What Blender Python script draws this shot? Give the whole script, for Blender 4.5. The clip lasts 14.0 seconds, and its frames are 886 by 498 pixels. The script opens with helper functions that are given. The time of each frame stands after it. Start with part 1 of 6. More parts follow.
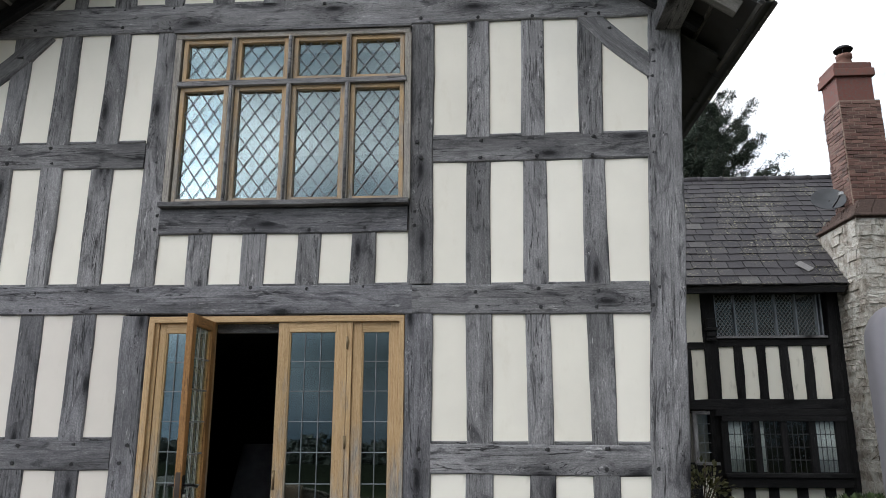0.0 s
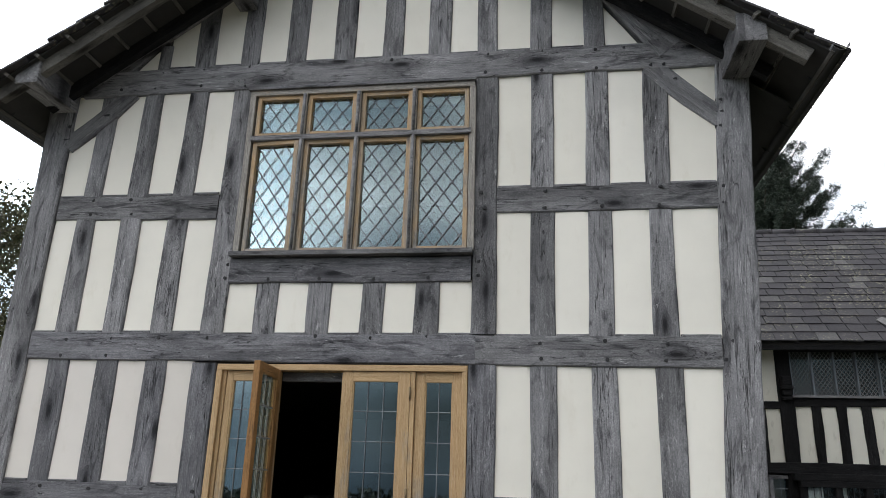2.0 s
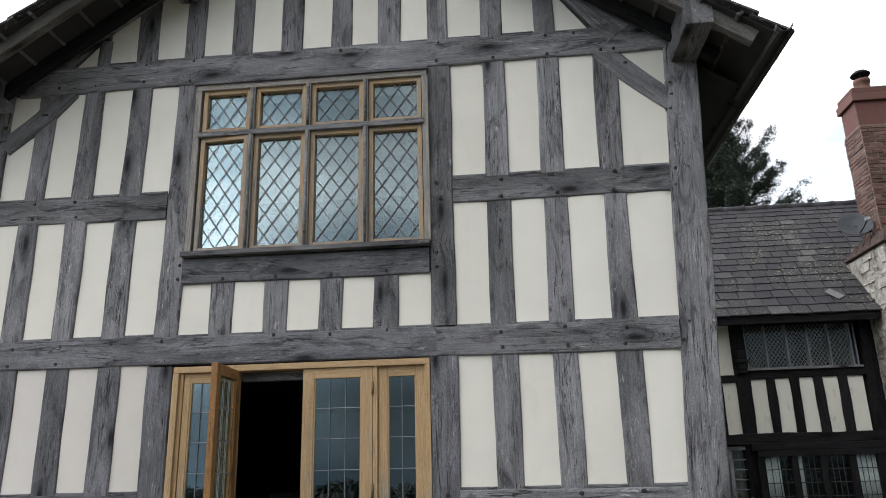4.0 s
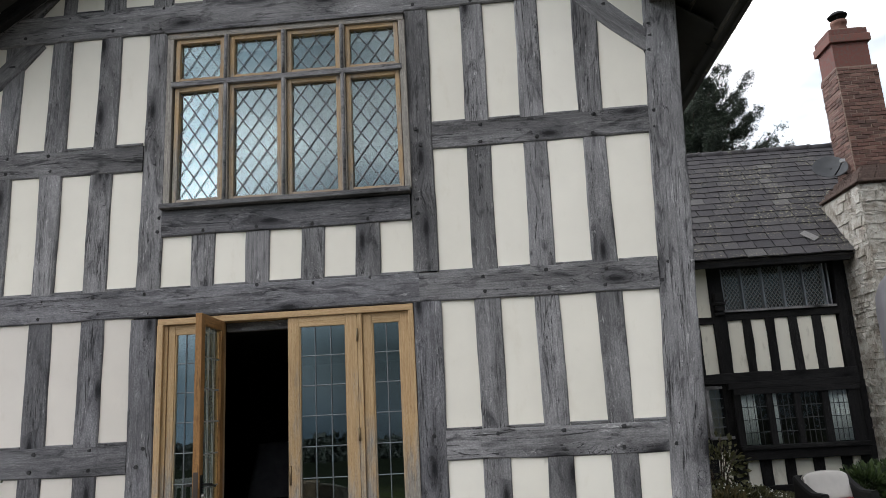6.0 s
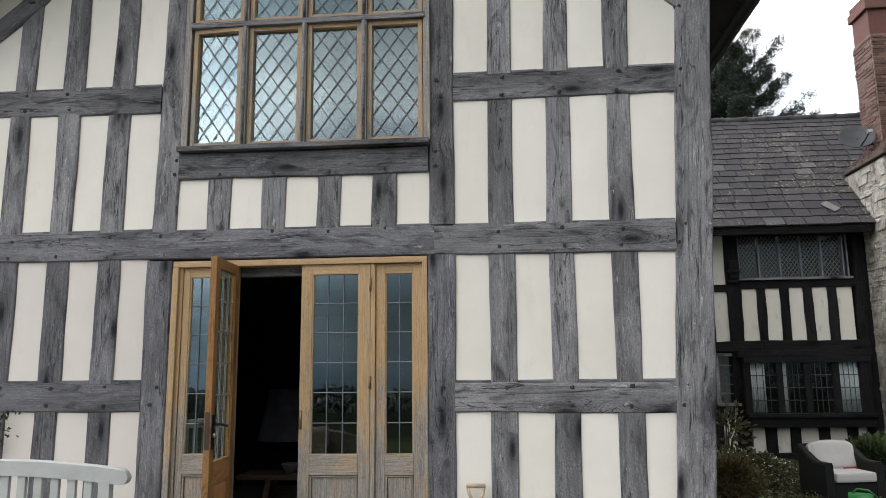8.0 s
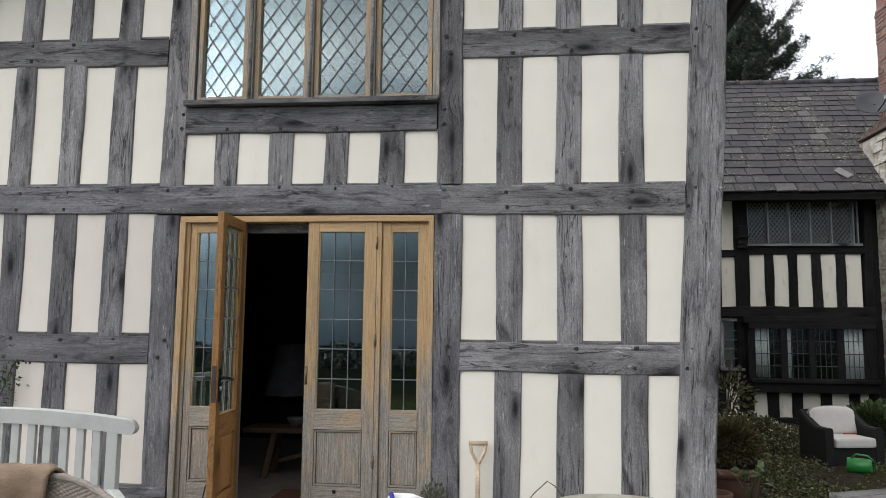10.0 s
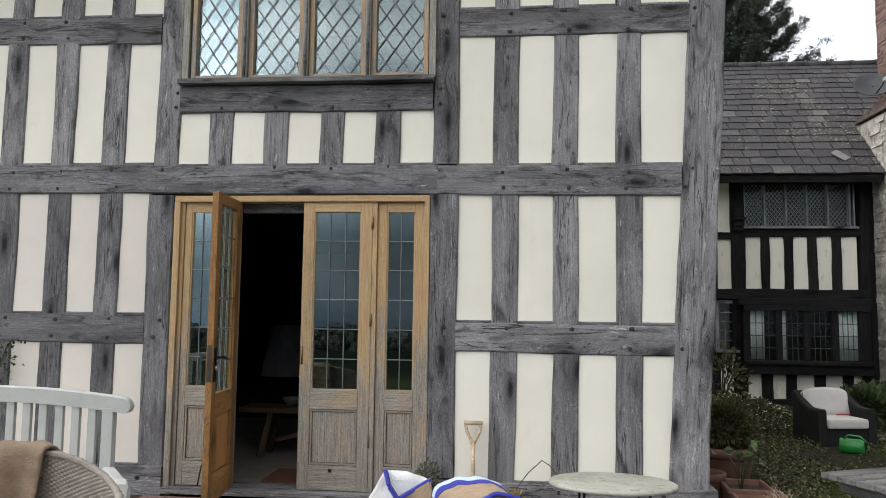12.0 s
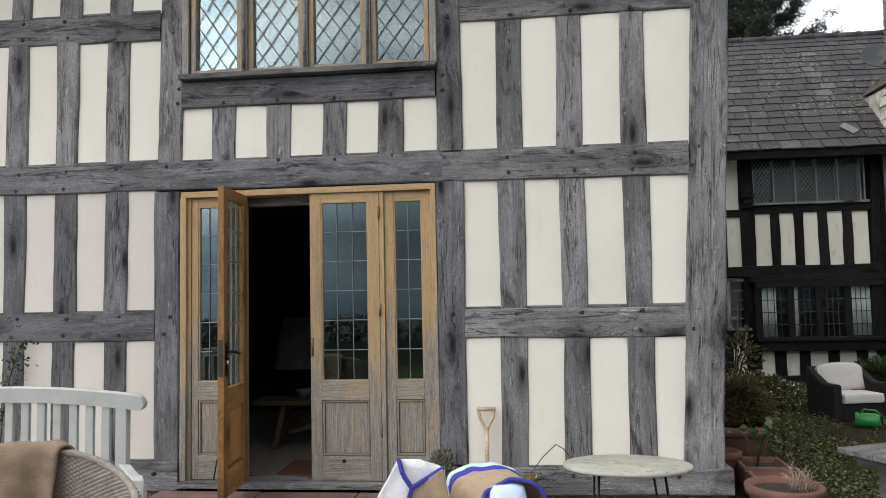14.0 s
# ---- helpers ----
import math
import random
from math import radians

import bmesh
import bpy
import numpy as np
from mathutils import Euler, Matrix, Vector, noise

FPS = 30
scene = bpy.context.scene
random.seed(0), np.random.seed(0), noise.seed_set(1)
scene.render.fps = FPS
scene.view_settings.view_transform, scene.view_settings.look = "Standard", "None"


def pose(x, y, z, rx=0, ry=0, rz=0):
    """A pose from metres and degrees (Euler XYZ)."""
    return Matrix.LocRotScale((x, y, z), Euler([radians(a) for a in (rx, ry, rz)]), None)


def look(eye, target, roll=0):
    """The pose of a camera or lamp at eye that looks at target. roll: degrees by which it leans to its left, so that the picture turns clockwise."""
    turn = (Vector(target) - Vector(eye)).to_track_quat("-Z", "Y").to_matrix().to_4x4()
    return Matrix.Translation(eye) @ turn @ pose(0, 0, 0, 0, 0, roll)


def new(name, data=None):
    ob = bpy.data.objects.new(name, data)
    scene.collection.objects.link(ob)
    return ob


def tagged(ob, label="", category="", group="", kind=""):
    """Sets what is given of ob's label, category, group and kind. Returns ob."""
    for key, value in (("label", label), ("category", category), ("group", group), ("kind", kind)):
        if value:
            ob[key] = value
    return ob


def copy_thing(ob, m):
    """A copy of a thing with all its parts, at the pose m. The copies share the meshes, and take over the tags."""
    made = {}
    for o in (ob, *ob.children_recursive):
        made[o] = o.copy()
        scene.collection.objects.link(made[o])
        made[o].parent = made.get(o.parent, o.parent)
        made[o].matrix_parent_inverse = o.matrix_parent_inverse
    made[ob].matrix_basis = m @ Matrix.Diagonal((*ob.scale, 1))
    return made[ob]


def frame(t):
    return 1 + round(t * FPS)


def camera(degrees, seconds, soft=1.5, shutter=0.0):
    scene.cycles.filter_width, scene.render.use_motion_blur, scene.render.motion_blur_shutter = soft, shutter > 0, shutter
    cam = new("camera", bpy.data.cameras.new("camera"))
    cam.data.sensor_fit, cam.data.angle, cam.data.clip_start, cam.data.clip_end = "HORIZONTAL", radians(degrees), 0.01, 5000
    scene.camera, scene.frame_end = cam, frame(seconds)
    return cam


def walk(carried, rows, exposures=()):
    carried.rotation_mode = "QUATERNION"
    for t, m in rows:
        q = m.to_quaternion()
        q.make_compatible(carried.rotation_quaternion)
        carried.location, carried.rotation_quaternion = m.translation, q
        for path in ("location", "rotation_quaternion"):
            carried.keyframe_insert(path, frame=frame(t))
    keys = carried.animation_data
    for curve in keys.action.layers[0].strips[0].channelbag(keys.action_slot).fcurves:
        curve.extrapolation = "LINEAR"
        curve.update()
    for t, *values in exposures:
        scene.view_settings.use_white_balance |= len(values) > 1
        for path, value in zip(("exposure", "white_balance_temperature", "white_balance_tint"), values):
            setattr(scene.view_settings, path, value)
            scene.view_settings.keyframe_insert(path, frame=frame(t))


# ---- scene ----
cam = camera(63.1, 14.0, 0.9)
PATH = [
    (0, (0.598, -5.192, 1.408), (0.478, -3.249, 1.868), -0.0),
    (0.5, (0.588, -5.163, 1.396), (0.474, -3.225, 1.874), 2.9),
    (1, (0.583, -5.149, 1.404), (0.387, -3.226, 1.919), 2.7),
    (1.5, (0.58, -5.15, 1.404), (0.353, -3.236, 1.938), 2.4),
    (2, (0.572, -5.18, 1.392), (0.288, -3.293, 1.99), 1.7),
    (2.5, (0.575, -5.154, 1.422), (0.524, -3.23, 1.968), -0.2),
    (3, (0.585, -5.149, 1.443), (0.436, -3.243, 2.03), -0.3),
    (5.5, (0.557, -5.151, 1.392), (0.413, -3.217, 1.881), -3.0),
    (6, (0.57, -5.156, 1.375), (0.444, -3.208, 1.814), -3.1),
    (6.5, (0.553, -5.117, 1.365), (0.441, -3.149, 1.703), -1.9),
    (7, (0.547, -5.112, 1.362), (0.423, -3.149, 1.726), -0.1),
    (7.5, (0.549, -5.126, 1.358), (0.43, -3.162, 1.716), -0.7),
    (8, (0.557, -5.132, 1.34), (0.387, -3.166, 1.668), -0.6),
    (10.5, (0.565, -5.117, 1.339), (0.377, -3.137, 1.548), 0.7),
    (11, (0.568, -5.119, 1.329), (0.39, -3.138, 1.537), 0.6),
    (11.5, (0.565, -5.115, 1.325), (0.36, -3.135, 1.52), 1.3),
    (12, (0.569, -5.106, 1.325), (0.385, -3.122, 1.495), 0.7),
    (12.5, (0.573, -5.105, 1.324), (0.356, -3.124, 1.495), 0.4),
    (13, (0.566, -5.106, 1.333), (0.38, -3.122, 1.503), 0.2),
    (13.5, (0.571, -5.104, 1.333), (0.402, -3.117, 1.485), -0.6),
    (14, (0.577, -5.086, 1.322), (0.369, -3.102, 1.459), -1.2),
]
EXPOSURES = [(0, -0.5, 6620, 13), (1.5, -0.54, 6610, 13), (3, -0.66, 6600, 13), (6, -0.68, 6720, 14), (8, -0.52, 6780, 14), (14, -0.45, 6880, 14)]
walk(cam, [(t, look(eye, target, roll)) for t, eye, target, roll in PATH], EXPOSURES)


# ---- sky and sun: an overcast day ----
world = bpy.data.worlds.new("overcast_sky")
scene.world = world
world.use_nodes = True
SKY = 1.0


def build_sky():
    nt = world.node_tree
    nt.nodes.clear()
    add = nt.nodes.new
    out, bg, sky = add("ShaderNodeOutputWorld"), add("ShaderNodeBackground"), add("ShaderNodeTexSky")
    sky.sky_type, sky.sun_disc = "NISHITA", False
    sky.sun_elevation, sky.sun_rotation = radians(48), radians(20)
    sky.air_density, sky.dust_density = 1.5, 3.0
    coord, sep = add("ShaderNodeTexCoord"), add("ShaderNodeSeparateXYZ")
    nt.links.new(coord.outputs["Generated"], sep.inputs[0])
    stretch = add("ShaderNodeMapping")
    stretch.inputs["Scale"].default_value = (1.0, 1.0, 2.6)
    stretch.inputs["Location"].default_value = (5.3, 0.4, 2.2)
    nt.links.new(coord.outputs["Generated"], stretch.inputs[0])
    big = add("ShaderNodeTexNoise")
    big.inputs["Scale"].default_value, big.inputs["Detail"].default_value, big.inputs["Roughness"].default_value = 2.9, 5.0, 0.5
    nt.links.new(stretch.outputs[0], big.inputs["Vector"])
    ramp = add("ShaderNodeValToRGB")
    ramp.color_ramp.elements[0].position, ramp.color_ramp.elements[0].color = 0.36, (0.42, 0.52, 0.6, 1)
    ramp.color_ramp.elements[1].position, ramp.color_ramp.elements[1].color = 0.66, (1.6, 1.62, 1.64, 1)
    nt.links.new(big.outputs[0], ramp.inputs[0])
    # the cloud sheet is thin overhead and towards the hidden sun (+y), thick and dark low down behind (-y)
    rise = add("ShaderNodeMapRange")
    rise.inputs[1].default_value, rise.inputs[2].default_value = 0.09, 0.36
    rise.inputs[3].default_value, rise.inputs[4].default_value = 0.3, 1.95
    nt.links.new(sep.outputs[2], rise.inputs[0])
    front = add("ShaderNodeMapRange")
    front.inputs[1].default_value, front.inputs[2].default_value = -0.2, 0.7
    front.inputs[3].default_value, front.inputs[4].default_value = 0.0, 0.5
    nt.links.new(sep.outputs[1], front.inputs[0])
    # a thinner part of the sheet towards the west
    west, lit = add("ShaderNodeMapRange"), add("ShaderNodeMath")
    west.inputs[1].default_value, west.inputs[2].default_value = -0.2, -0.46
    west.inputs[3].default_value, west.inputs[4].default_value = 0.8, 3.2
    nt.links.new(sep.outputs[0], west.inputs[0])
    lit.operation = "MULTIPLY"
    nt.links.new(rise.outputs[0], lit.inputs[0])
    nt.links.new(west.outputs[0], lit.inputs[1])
    both = add("ShaderNodeMath")
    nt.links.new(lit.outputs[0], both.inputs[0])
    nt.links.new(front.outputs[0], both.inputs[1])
    low, tone = add("ShaderNodeValToRGB"), add("ShaderNodeVectorMath")
    low.color_ramp.elements[0].position, low.color_ramp.elements[0].color = 0.08, (0.8, 0.97, 1.14, 1)
    low.color_ramp.elements[1].position, low.color_ramp.elements[1].color = 0.42, (1, 1, 1, 1)
    nt.links.new(sep.outputs[2], low.inputs[0])
    tone.operation = "MULTIPLY"
    nt.links.new(ramp.outputs[0], tone.inputs[0])
    nt.links.new(low.outputs[0], tone.inputs[1])
    scale = add("ShaderNodeVectorMath")
    scale.operation = "SCALE"
    nt.links.new(tone.outputs[0], scale.inputs[0])
    nt.links.new(both.outputs[0], scale.inputs["Scale"])
    faint = add("ShaderNodeVectorMath")
    faint.operation = "SCALE"
    faint.inputs["Scale"].default_value = 0.02
    nt.links.new(sky.outputs[0], faint.inputs[0])
    total = add("ShaderNodeVectorMath")
    nt.links.new(scale.outputs[0], total.inputs[0])
    nt.links.new(faint.outputs[0], total.inputs[1])
    nt.links.new(total.outputs[0], bg.inputs[0])
    bg.inputs[1].default_value = SKY
    nt.links.new(bg.outputs[0], out.inputs[0])


build_sky()
sun = new("sun", bpy.data.lights.new("sun", "SUN"))
sun.data.energy, sun.data.angle, sun.data.color = 0.5, radians(40), (1.0, 0.97, 0.92)
sun.matrix_basis = look((-3, -8, 12), (0, 0, 0))


# ---- materials ----
def material(name, rough=0.7, metal=0.0):
    m = bpy.data.materials.new(name)
    m.use_nodes = True
    b = m.node_tree.nodes["Principled BSDF"]
    b.inputs["Roughness"].default_value, b.inputs["Metallic"].default_value = rough, metal
    return m, m.node_tree, b


def link(nt, a, b):
    nt.links.new(a, b)


def coords(nt, scale=(1, 1, 1), shift=True):
    """The object's own coordinates, stretched, and moved at random from object to object."""
    tc, mp = nt.nodes.new("ShaderNodeTexCoord"), nt.nodes.new("ShaderNodeMapping")
    mp.inputs["Scale"].default_value = scale
    link(nt, tc.outputs["Object"], mp.inputs[0])
    if shift:
        info, mul = nt.nodes.new("ShaderNodeObjectInfo"), nt.nodes.new("ShaderNodeMath")
        mul.operation = "MULTIPLY"
        mul.inputs[1].default_value = 61.0
        link(nt, info.outputs["Random"], mul.inputs[0])
        link(nt, mul.outputs[0], mp.inputs["Location"])
    return mp.outputs[0]


def noisy(nt, vector, scale, detail=5.0, rough=0.55, distort=0.0):
    n = nt.nodes.new("ShaderNodeTexNoise")
    n.inputs["Scale"].default_value, n.inputs["Detail"].default_value = scale, detail
    n.inputs["Roughness"].default_value, n.inputs["Distortion"].default_value = rough, distort
    link(nt, vector, n.inputs["Vector"])
    return n.outputs[0]


def ramp(nt, fac, *stops):
    r = nt.nodes.new("ShaderNodeValToRGB")
    els = r.color_ramp.elements
    while len(els) < len(stops):
        els.new(0.5)
    for e, (at, c) in zip(els, stops):
        e.position, e.color = at, (*c, 1) if len(c) == 3 else c
    link(nt, fac, r.inputs[0])
    return r.outputs[0]


def grey(v):
    return (v, v, v)


def mixed(nt, fac, a, b, mode="MIX"):
    m = nt.nodes.new("ShaderNodeMix")
    m.data_type, m.blend_type = "RGBA", mode
    for k, v in ((0, fac), (6, a), (7, b)):
        if isinstance(v, (int, float)):
            m.inputs[k].default_value = v
        elif isinstance(v, tuple):
            m.inputs[k].default_value = (*v, 1)
        else:
            link(nt, v, m.inputs[k])
    return m.outputs[2]


def bumped(nt, b, height, strength=0.4, distance=0.01):
    n = nt.nodes.new("ShaderNodeBump")
    n.inputs["Strength"].default_value, n.inputs["Distance"].default_value = strength, distance
    link(nt, height, n.inputs["Height"])
    link(nt, n.outputs[0], b.inputs["Normal"])


def timber_material(name, dark, mid, light, crack, rough=0.85, coarse=1.0, depth=0.006):
    """Sawn oak with the grain along the piece's own x: streaks, checks and knots."""
    m, nt, b = material(name, rough)
    b.inputs["Specular IOR Level"].default_value = 0.2
    # knots sit in some cells of a stretched pattern; the grain flows round them
    v = nt.nodes.new("ShaderNodeTexVoronoi")
    v.voronoi_dimensions = "2D"
    v.inputs["Scale"].default_value = 1.0
    link(nt, coords(nt, (1.7, 5.6, 0)), v.inputs["Vector"])
    sep = nt.nodes.new("ShaderNodeSeparateColor")
    link(nt, v.outputs["Color"], sep.inputs[0])
    some = ramp(nt, sep.outputs[0], (0.74, grey(0.0)), (0.76, grey(1.0)))
    near = mixed(nt, 1.0, some, ramp(nt, v.outputs["Distance"], (0.0, grey(1.0)), (0.2, grey(0.55)), (0.55, grey(0.0))), "MULTIPLY")

    def flow(scale, amount):
        add = nt.nodes.new("ShaderNodeVectorMath")
        add.operation = "MULTIPLY_ADD"
        link(nt, near, add.inputs[0])
        add.inputs[1].default_value = (0, amount, amount)
        link(nt, coords(nt, scale), add.inputs[2])
        return add.outputs[0]

    def between(p, q, f):
        return tuple(u + (w - u) * f for u, w in zip(p, q))

    grain = noisy(nt, flow((1.1, 50, 50), 4.5), 2.1 * coarse, 8, 0.72, 0.5)
    fine = noisy(nt, flow((12, 150, 150), 11.0), 2.0 * coarse, 6, 0.8, 0.4)
    broad = noisy(nt, coords(nt, (0.8, 3.2, 3.2)), 1.5, 4, 0.6, 0.6)
    c = ramp(nt, mixed(nt, 0.55, grain, fine), (0.32, between(dark, mid, 0.35)), (0.5, mid), (0.7, between(mid, light, 0.55)))
    # wide soft stains where the rain has soaked in, and paler dry stretches
    c = mixed(nt, 1.0, c, ramp(nt, broad, (0.3, grey(0.55)), (0.47, grey(0.95)), (0.66, grey(1.3))), "MULTIPLY")
    blot = noisy(nt, coords(nt, (1.6, 6.0, 6.0)), 2.0, 6, 0.62, 0.9)
    c = mixed(nt, ramp(nt, mixed(nt, 0.16, blot, fine), (0.52, grey(0.0)), (0.66, grey(0.85))), c, dark)
    # frayed pale fibres
    fray = noisy(nt, flow((5.0, 36, 36), 7.0), 1.6, 6, 0.75, 1.2)
    frayed = mixed(nt, 1.0, ramp(nt, fray, (0.57, grey(0.0)), (0.63, grey(0.8))), ramp(nt, noisy(nt, coords(nt, (1.4, 4, 4)), 2.3, 3), (0.5, grey(0.0)), (0.6, grey(1.0))), "MULTIPLY")
    c = mixed(nt, frayed, c, light)
    # saw marks across the grain
    mottle = noisy(nt, coords(nt, (90, 130, 130)), 1.0, 4, 0.75, 0.2)
    c = mixed(nt, 0.85, c, ramp(nt, mottle, (0.3, grey(0.28)), (0.5, grey(0.5)), (0.7, grey(0.76))), "OVERLAY")
    # each piece has its own tone
    info = nt.nodes.new("ShaderNodeObjectInfo")
    c = mixed(nt, 1.0, c, ramp(nt, info.outputs["Random"], (0.0, grey(0.78)), (1.0, grey(1.22))), "MULTIPLY")
    # the dark halo of a knot
    c = mixed(nt, mixed(nt, 1.0, some, ramp(nt, v.outputs["Distance"], (0.08, grey(0.75)), (0.42, grey(0.0))), "MULTIPLY"), c, dark)
    # checks: long thin dark splits
    split = noisy(nt, flow((0.5, 13, 13), 1.5), 1.7, 4, 0.55, 0.8)
    line = ramp(nt, split, (0.484, grey(0.0)), (0.5, grey(1.0)), (0.516, grey(0.0)))
    where = ramp(nt, noisy(nt, coords(nt, (0.8, 2.5, 2.5)), 2.0, 2), (0.42, grey(0.0)), (0.52, grey(1.0)))
    cut = mixed(nt, 1.0, line, where, "MULTIPLY")
    c = mixed(nt, cut, c, crack)
    ragged = mixed(nt, 0.3, v.outputs["Distance"], fine, "ADD")
    core = mixed(nt, 1.0, some, ramp(nt, ragged, (0.2, grey(0.95)), (0.3, grey(0.0))), "MULTIPLY")
    c = mixed(nt, core, c, crack)
    link(nt, c, b.inputs["Base Color"])
    h = mixed(nt, 0.5, mixed(nt, 0.5, grain, fine), mixed(nt, cut, (1, 1, 1), (0, 0, 0)))
    bumped(nt, b, h, 0.7, depth)
    return m


OAK_GREY = timber_material("weathered_oak", (0.036, 0.035, 0.038), (0.168, 0.163, 0.165), (0.42, 0.41, 0.4), (0.012, 0.011, 0.012))
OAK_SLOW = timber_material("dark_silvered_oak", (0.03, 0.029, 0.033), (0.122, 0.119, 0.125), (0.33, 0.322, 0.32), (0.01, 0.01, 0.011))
OAK_ROOF = timber_material("oak_rafter", (0.05, 0.046, 0.04), (0.1, 0.093, 0.083), (0.18, 0.17, 0.152), (0.02, 0.018, 0.016))
# black of the wing timbers; on the rafters it stands in for eaves shade
OAK_BLACK = timber_material("blackened_oak_and_eaves_shade", (0.004, 0.004, 0.0045), (0.012, 0.0115, 0.012), (0.045, 0.043, 0.043), (0.002, 0.002, 0.002), 0.9)
OAK_WARM = timber_material("oiled_oak", (0.2, 0.1, 0.036), (0.3, 0.155, 0.058), (0.36, 0.2, 0.085), (0.1, 0.05, 0.02), 0.5, 1.2, 0.002)


def joinery_material(name, z_from, z_to, amount):
    """Oak joinery that has lost its oil: greyer towards the splash zone, tan where it is kept dry."""
    m, nt, b = material(name, 0.65)
    grain = mixed(nt, 0.55, noisy(nt, coords(nt, (2.6, 75, 75)), 2.0, 7, 0.7, 0.3), noisy(nt, coords(nt, (22, 260, 260)), 2.0, 4, 0.75, 0.2))
    tan = ramp(nt, grain, (0.34, (0.17, 0.095, 0.04)), (0.5, (0.39, 0.25, 0.12)), (0.66, (0.53, 0.38, 0.21)))
    old = ramp(nt, grain, (0.36, (0.05, 0.044, 0.038)), (0.5, (0.22, 0.197, 0.168)), (0.66, (0.46, 0.42, 0.365)))
    geo, sep, mr = nt.nodes.new("ShaderNodeNewGeometry"), nt.nodes.new("ShaderNodeSeparateXYZ"), nt.nodes.new("ShaderNodeMapRange")
    link(nt, geo.outputs["Position"], sep.inputs[0])
    link(nt, sep.outputs[2], mr.inputs[0])
    mr.inputs[1].default_value, mr.inputs[2].default_value = z_from, z_to
    mr.inputs[3].default_value, mr.inputs[4].default_value = amount, 0.0
    patch = noisy(nt, coords(nt, (1.1, 5, 5)), 2.2, 7, 0.72)
    add = nt.nodes.new("ShaderNodeMath")
    link(nt, mr.outputs[0], add.inputs[0])
    link(nt, patch, add.inputs[1])
    fac = ramp(nt, add.outputs[0], (0.66, grey(0.0)), (0.9, grey(1.0)))
    link(nt, mixed(nt, fac, tan, old), b.inputs["Base Color"])
    bumped(nt, b, grain, 0.5, 0.003)
    return m


OAK_DOOR = joinery_material("door_oak", 0.15, 2.0, 0.5)
OAK_MULLION = joinery_material("mullion_oak", 2.6, 7.5, 0.72)
OAK_SASH = joinery_material("sash_oak", 2.6, 6.5, 0.36)


def plaster_material(name, base, stain, amount):
    m, nt, b = material(name, 0.9)
    g = coords(nt)
    tone = noisy(nt, g, 2.2, 5, 0.6)
    c = ramp(nt, tone, (0.3, tuple(0.94 * v for v in base)), (0.7, tuple(min(1.02 * v, 0.9) for v in base)))
    blot = noisy(nt, coords(nt, (3.0, 3.0, 1.1)), 3.0, 6, 0.65)
    c = mixed(nt, ramp(nt, blot, (0.58, grey(0.0)), (0.85, grey(amount))), c, stain)
    info = nt.nodes.new("ShaderNodeObjectInfo")
    c = mixed(nt, 1.0, c, ramp(nt, info.outputs["Random"], (0.0, (0.93, 0.925, 0.91)), (0.5, (0.98, 0.975, 0.965)), (1.0, (1.0, 1.0, 1.0))), "MULTIPLY")
    link(nt, c, b.inputs["Base Color"])
    h = mixed(nt, 0.35, noisy(nt, g, 9, 4), noisy(nt, g, 160, 3))
    bumped(nt, b, h, 0.22, 0.006)
    return m


PLASTER = plaster_material("lime_plaster", (0.735, 0.698, 0.615), (0.56, 0.5, 0.39), 0.45)
# pinkish lower-left panels, also darkened for the weaker light on that side
PLASTER_PINK_DIM = plaster_material("pinkish_dimmed_plaster", (0.64, 0.595, 0.54), (0.5, 0.44, 0.37), 0.5)
PLASTER_OLD = plaster_material("old_limewash", (0.72, 0.69, 0.6), (0.25, 0.22, 0.17), 0.8)
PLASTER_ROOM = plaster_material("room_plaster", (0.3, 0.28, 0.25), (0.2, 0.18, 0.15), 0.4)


def glass_material(name, gloss, tint, ripple):
    """A pane of glazing: clear, with the sheen of its faces."""
    m, nt, b = material(name)
    nt.nodes.remove(b)
    clear, shine, mix, fr = (nt.nodes.new("ShaderNode" + k) for k in ("BsdfTransparent", "BsdfGlossy", "MixShader", "LayerWeight"))
    sheen = nt.nodes.new("ShaderNodeMapRange")
    sheen.inputs[1].default_value, sheen.inputs[2].default_value = 0.25, 1.0
    sheen.inputs[3].default_value, sheen.inputs[4].default_value = gloss, 0.9
    link(nt, fr.outputs["Facing"], sheen.inputs[0])
    clear.inputs[0].default_value = (*tint, 1)
    shine.inputs["Roughness"].default_value = 0.015
    shine.inputs[0].default_value = (0.85, 0.98, 1.0, 1)
    n = nt.nodes.new("ShaderNodeBump")
    n.inputs["Strength"].default_value, n.inputs["Distance"].default_value = ripple, 0.01
    link(nt, noisy(nt, coords(nt), 5.0, 2), n.inputs["Height"])
    link(nt, n.outputs[0], shine.inputs["Normal"])
    link(nt, sheen.outputs[0], mix.inputs[0])
    link(nt, clear.outputs[0], mix.inputs[1])
    link(nt, shine.outputs[0], mix.inputs[2])
    link(nt, mix.outputs[0], nt.nodes["Material Output"].inputs[0])
    return m


GLASS = glass_material("leaded_window_glass", 0.15, (0.8, 0.86, 0.85), 0.03)
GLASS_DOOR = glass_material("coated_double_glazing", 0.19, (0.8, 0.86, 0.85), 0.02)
GLASS_OLD = glass_material("old_crown_glass", 0.035, (0.9, 0.93, 0.92), 0.5)


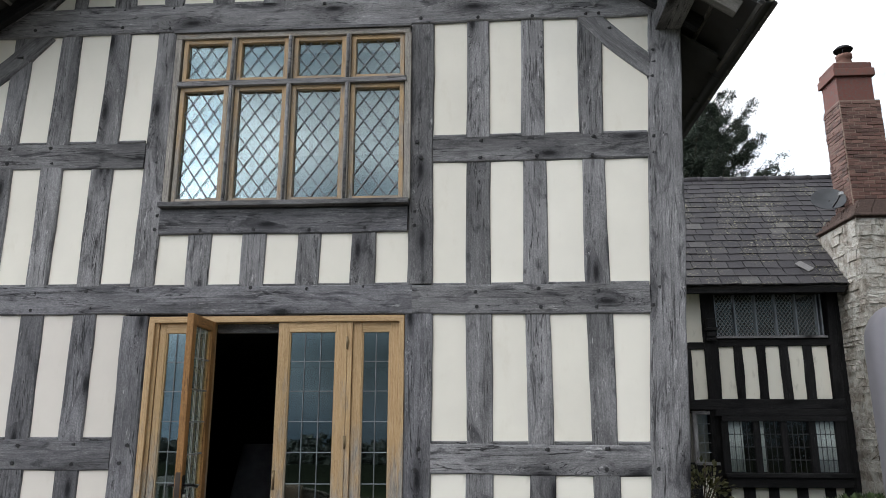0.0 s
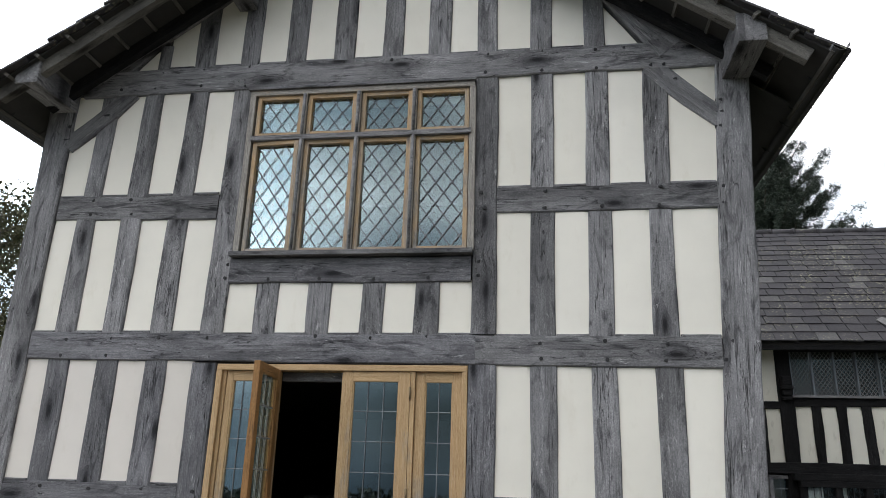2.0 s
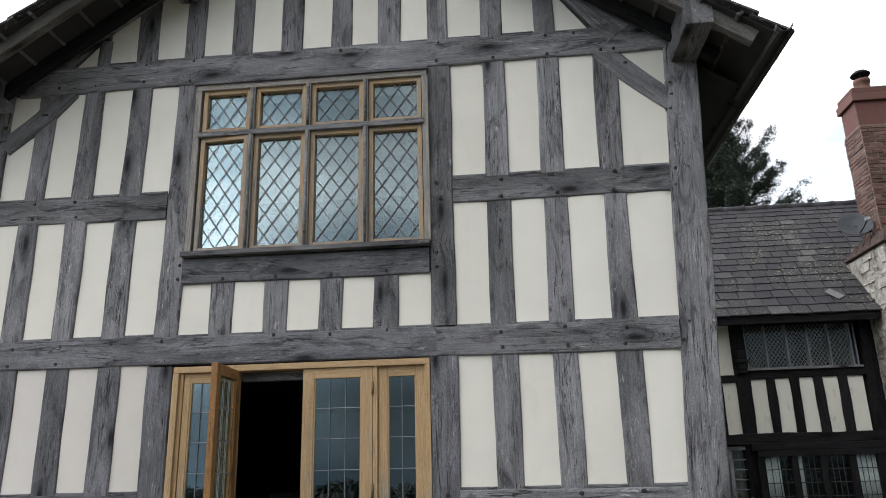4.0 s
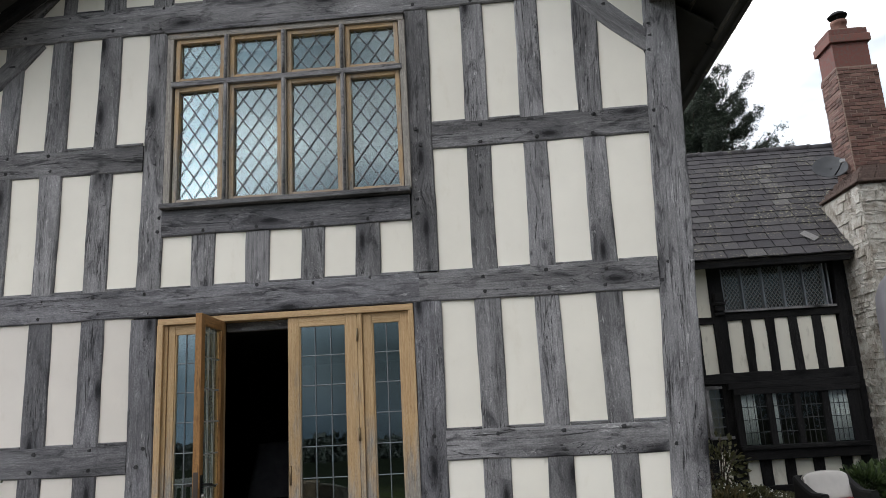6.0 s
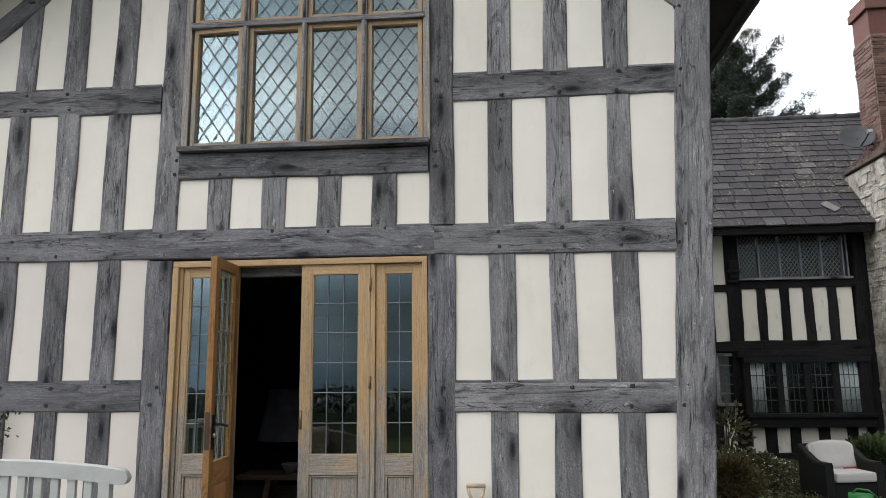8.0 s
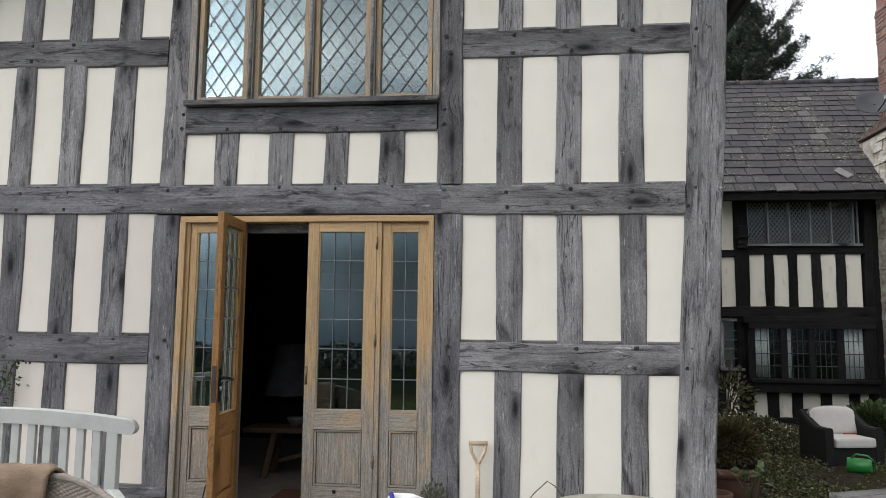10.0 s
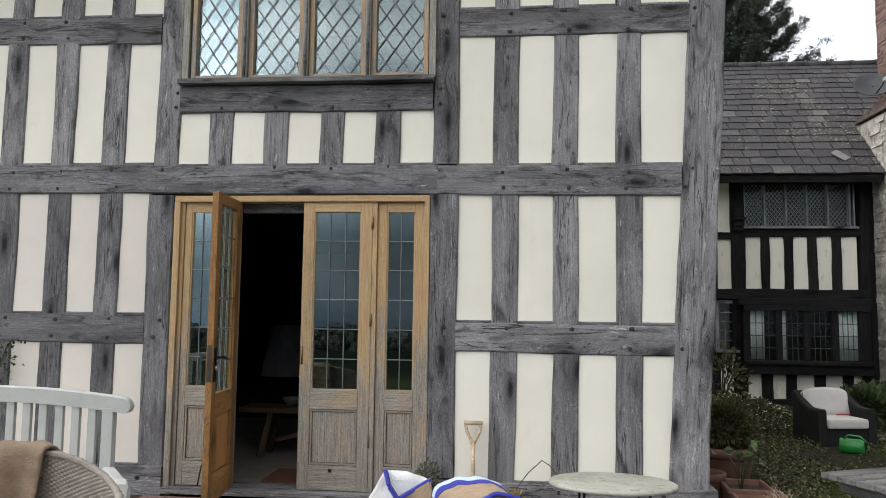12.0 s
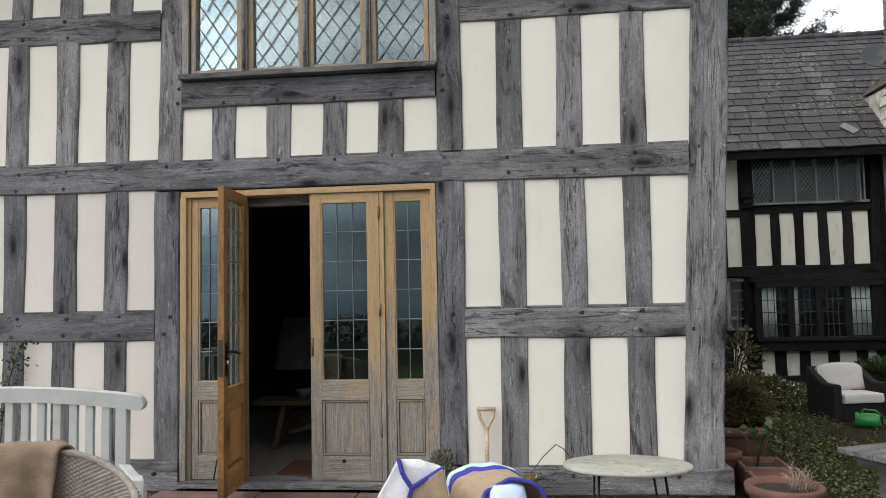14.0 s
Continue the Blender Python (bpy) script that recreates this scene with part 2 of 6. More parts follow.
def plain(name, base, rough=0.6, metal=0.0, vary=0.2, scale=8.0, bump=0.15, depth=0.004):
    m, nt, b = material(name, rough, metal)
    g = coords(nt)
    n = noisy(nt, g, scale, 6, 0.6)
    lo, hi = tuple(v * (1 - vary) for v in base), tuple(min(v * (1 + vary), 0.95) for v in base)
    link(nt, ramp(nt, n, (0.3, lo), (0.7, hi)), b.inputs["Base Color"])
    bumped(nt, b, mixed(nt, 0.5, n, noisy(nt, g, scale * 9, 3)), bump, depth)
    return m


LEAD = plain("lead_came", (0.19, 0.205, 0.22), 0.45, 0.4)
IRON = plain("black_iron", (0.012, 0.012, 0.013), 0.5, 0.6)
STEEL = plain("brushed_steel", (0.42, 0.41, 0.4), 0.35, 1.0)
PEG = plain("oak_peg", (0.028, 0.027, 0.028), 0.9)
GUTTER = plain("black_gutter", (0.012, 0.012, 0.013), 0.4)
# roof boards, with the dark under the eaves put into the colour
ROOF_DARK = plain("shade_black_board", (0.022, 0.02, 0.018), 0.9)
# near-black, so unlit rooms get their shade from the colour
INSIDE = plain("room_shade_black", (0.02, 0.016, 0.014), 0.9)
BRONZE = plain("dark_bronze", (0.07, 0.055, 0.045), 0.5, 0.7)
BRASS = plain("dull_brass", (0.2, 0.15, 0.09), 0.5, 0.8)
LEAD_BLACK = plain("tarnished_lead", (0.05, 0.052, 0.055), 0.6, 0.2)
LEAD_OLD = plain("pale_old_lead", (0.22, 0.22, 0.215), 0.7)


def slate_material():
    m, nt, b = material("welsh_slate", 0.8)
    b.inputs["Specular IOR Level"].default_value = 0.25
    info = nt.nodes.new("ShaderNodeObjectInfo")
    b.inputs["Roughness"].default_value = 0.7
    tone = ramp(nt, info.outputs["Random"], (0.0, (0.033, 0.031, 0.034)), (0.6, (0.042, 0.039, 0.042)), (0.94, (0.05, 0.047, 0.049)), (1.0, (0.085, 0.082, 0.08)))
    g = coords(nt)
    c = mixed(nt, 0.5, tone, ramp(nt, noisy(nt, g, 9, 5), (0.3, grey(0.35)), (0.75, grey(0.75))), "OVERLAY")
    geo = nt.nodes.new("ShaderNodeNewGeometry")
    lichen = noisy(nt, geo.outputs["Position"], 26, 5, 0.7)
    area = noisy(nt, geo.outputs["Position"], 1.3, 2)
    spots = mixed(nt, 1.0, ramp(nt, lichen, (0.56, grey(0.0)), (0.63, grey(1.0))), ramp(nt, area, (0.45, grey(0.03)), (0.6, grey(0.95))), "MULTIPLY")
    link(nt, mixed(nt, spots, c, (0.27, 0.26, 0.17)), b.inputs["Base Color"])
    bumped(nt, b, noisy(nt, coords(nt, (3, 1, 1)), 20, 5), 0.3, 0.004)
    return m


SLATE = slate_material()
PALE_SLATE = plain("pale_slate", (0.16, 0.155, 0.15), 0.8)


def brick_material(name, a, c2, d):
    m, nt, b = material(name, 0.85)
    info = nt.nodes.new("ShaderNodeObjectInfo")
    tone = ramp(nt, info.outputs["Random"], (0.0, a), (0.5, c2), (1.0, d))
    n = noisy(nt, coords(nt), 22, 6, 0.65)
    link(nt, mixed(nt, ramp(nt, n, (0.44, grey(0.0)), (0.66, grey(0.75))), tone, (0.1, 0.075, 0.06)), b.inputs["Base Color"])
    bumped(nt, b, n, 0.5, 0.006)
    return m


BRICK_OLD = brick_material("old_brick", (0.06, 0.028, 0.022), (0.115, 0.048, 0.036), (0.18, 0.092, 0.07))
BRICK_NEW = brick_material("red_brick", (0.1, 0.035, 0.027), (0.135, 0.046, 0.035), (0.165, 0.064, 0.048))
SHOULDER_TILE = plain("mossy_brown_tile", (0.085, 0.055, 0.044), 0.9, 0, 0.45, 10, 0.6, 0.015)
MORTAR = plain("lime_mortar", (0.19, 0.135, 0.105), 0.95, 0, 0.25, 14, 0.5)


def stone_material():
    """Rubble under worn limewash: pale where the wash holds, brown where it has gone."""
    m, nt, b = material("limewashed_stone", 0.95)
    geo, info = nt.nodes.new("ShaderNodeNewGeometry"), nt.nodes.new("ShaderNodeObjectInfo")
    p = geo.outputs["Position"]
    wash = noisy(nt, p, 4.2, 8, 0.75, 0.5)
    tone = ramp(nt, wash, (0.34, (0.085, 0.06, 0.045)), (0.44, (0.25, 0.22, 0.18)), (0.52, (0.42, 0.395, 0.35)), (0.62, (0.55, 0.53, 0.48)))
    tone = mixed(nt, 0.35, tone, ramp(nt, info.outputs["Random"], (0.0, (0.15, 0.13, 0.105)), (1.0, (0.42, 0.4, 0.36))))
    pit = noisy(nt, p, 30, 6, 0.75)
    link(nt, mixed(nt, ramp(nt, pit, (0.57, grey(0.0)), (0.66, grey(0.8))), tone, (0.1, 0.075, 0.058)), b.inputs["Base Color"])
    bumped(nt, b, mixed(nt, 0.75, wash, pit), 0.9, 0.02)
    return m


STONE = stone_material()
PLINTH_STONE = plain("purple_brown_stone", (0.12, 0.088, 0.078), 0.9, 0, 0.45, 9, 0.7, 0.02)
TERRACOTTA = plain("terracotta", (0.13, 0.062, 0.044), 0.85, 0, 0.3, 6, 0.25)
SOIL = plain("potting_soil", (0.03, 0.021, 0.014), 1.0, 0, 0.4, 40, 0.8, 0.01)
PAINT_WHITE = plain("worn_white_paint", (0.37, 0.378, 0.355), 0.6, 0, 0.1, 9, 0.2, 0.002)
FABRIC_WHITE = plain("white_cotton", (0.64, 0.64, 0.635), 0.95, 0, 0.06, 16, 0.7, 0.012)
FABRIC_CREAM = plain("cream_cushion", (0.52, 0.49, 0.46), 0.95, 0, 0.05, 9, 0.2)
FABRIC_TAN = plain("tan_canvas", (0.33, 0.24, 0.155), 0.95, 0, 0.16, 16, 0.8, 0.012)
FABRIC_BROWN = plain("brown_fleece", (0.18, 0.127, 0.087), 1.0, 0, 0.25, 14, 0.9, 0.012)
FABRIC_BLUE = plain("blue_binding", (0.03, 0.035, 0.26), 0.9, 0, 0.12, 20, 0.2)
FABRIC_RED = plain("red_webbing", (0.3, 0.02, 0.02), 0.8)
FABRIC_SKY = plain("pale_blue_cotton", (0.43, 0.52, 0.66), 0.95, 0, 0.05, 12, 0.2)
WICKER = plain("grey_wicker", (0.2, 0.172, 0.145), 0.8, 0, 0.35, 30, 0.4)
RATTAN_BLACK = plain("black_rattan", (0.005, 0.0045, 0.0045), 0.95, 0, 0.3, 40, 0.4)
PLASTIC_GREEN = plain("green_plastic", (0.012, 0.2, 0.035), 0.35, 0, 0.1, 4, 0.05)
TILE_RED = plain("red_brown_stone", (0.16, 0.1, 0.088), 0.75, 0, 0.3, 7, 0.4)
ASH_HANDLE = timber_material("ash_handle", (0.3, 0.22, 0.14), (0.42, 0.32, 0.22), (0.5, 0.4, 0.29), (0.2, 0.14, 0.08), 0.6, 1.2, 0.001)
TABLE_WOOD = timber_material("silvered_teak", (0.05, 0.048, 0.045), (0.115, 0.112, 0.106), (0.21, 0.205, 0.193), (0.04, 0.04, 0.04))
OAK_DARK = timber_material("waxed_dark_oak", (0.04, 0.025, 0.016), (0.08, 0.05, 0.03), (0.13, 0.085, 0.055), (0.015, 0.01, 0.007), 0.6, 1.0, 0.001)
TABLE_PAINT, _nt, _b = material("flaking_table_paint", 0.55)
_n = noisy(_nt, coords(_nt), 5, 7, 0.65)
_r = noisy(_nt, coords(_nt), 24, 7, 0.75)
_c = ramp(_nt, _n, (0.35, (0.24, 0.24, 0.195)), (0.65, (0.37, 0.365, 0.31)))
link(_nt, mixed(_nt, ramp(_nt, _r, (0.53, grey(0.0)), (0.64, grey(0.85))), _c, (0.17, 0.105, 0.06)), _b.inputs["Base Color"])
bumped(_nt, _b, _r, 0.2, 0.002)
PORCELAIN = plain("pale_linen", (0.3, 0.285, 0.3), 0.9)
FLOOR_STONE = plain("flagstone", (0.19, 0.165, 0.145), 0.6)


def leaf_material(name, a, c2, d):
    m, nt, b = material(name, 0.6)
    geo = nt.nodes.new("ShaderNodeNewGeometry")
    link(nt, ramp(nt, geo.outputs["Random Per Island"], (0.0, a), (0.55, c2), (1.0, d)), b.inputs["Base Color"])
    b.inputs["Subsurface Weight"].default_value = 0.0
    return m


NEEDLES = leaf_material("fir_needles", (0.012, 0.02, 0.012), (0.022, 0.035, 0.02), (0.042, 0.06, 0.032))
LEAF_OLIVE = leaf_material("olive_leaf", (0.034, 0.037, 0.012), (0.065, 0.066, 0.022), (0.11, 0.1, 0.038))
LEAF_GREEN = leaf_material("green_leaf", (0.016, 0.03, 0.008), (0.034, 0.058, 0.015), (0.065, 0.1, 0.028))
LEAF_RUST = leaf_material("russet_heath_leaf", (0.032, 0.03, 0.01), (0.068, 0.058, 0.019), (0.12, 0.088, 0.034))
LEAF_YELLOW = leaf_material("yellowing_leaf", (0.08, 0.07, 0.02), (0.2, 0.15, 0.035), (0.32, 0.24, 0.06))
LEAF_MOSS = leaf_material("grey_moss_leaf", (0.07, 0.07, 0.05), (0.11, 0.11, 0.08), (0.16, 0.155, 0.12))
LEAF_WEED = leaf_material("yellow_green_weed", (0.02, 0.022, 0.008), (0.052, 0.055, 0.018), (0.15, 0.15, 0.05))
LEAF_WOOD = leaf_material("far_wood_leaf", (0.008, 0.012, 0.008), (0.014, 0.019, 0.011), (0.022, 0.028, 0.015))
PETAL = plain("white_petal", (0.7, 0.7, 0.66), 0.8)
STRAW = plain("dry_stem", (0.3, 0.23, 0.16), 0.9)
COIR = plain("coir", (0.12, 0.05, 0.028), 1.0, 0, 0.3, 30, 0.5)
BARK = plain("bark", (0.06, 0.045, 0.032), 0.95, 0, 0.4, 12, 0.8, 0.02)


def ground_material():
    m, nt, b = material("garden_ground", 0.95)
    b.inputs["Specular IOR Level"].default_value = 0.0
    geo = nt.nodes.new("ShaderNodeNewGeometry")
    p = geo.outputs["Position"]
    soil = ramp(nt, noisy(nt, p, 14, 6, 0.7), (0.3, (0.018, 0.015, 0.011)), (0.7, (0.06, 0.052, 0.038)))
    moss = ramp(nt, noisy(nt, p, 30, 5, 0.7), (0.3, (0.018, 0.024, 0.008)), (0.7, (0.05, 0.062, 0.02)))
    c = mixed(nt, ramp(nt, noisy(nt, p, 1.1, 5, 0.6), (0.42, grey(0.0)), (0.58, grey(1.0))), soil, moss)
    far = noisy(nt, p, 0.03, 4)
    field = ramp(nt, far, (0.35, (0.01, 0.012, 0.008)), (0.65, (0.017, 0.02, 0.012)))
    d = nt.nodes.new("ShaderNodeVectorMath")
    d.operation = "LENGTH"
    link(nt, p, d.inputs[0])
    c = mixed(nt, ramp_range(nt, d.outputs["Value"], 9, 14), c, field)
    # unseen pale gravel, added before the doors to bounce light up the wall
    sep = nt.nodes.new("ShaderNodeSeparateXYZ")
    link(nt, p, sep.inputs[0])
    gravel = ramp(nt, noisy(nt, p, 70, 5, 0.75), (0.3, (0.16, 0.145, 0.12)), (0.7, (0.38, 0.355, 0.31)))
    bounce_terrace = mixed(nt, 1.0, ramp_range(nt, sep.outputs[0], 2.1, 1.7), mixed(nt, 1.0, ramp_range(nt, sep.outputs[1], 0.3, 0.0), ramp_range(nt, sep.outputs[1], -6.8, -6.0), "MULTIPLY"), "MULTIPLY")
    bounce_terrace = mixed(nt, 1.0, bounce_terrace, ramp_range(nt, sep.outputs[0], -8.5, -7.5), "MULTIPLY")
    c = mixed(nt, bounce_terrace, c, gravel)
    link(nt, c, b.inputs["Base Color"])
    bumped(nt, b, noisy(nt, p, 45, 5, 0.7), 0.9, 0.02)
    return m


def ramp_range(nt, value, lo, hi):
    r = nt.nodes.new("ShaderNodeMapRange")
    r.inputs[1].default_value, r.inputs[2].default_value = lo, hi
    link(nt, value, r.inputs[0])
    return r.outputs[0]


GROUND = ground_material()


# ---- building helpers (all places in world metres) ----
def world_of(ob):
    return (world_of(ob.parent) if ob.parent else Matrix()) @ ob.matrix_basis


def under(ob, parent, m):
    if parent:
        ob.parent = parent
        m = world_of(parent).inverted() @ m
    ob.matrix_basis = m
    return ob


def part(name, bm, mat, parent=None, label="", m=None, smooth=False):
    """Links a bmesh as one mesh object under a thing or a part."""
    me = bpy.data.meshes.new(name)
    bmesh.ops.recalc_face_normals(bm, faces=bm.faces)
    bm.to_mesh(me)
    bm.free()
    return placed(name, me, mat, parent, label, m, smooth)


def placed(name, me, mat, parent=None, label="", m=None, smooth=False):
    if not me.materials:
        me.materials.append(mat)
    if smooth:
        for p in me.polygons:
            p.use_smooth = True
    ob = new(name, me)
    under(ob, parent, m or Matrix())
    return tagged(ob, label)


def raw(name, verts, faces, mat, parent=None, label="", m=None, smooth=False):
    me = bpy.data.meshes.new(name)
    me.from_pydata([tuple(v) for v in verts], [], [tuple(f) for f in faces])
    me.update()
    return placed(name, me, mat, parent, label, m, smooth)


def thing(name, label, category, group="", kind="", m=None):
    ob = new(name)
    ob.matrix_basis = m or Matrix()
    return tagged(ob, label, category, group, kind)


ALONG = {0: Matrix.Identity(3), 1: Matrix(((0, 0, 1), (1, 0, 0), (0, 1, 0))), 2: Matrix(((0, 1, 0), (0, 0, 1), (1, 0, 0)))}


def box(name, x, y, z, mat, parent=None, label="", bevel=0.004, grain=None):
    """A bevelled block between two x, two y and two z; its own x lies along its length (or the axis named)."""
    size = [abs(v[1] - v[0]) for v in (x, y, z)]
    axis = size.index(max(size)) if grain is None else grain
    turn = ALONG[axis]
    own = [abs(v) for v in turn.transposed() @ Vector(size)]
    bm = bmesh.new()
    bmesh.ops.create_cube(bm, size=1)
    bmesh.ops.scale(bm, vec=own, verts=bm.verts)
    if bevel:
        bmesh.ops.bevel(bm, geom=bm.edges[:], offset=min(bevel, min(own) * 0.3), segments=2, affect="EDGES", profile=0.6)
    mid = Vector([(v[0] + v[1]) / 2 for v in (x, y, z)])
    return part(name, bm, mat, parent, label, Matrix.Translation(mid) @ turn.to_4x4())


def bar(name, a, b, w, h, mat, parent=None, label="", up=(0, 0, 1), bevel=0.003, taper=1.0):
    """A bevelled bar from a to b, w across and h along up; its own x lies along it."""
    a, b = Vector(a), Vector(b)
    d = b - a
    ex = d.normalized()
    ey = Vector(up).cross(ex).normalized()
    ez = ex.cross(ey)
    bm = bmesh.new()
    bmesh.ops.create_cube(bm, size=1)
    bmesh.ops.scale(bm, vec=(d.length, w, h), verts=bm.verts)
    for v in bm.verts:
        if v.co.x > 0:
            v.co.y *= taper
            v.co.z *= taper
    if bevel:
        bmesh.ops.bevel(bm, geom=bm.edges[:], offset=min(bevel, w * 0.3, h * 0.3), segments=2, affect="EDGES", profile=0.6)
    turn = Matrix((ex, ey, ez)).transposed().to_4x4()
    return part(name, bm, mat, parent, label, Matrix.Translation((a + b) / 2) @ turn)


def rod(name, pts, r, mat, parent=None, label="", sides=8, closed_ends=True, radii=None):
    """A round rod through points."""
    pts = [Vector(p) for p in pts]
    verts, faces = [], []
    side = Vector((0.31, 0.87, 0.39))
    for k, p in enumerate(pts):
        d = (pts[min(k + 1, len(pts) - 1)] - pts[max(k - 1, 0)]).normalized()
        u = d.cross(side).normalized()
        v = d.cross(u)
        rr = radii[k] if radii else r
        for s in range(sides):
            a = 2 * math.pi * s / sides
            verts.append(p + rr * (math.cos(a) * u + math.sin(a) * v))
    for k in range(len(pts) - 1):
        for s in range(sides):
            a, b2 = k * sides + s, k * sides + (s + 1) % sides
            faces.append((a, b2, b2 + sides, a + sides))
    if closed_ends:
        faces.append(tuple(range(sides))[::-1])
        faces.append(tuple(range((len(pts) - 1) * sides, len(pts) * sides)))
    return raw(name, verts, faces, mat, parent, label, None, True)


def turned(name, profile, mat, parent=None, label="", at=(0, 0, 0), sides=28, m=None):
    """A lathe-turned body: profile of (radius, height)."""
    verts, faces = [], []
    for r, h in profile:
        for s in range(sides):
            a = 2 * math.pi * s / sides
            verts.append((r * math.cos(a), r * math.sin(a), h))
    for k in range(len(profile) - 1):
        for s in range(sides):
            a, b2 = k * sides + s, k * sides + (s + 1) % sides
            faces.append((a, b2, b2 + sides, a + sides))
    return raw(name, verts, faces, mat, parent, label, m or Matrix.Translation(at), True)


def timber(name, p0, p1, w0, w1, parent, mat, y0=-0.0, y1=0.16, label="", rng=random, wander=0.005, bend=0.0):
    """A hewn timber in a wall's plane from p0 to p1 (x, z), w0 and w1 wide at its ends, its face at y0."""
    a, b = Vector((p0[0], y0, p0[1])), Vector((p1[0], y0, p1[1]))
    d = b - a
    n = max(5, int(d.length / 0.07))
    ex, ez = d.normalized(), Vector((0, -1, 0))
    ey = ez.cross(ex)
    deep, c = y1 - y0, 0.009
    f = [(rng.uniform(2, 5), rng.uniform(0, 6.3), rng.uniform(9, 16), rng.uniform(0, 6.3)) for _ in range(3)]
    wave = lambda k, s: wander * (0.7 * math.sin(f[k][0] * s + f[k][1]) + 0.3 * math.sin(f[k][2] * s + f[k][3]))
    verts, faces = [], []
    for k in range(n + 1):
        s = k / n
        x, h = s * d.length, (w0 + (w1 - w0) * s) / 2
        lo, hi, out = -h + wave(0, x), h + wave(1, x), 0.5 * wave(2, x)
        off = bend * 4 * s * (1 - s)
        lo, hi = lo + off, hi + off
        for yy, zz in ((lo, -deep), (lo, -c + out), (lo + c, out), (hi - c, out), (hi, -c + out), (hi, -deep)):
            verts.append((x, yy, zz))
    for k in range(n):
        for s in range(6):
            i, j = k * 6 + s, k * 6 + (s + 1) % 6
            faces.append((i, j, j + 6, i + 6))
    faces += [tuple(range(6))[::-1], tuple(range(n * 6, n * 6 + 6))]
    turn = Matrix((ex, ey, ez)).transposed().to_4x4()
    me = bpy.data.meshes.new(name)
    me.from_pydata(verts, [], faces)
    me.update()
    bm = bmesh.new()
    bm.from_mesh(me)
    bmesh.ops.recalc_face_normals(bm, faces=bm.faces)
    bm.to_mesh(me)
    bm.free()
    return placed(name, me, mat, parent, label, Matrix.Translation(a) @ turn)


PEG_MESH = None


def peg(x, z, parent, y=0.0, r=0.0115):
    """An oak peg that stands a little proud of the face."""
    global PEG_MESH
    if PEG_MESH is None:
        bm = bmesh.new()
        bmesh.ops.create_cone(bm, cap_ends=True, segments=9, radius1=0.0165, radius2=0.0135, depth=0.05)
        PEG_MESH = bpy.data.meshes.new("peg")
        bm.to_mesh(PEG_MESH)
        bm.free()
    m = pose(x, y + 0.017, z, 90 + random.uniform(-5, 5), random.uniform(-5, 5), random.uniform(0, 90))
    return placed("peg", PEG_MESH, PEG, parent, "", m)


def infill(corners, parent, mat=None, y=0.01, name="infill_panel"):
    """A hand-floated plaster panel: corners (x, z) bottom-left, bottom-right, top-right, top-left."""
    (ax, az), (bx, bz), (cx, cz), (dx, dz) = corners
    nx, nz = 6, max(4, int(abs(dz - az) / 0.08))
    o = Vector((random.uniform(0, 50), random.uniform(0, 50), 0))
    mx, mz = (ax + cx) / 2, (az + cz) / 2
    verts, faces = [], []
    for j in range(nz + 1):
        t = j / nz
        for i in range(nx + 1):
            s = i / nx
            x = (ax * (1 - s) + bx * s) * (1 - t) + (dx * (1 - s) + cx * s) * t
            z = (az * (1 - s) + bz * s) * (1 - t) + (dz * (1 - s) + cz * s) * t
            e = 0.008 * max(0, 1 - 5 * min(s, 1 - s)) * 0.6
            verts.append((x - mx, y + e + 0.004 * noise.noise(o + Vector((x * 4, z * 4, 0))), z - mz))
    for j in range(nz):
        for i in range(nx):
            k = j * (nx + 1) + i
            faces.append((k, k + 1, k + nx + 2, k + nx + 1))
    n = len(verts)
    rim = [0, nx, (nx + 1) * (nz + 1) - 1, (nx + 1) * nz]
    verts += [(verts[k][0], y + 0.09, verts[k][2]) for k in rim]
    faces += [(rim[k], rim[(k + 1) % 4], n + (k + 1) % 4, n + k) for k in range(4)] + [(n + 3, n + 2, n + 1, n)]
    return raw(name, verts, faces, mat or PLASTER, parent, "", Matrix.Translation((mx, 0, mz)), True)


def leaves(name, centres, sizes, mat, parent=None, label="", seed=1, flat=0.0, long=1.6):
    """Many folded leaves, one at each centre, turned at random."""
    rng = np.random.default_rng(seed)
    c = np.asarray(centres, float)
    n = len(c)
    s = np.broadcast_to(np.asarray(sizes, float), (n,))[:, None]
    d = rng.normal(size=(n, 3))
    d[:, 2] *= 1 - flat
    d /= np.linalg.norm(d, axis=1, keepdims=True)
    o = rng.normal(size=(n, 3))
    u = np.cross(d, o)
    u /= np.linalg.norm(u, axis=1, keepdims=True) + 1e-9
    w = np.cross(d, u)
    v = np.stack([c - d * s * long / 2, c + u * s / 2 + w * s * 0.12, c + d * s * long / 2, c - u * s / 2 + w * s * 0.12], 1).reshape(-1, 3)
    k = np.arange(n)[:, None] * 4
    f = np.concatenate([k + [0, 1, 2], k + [0, 2, 3]], 0)
    me = bpy.data.meshes.new(name)
    me.from_pydata(v.tolist(), [], f.tolist())
    me.update()
    return placed(name, me, mat, parent, label)


GROUND_Z = -0.12


def ground_height(x, y):
    """Patio level before the house, a gentle rise beside it, and a valley behind the camera."""
    rise = 0.12 * min(max((y + 0.3) / 3.2, 0), 1) * min(max((x - 1.6) / 0.8, 0), 1)
    fall = -0.05 * max(-y - 9, 0)
    return GROUND_Z + rise + fall

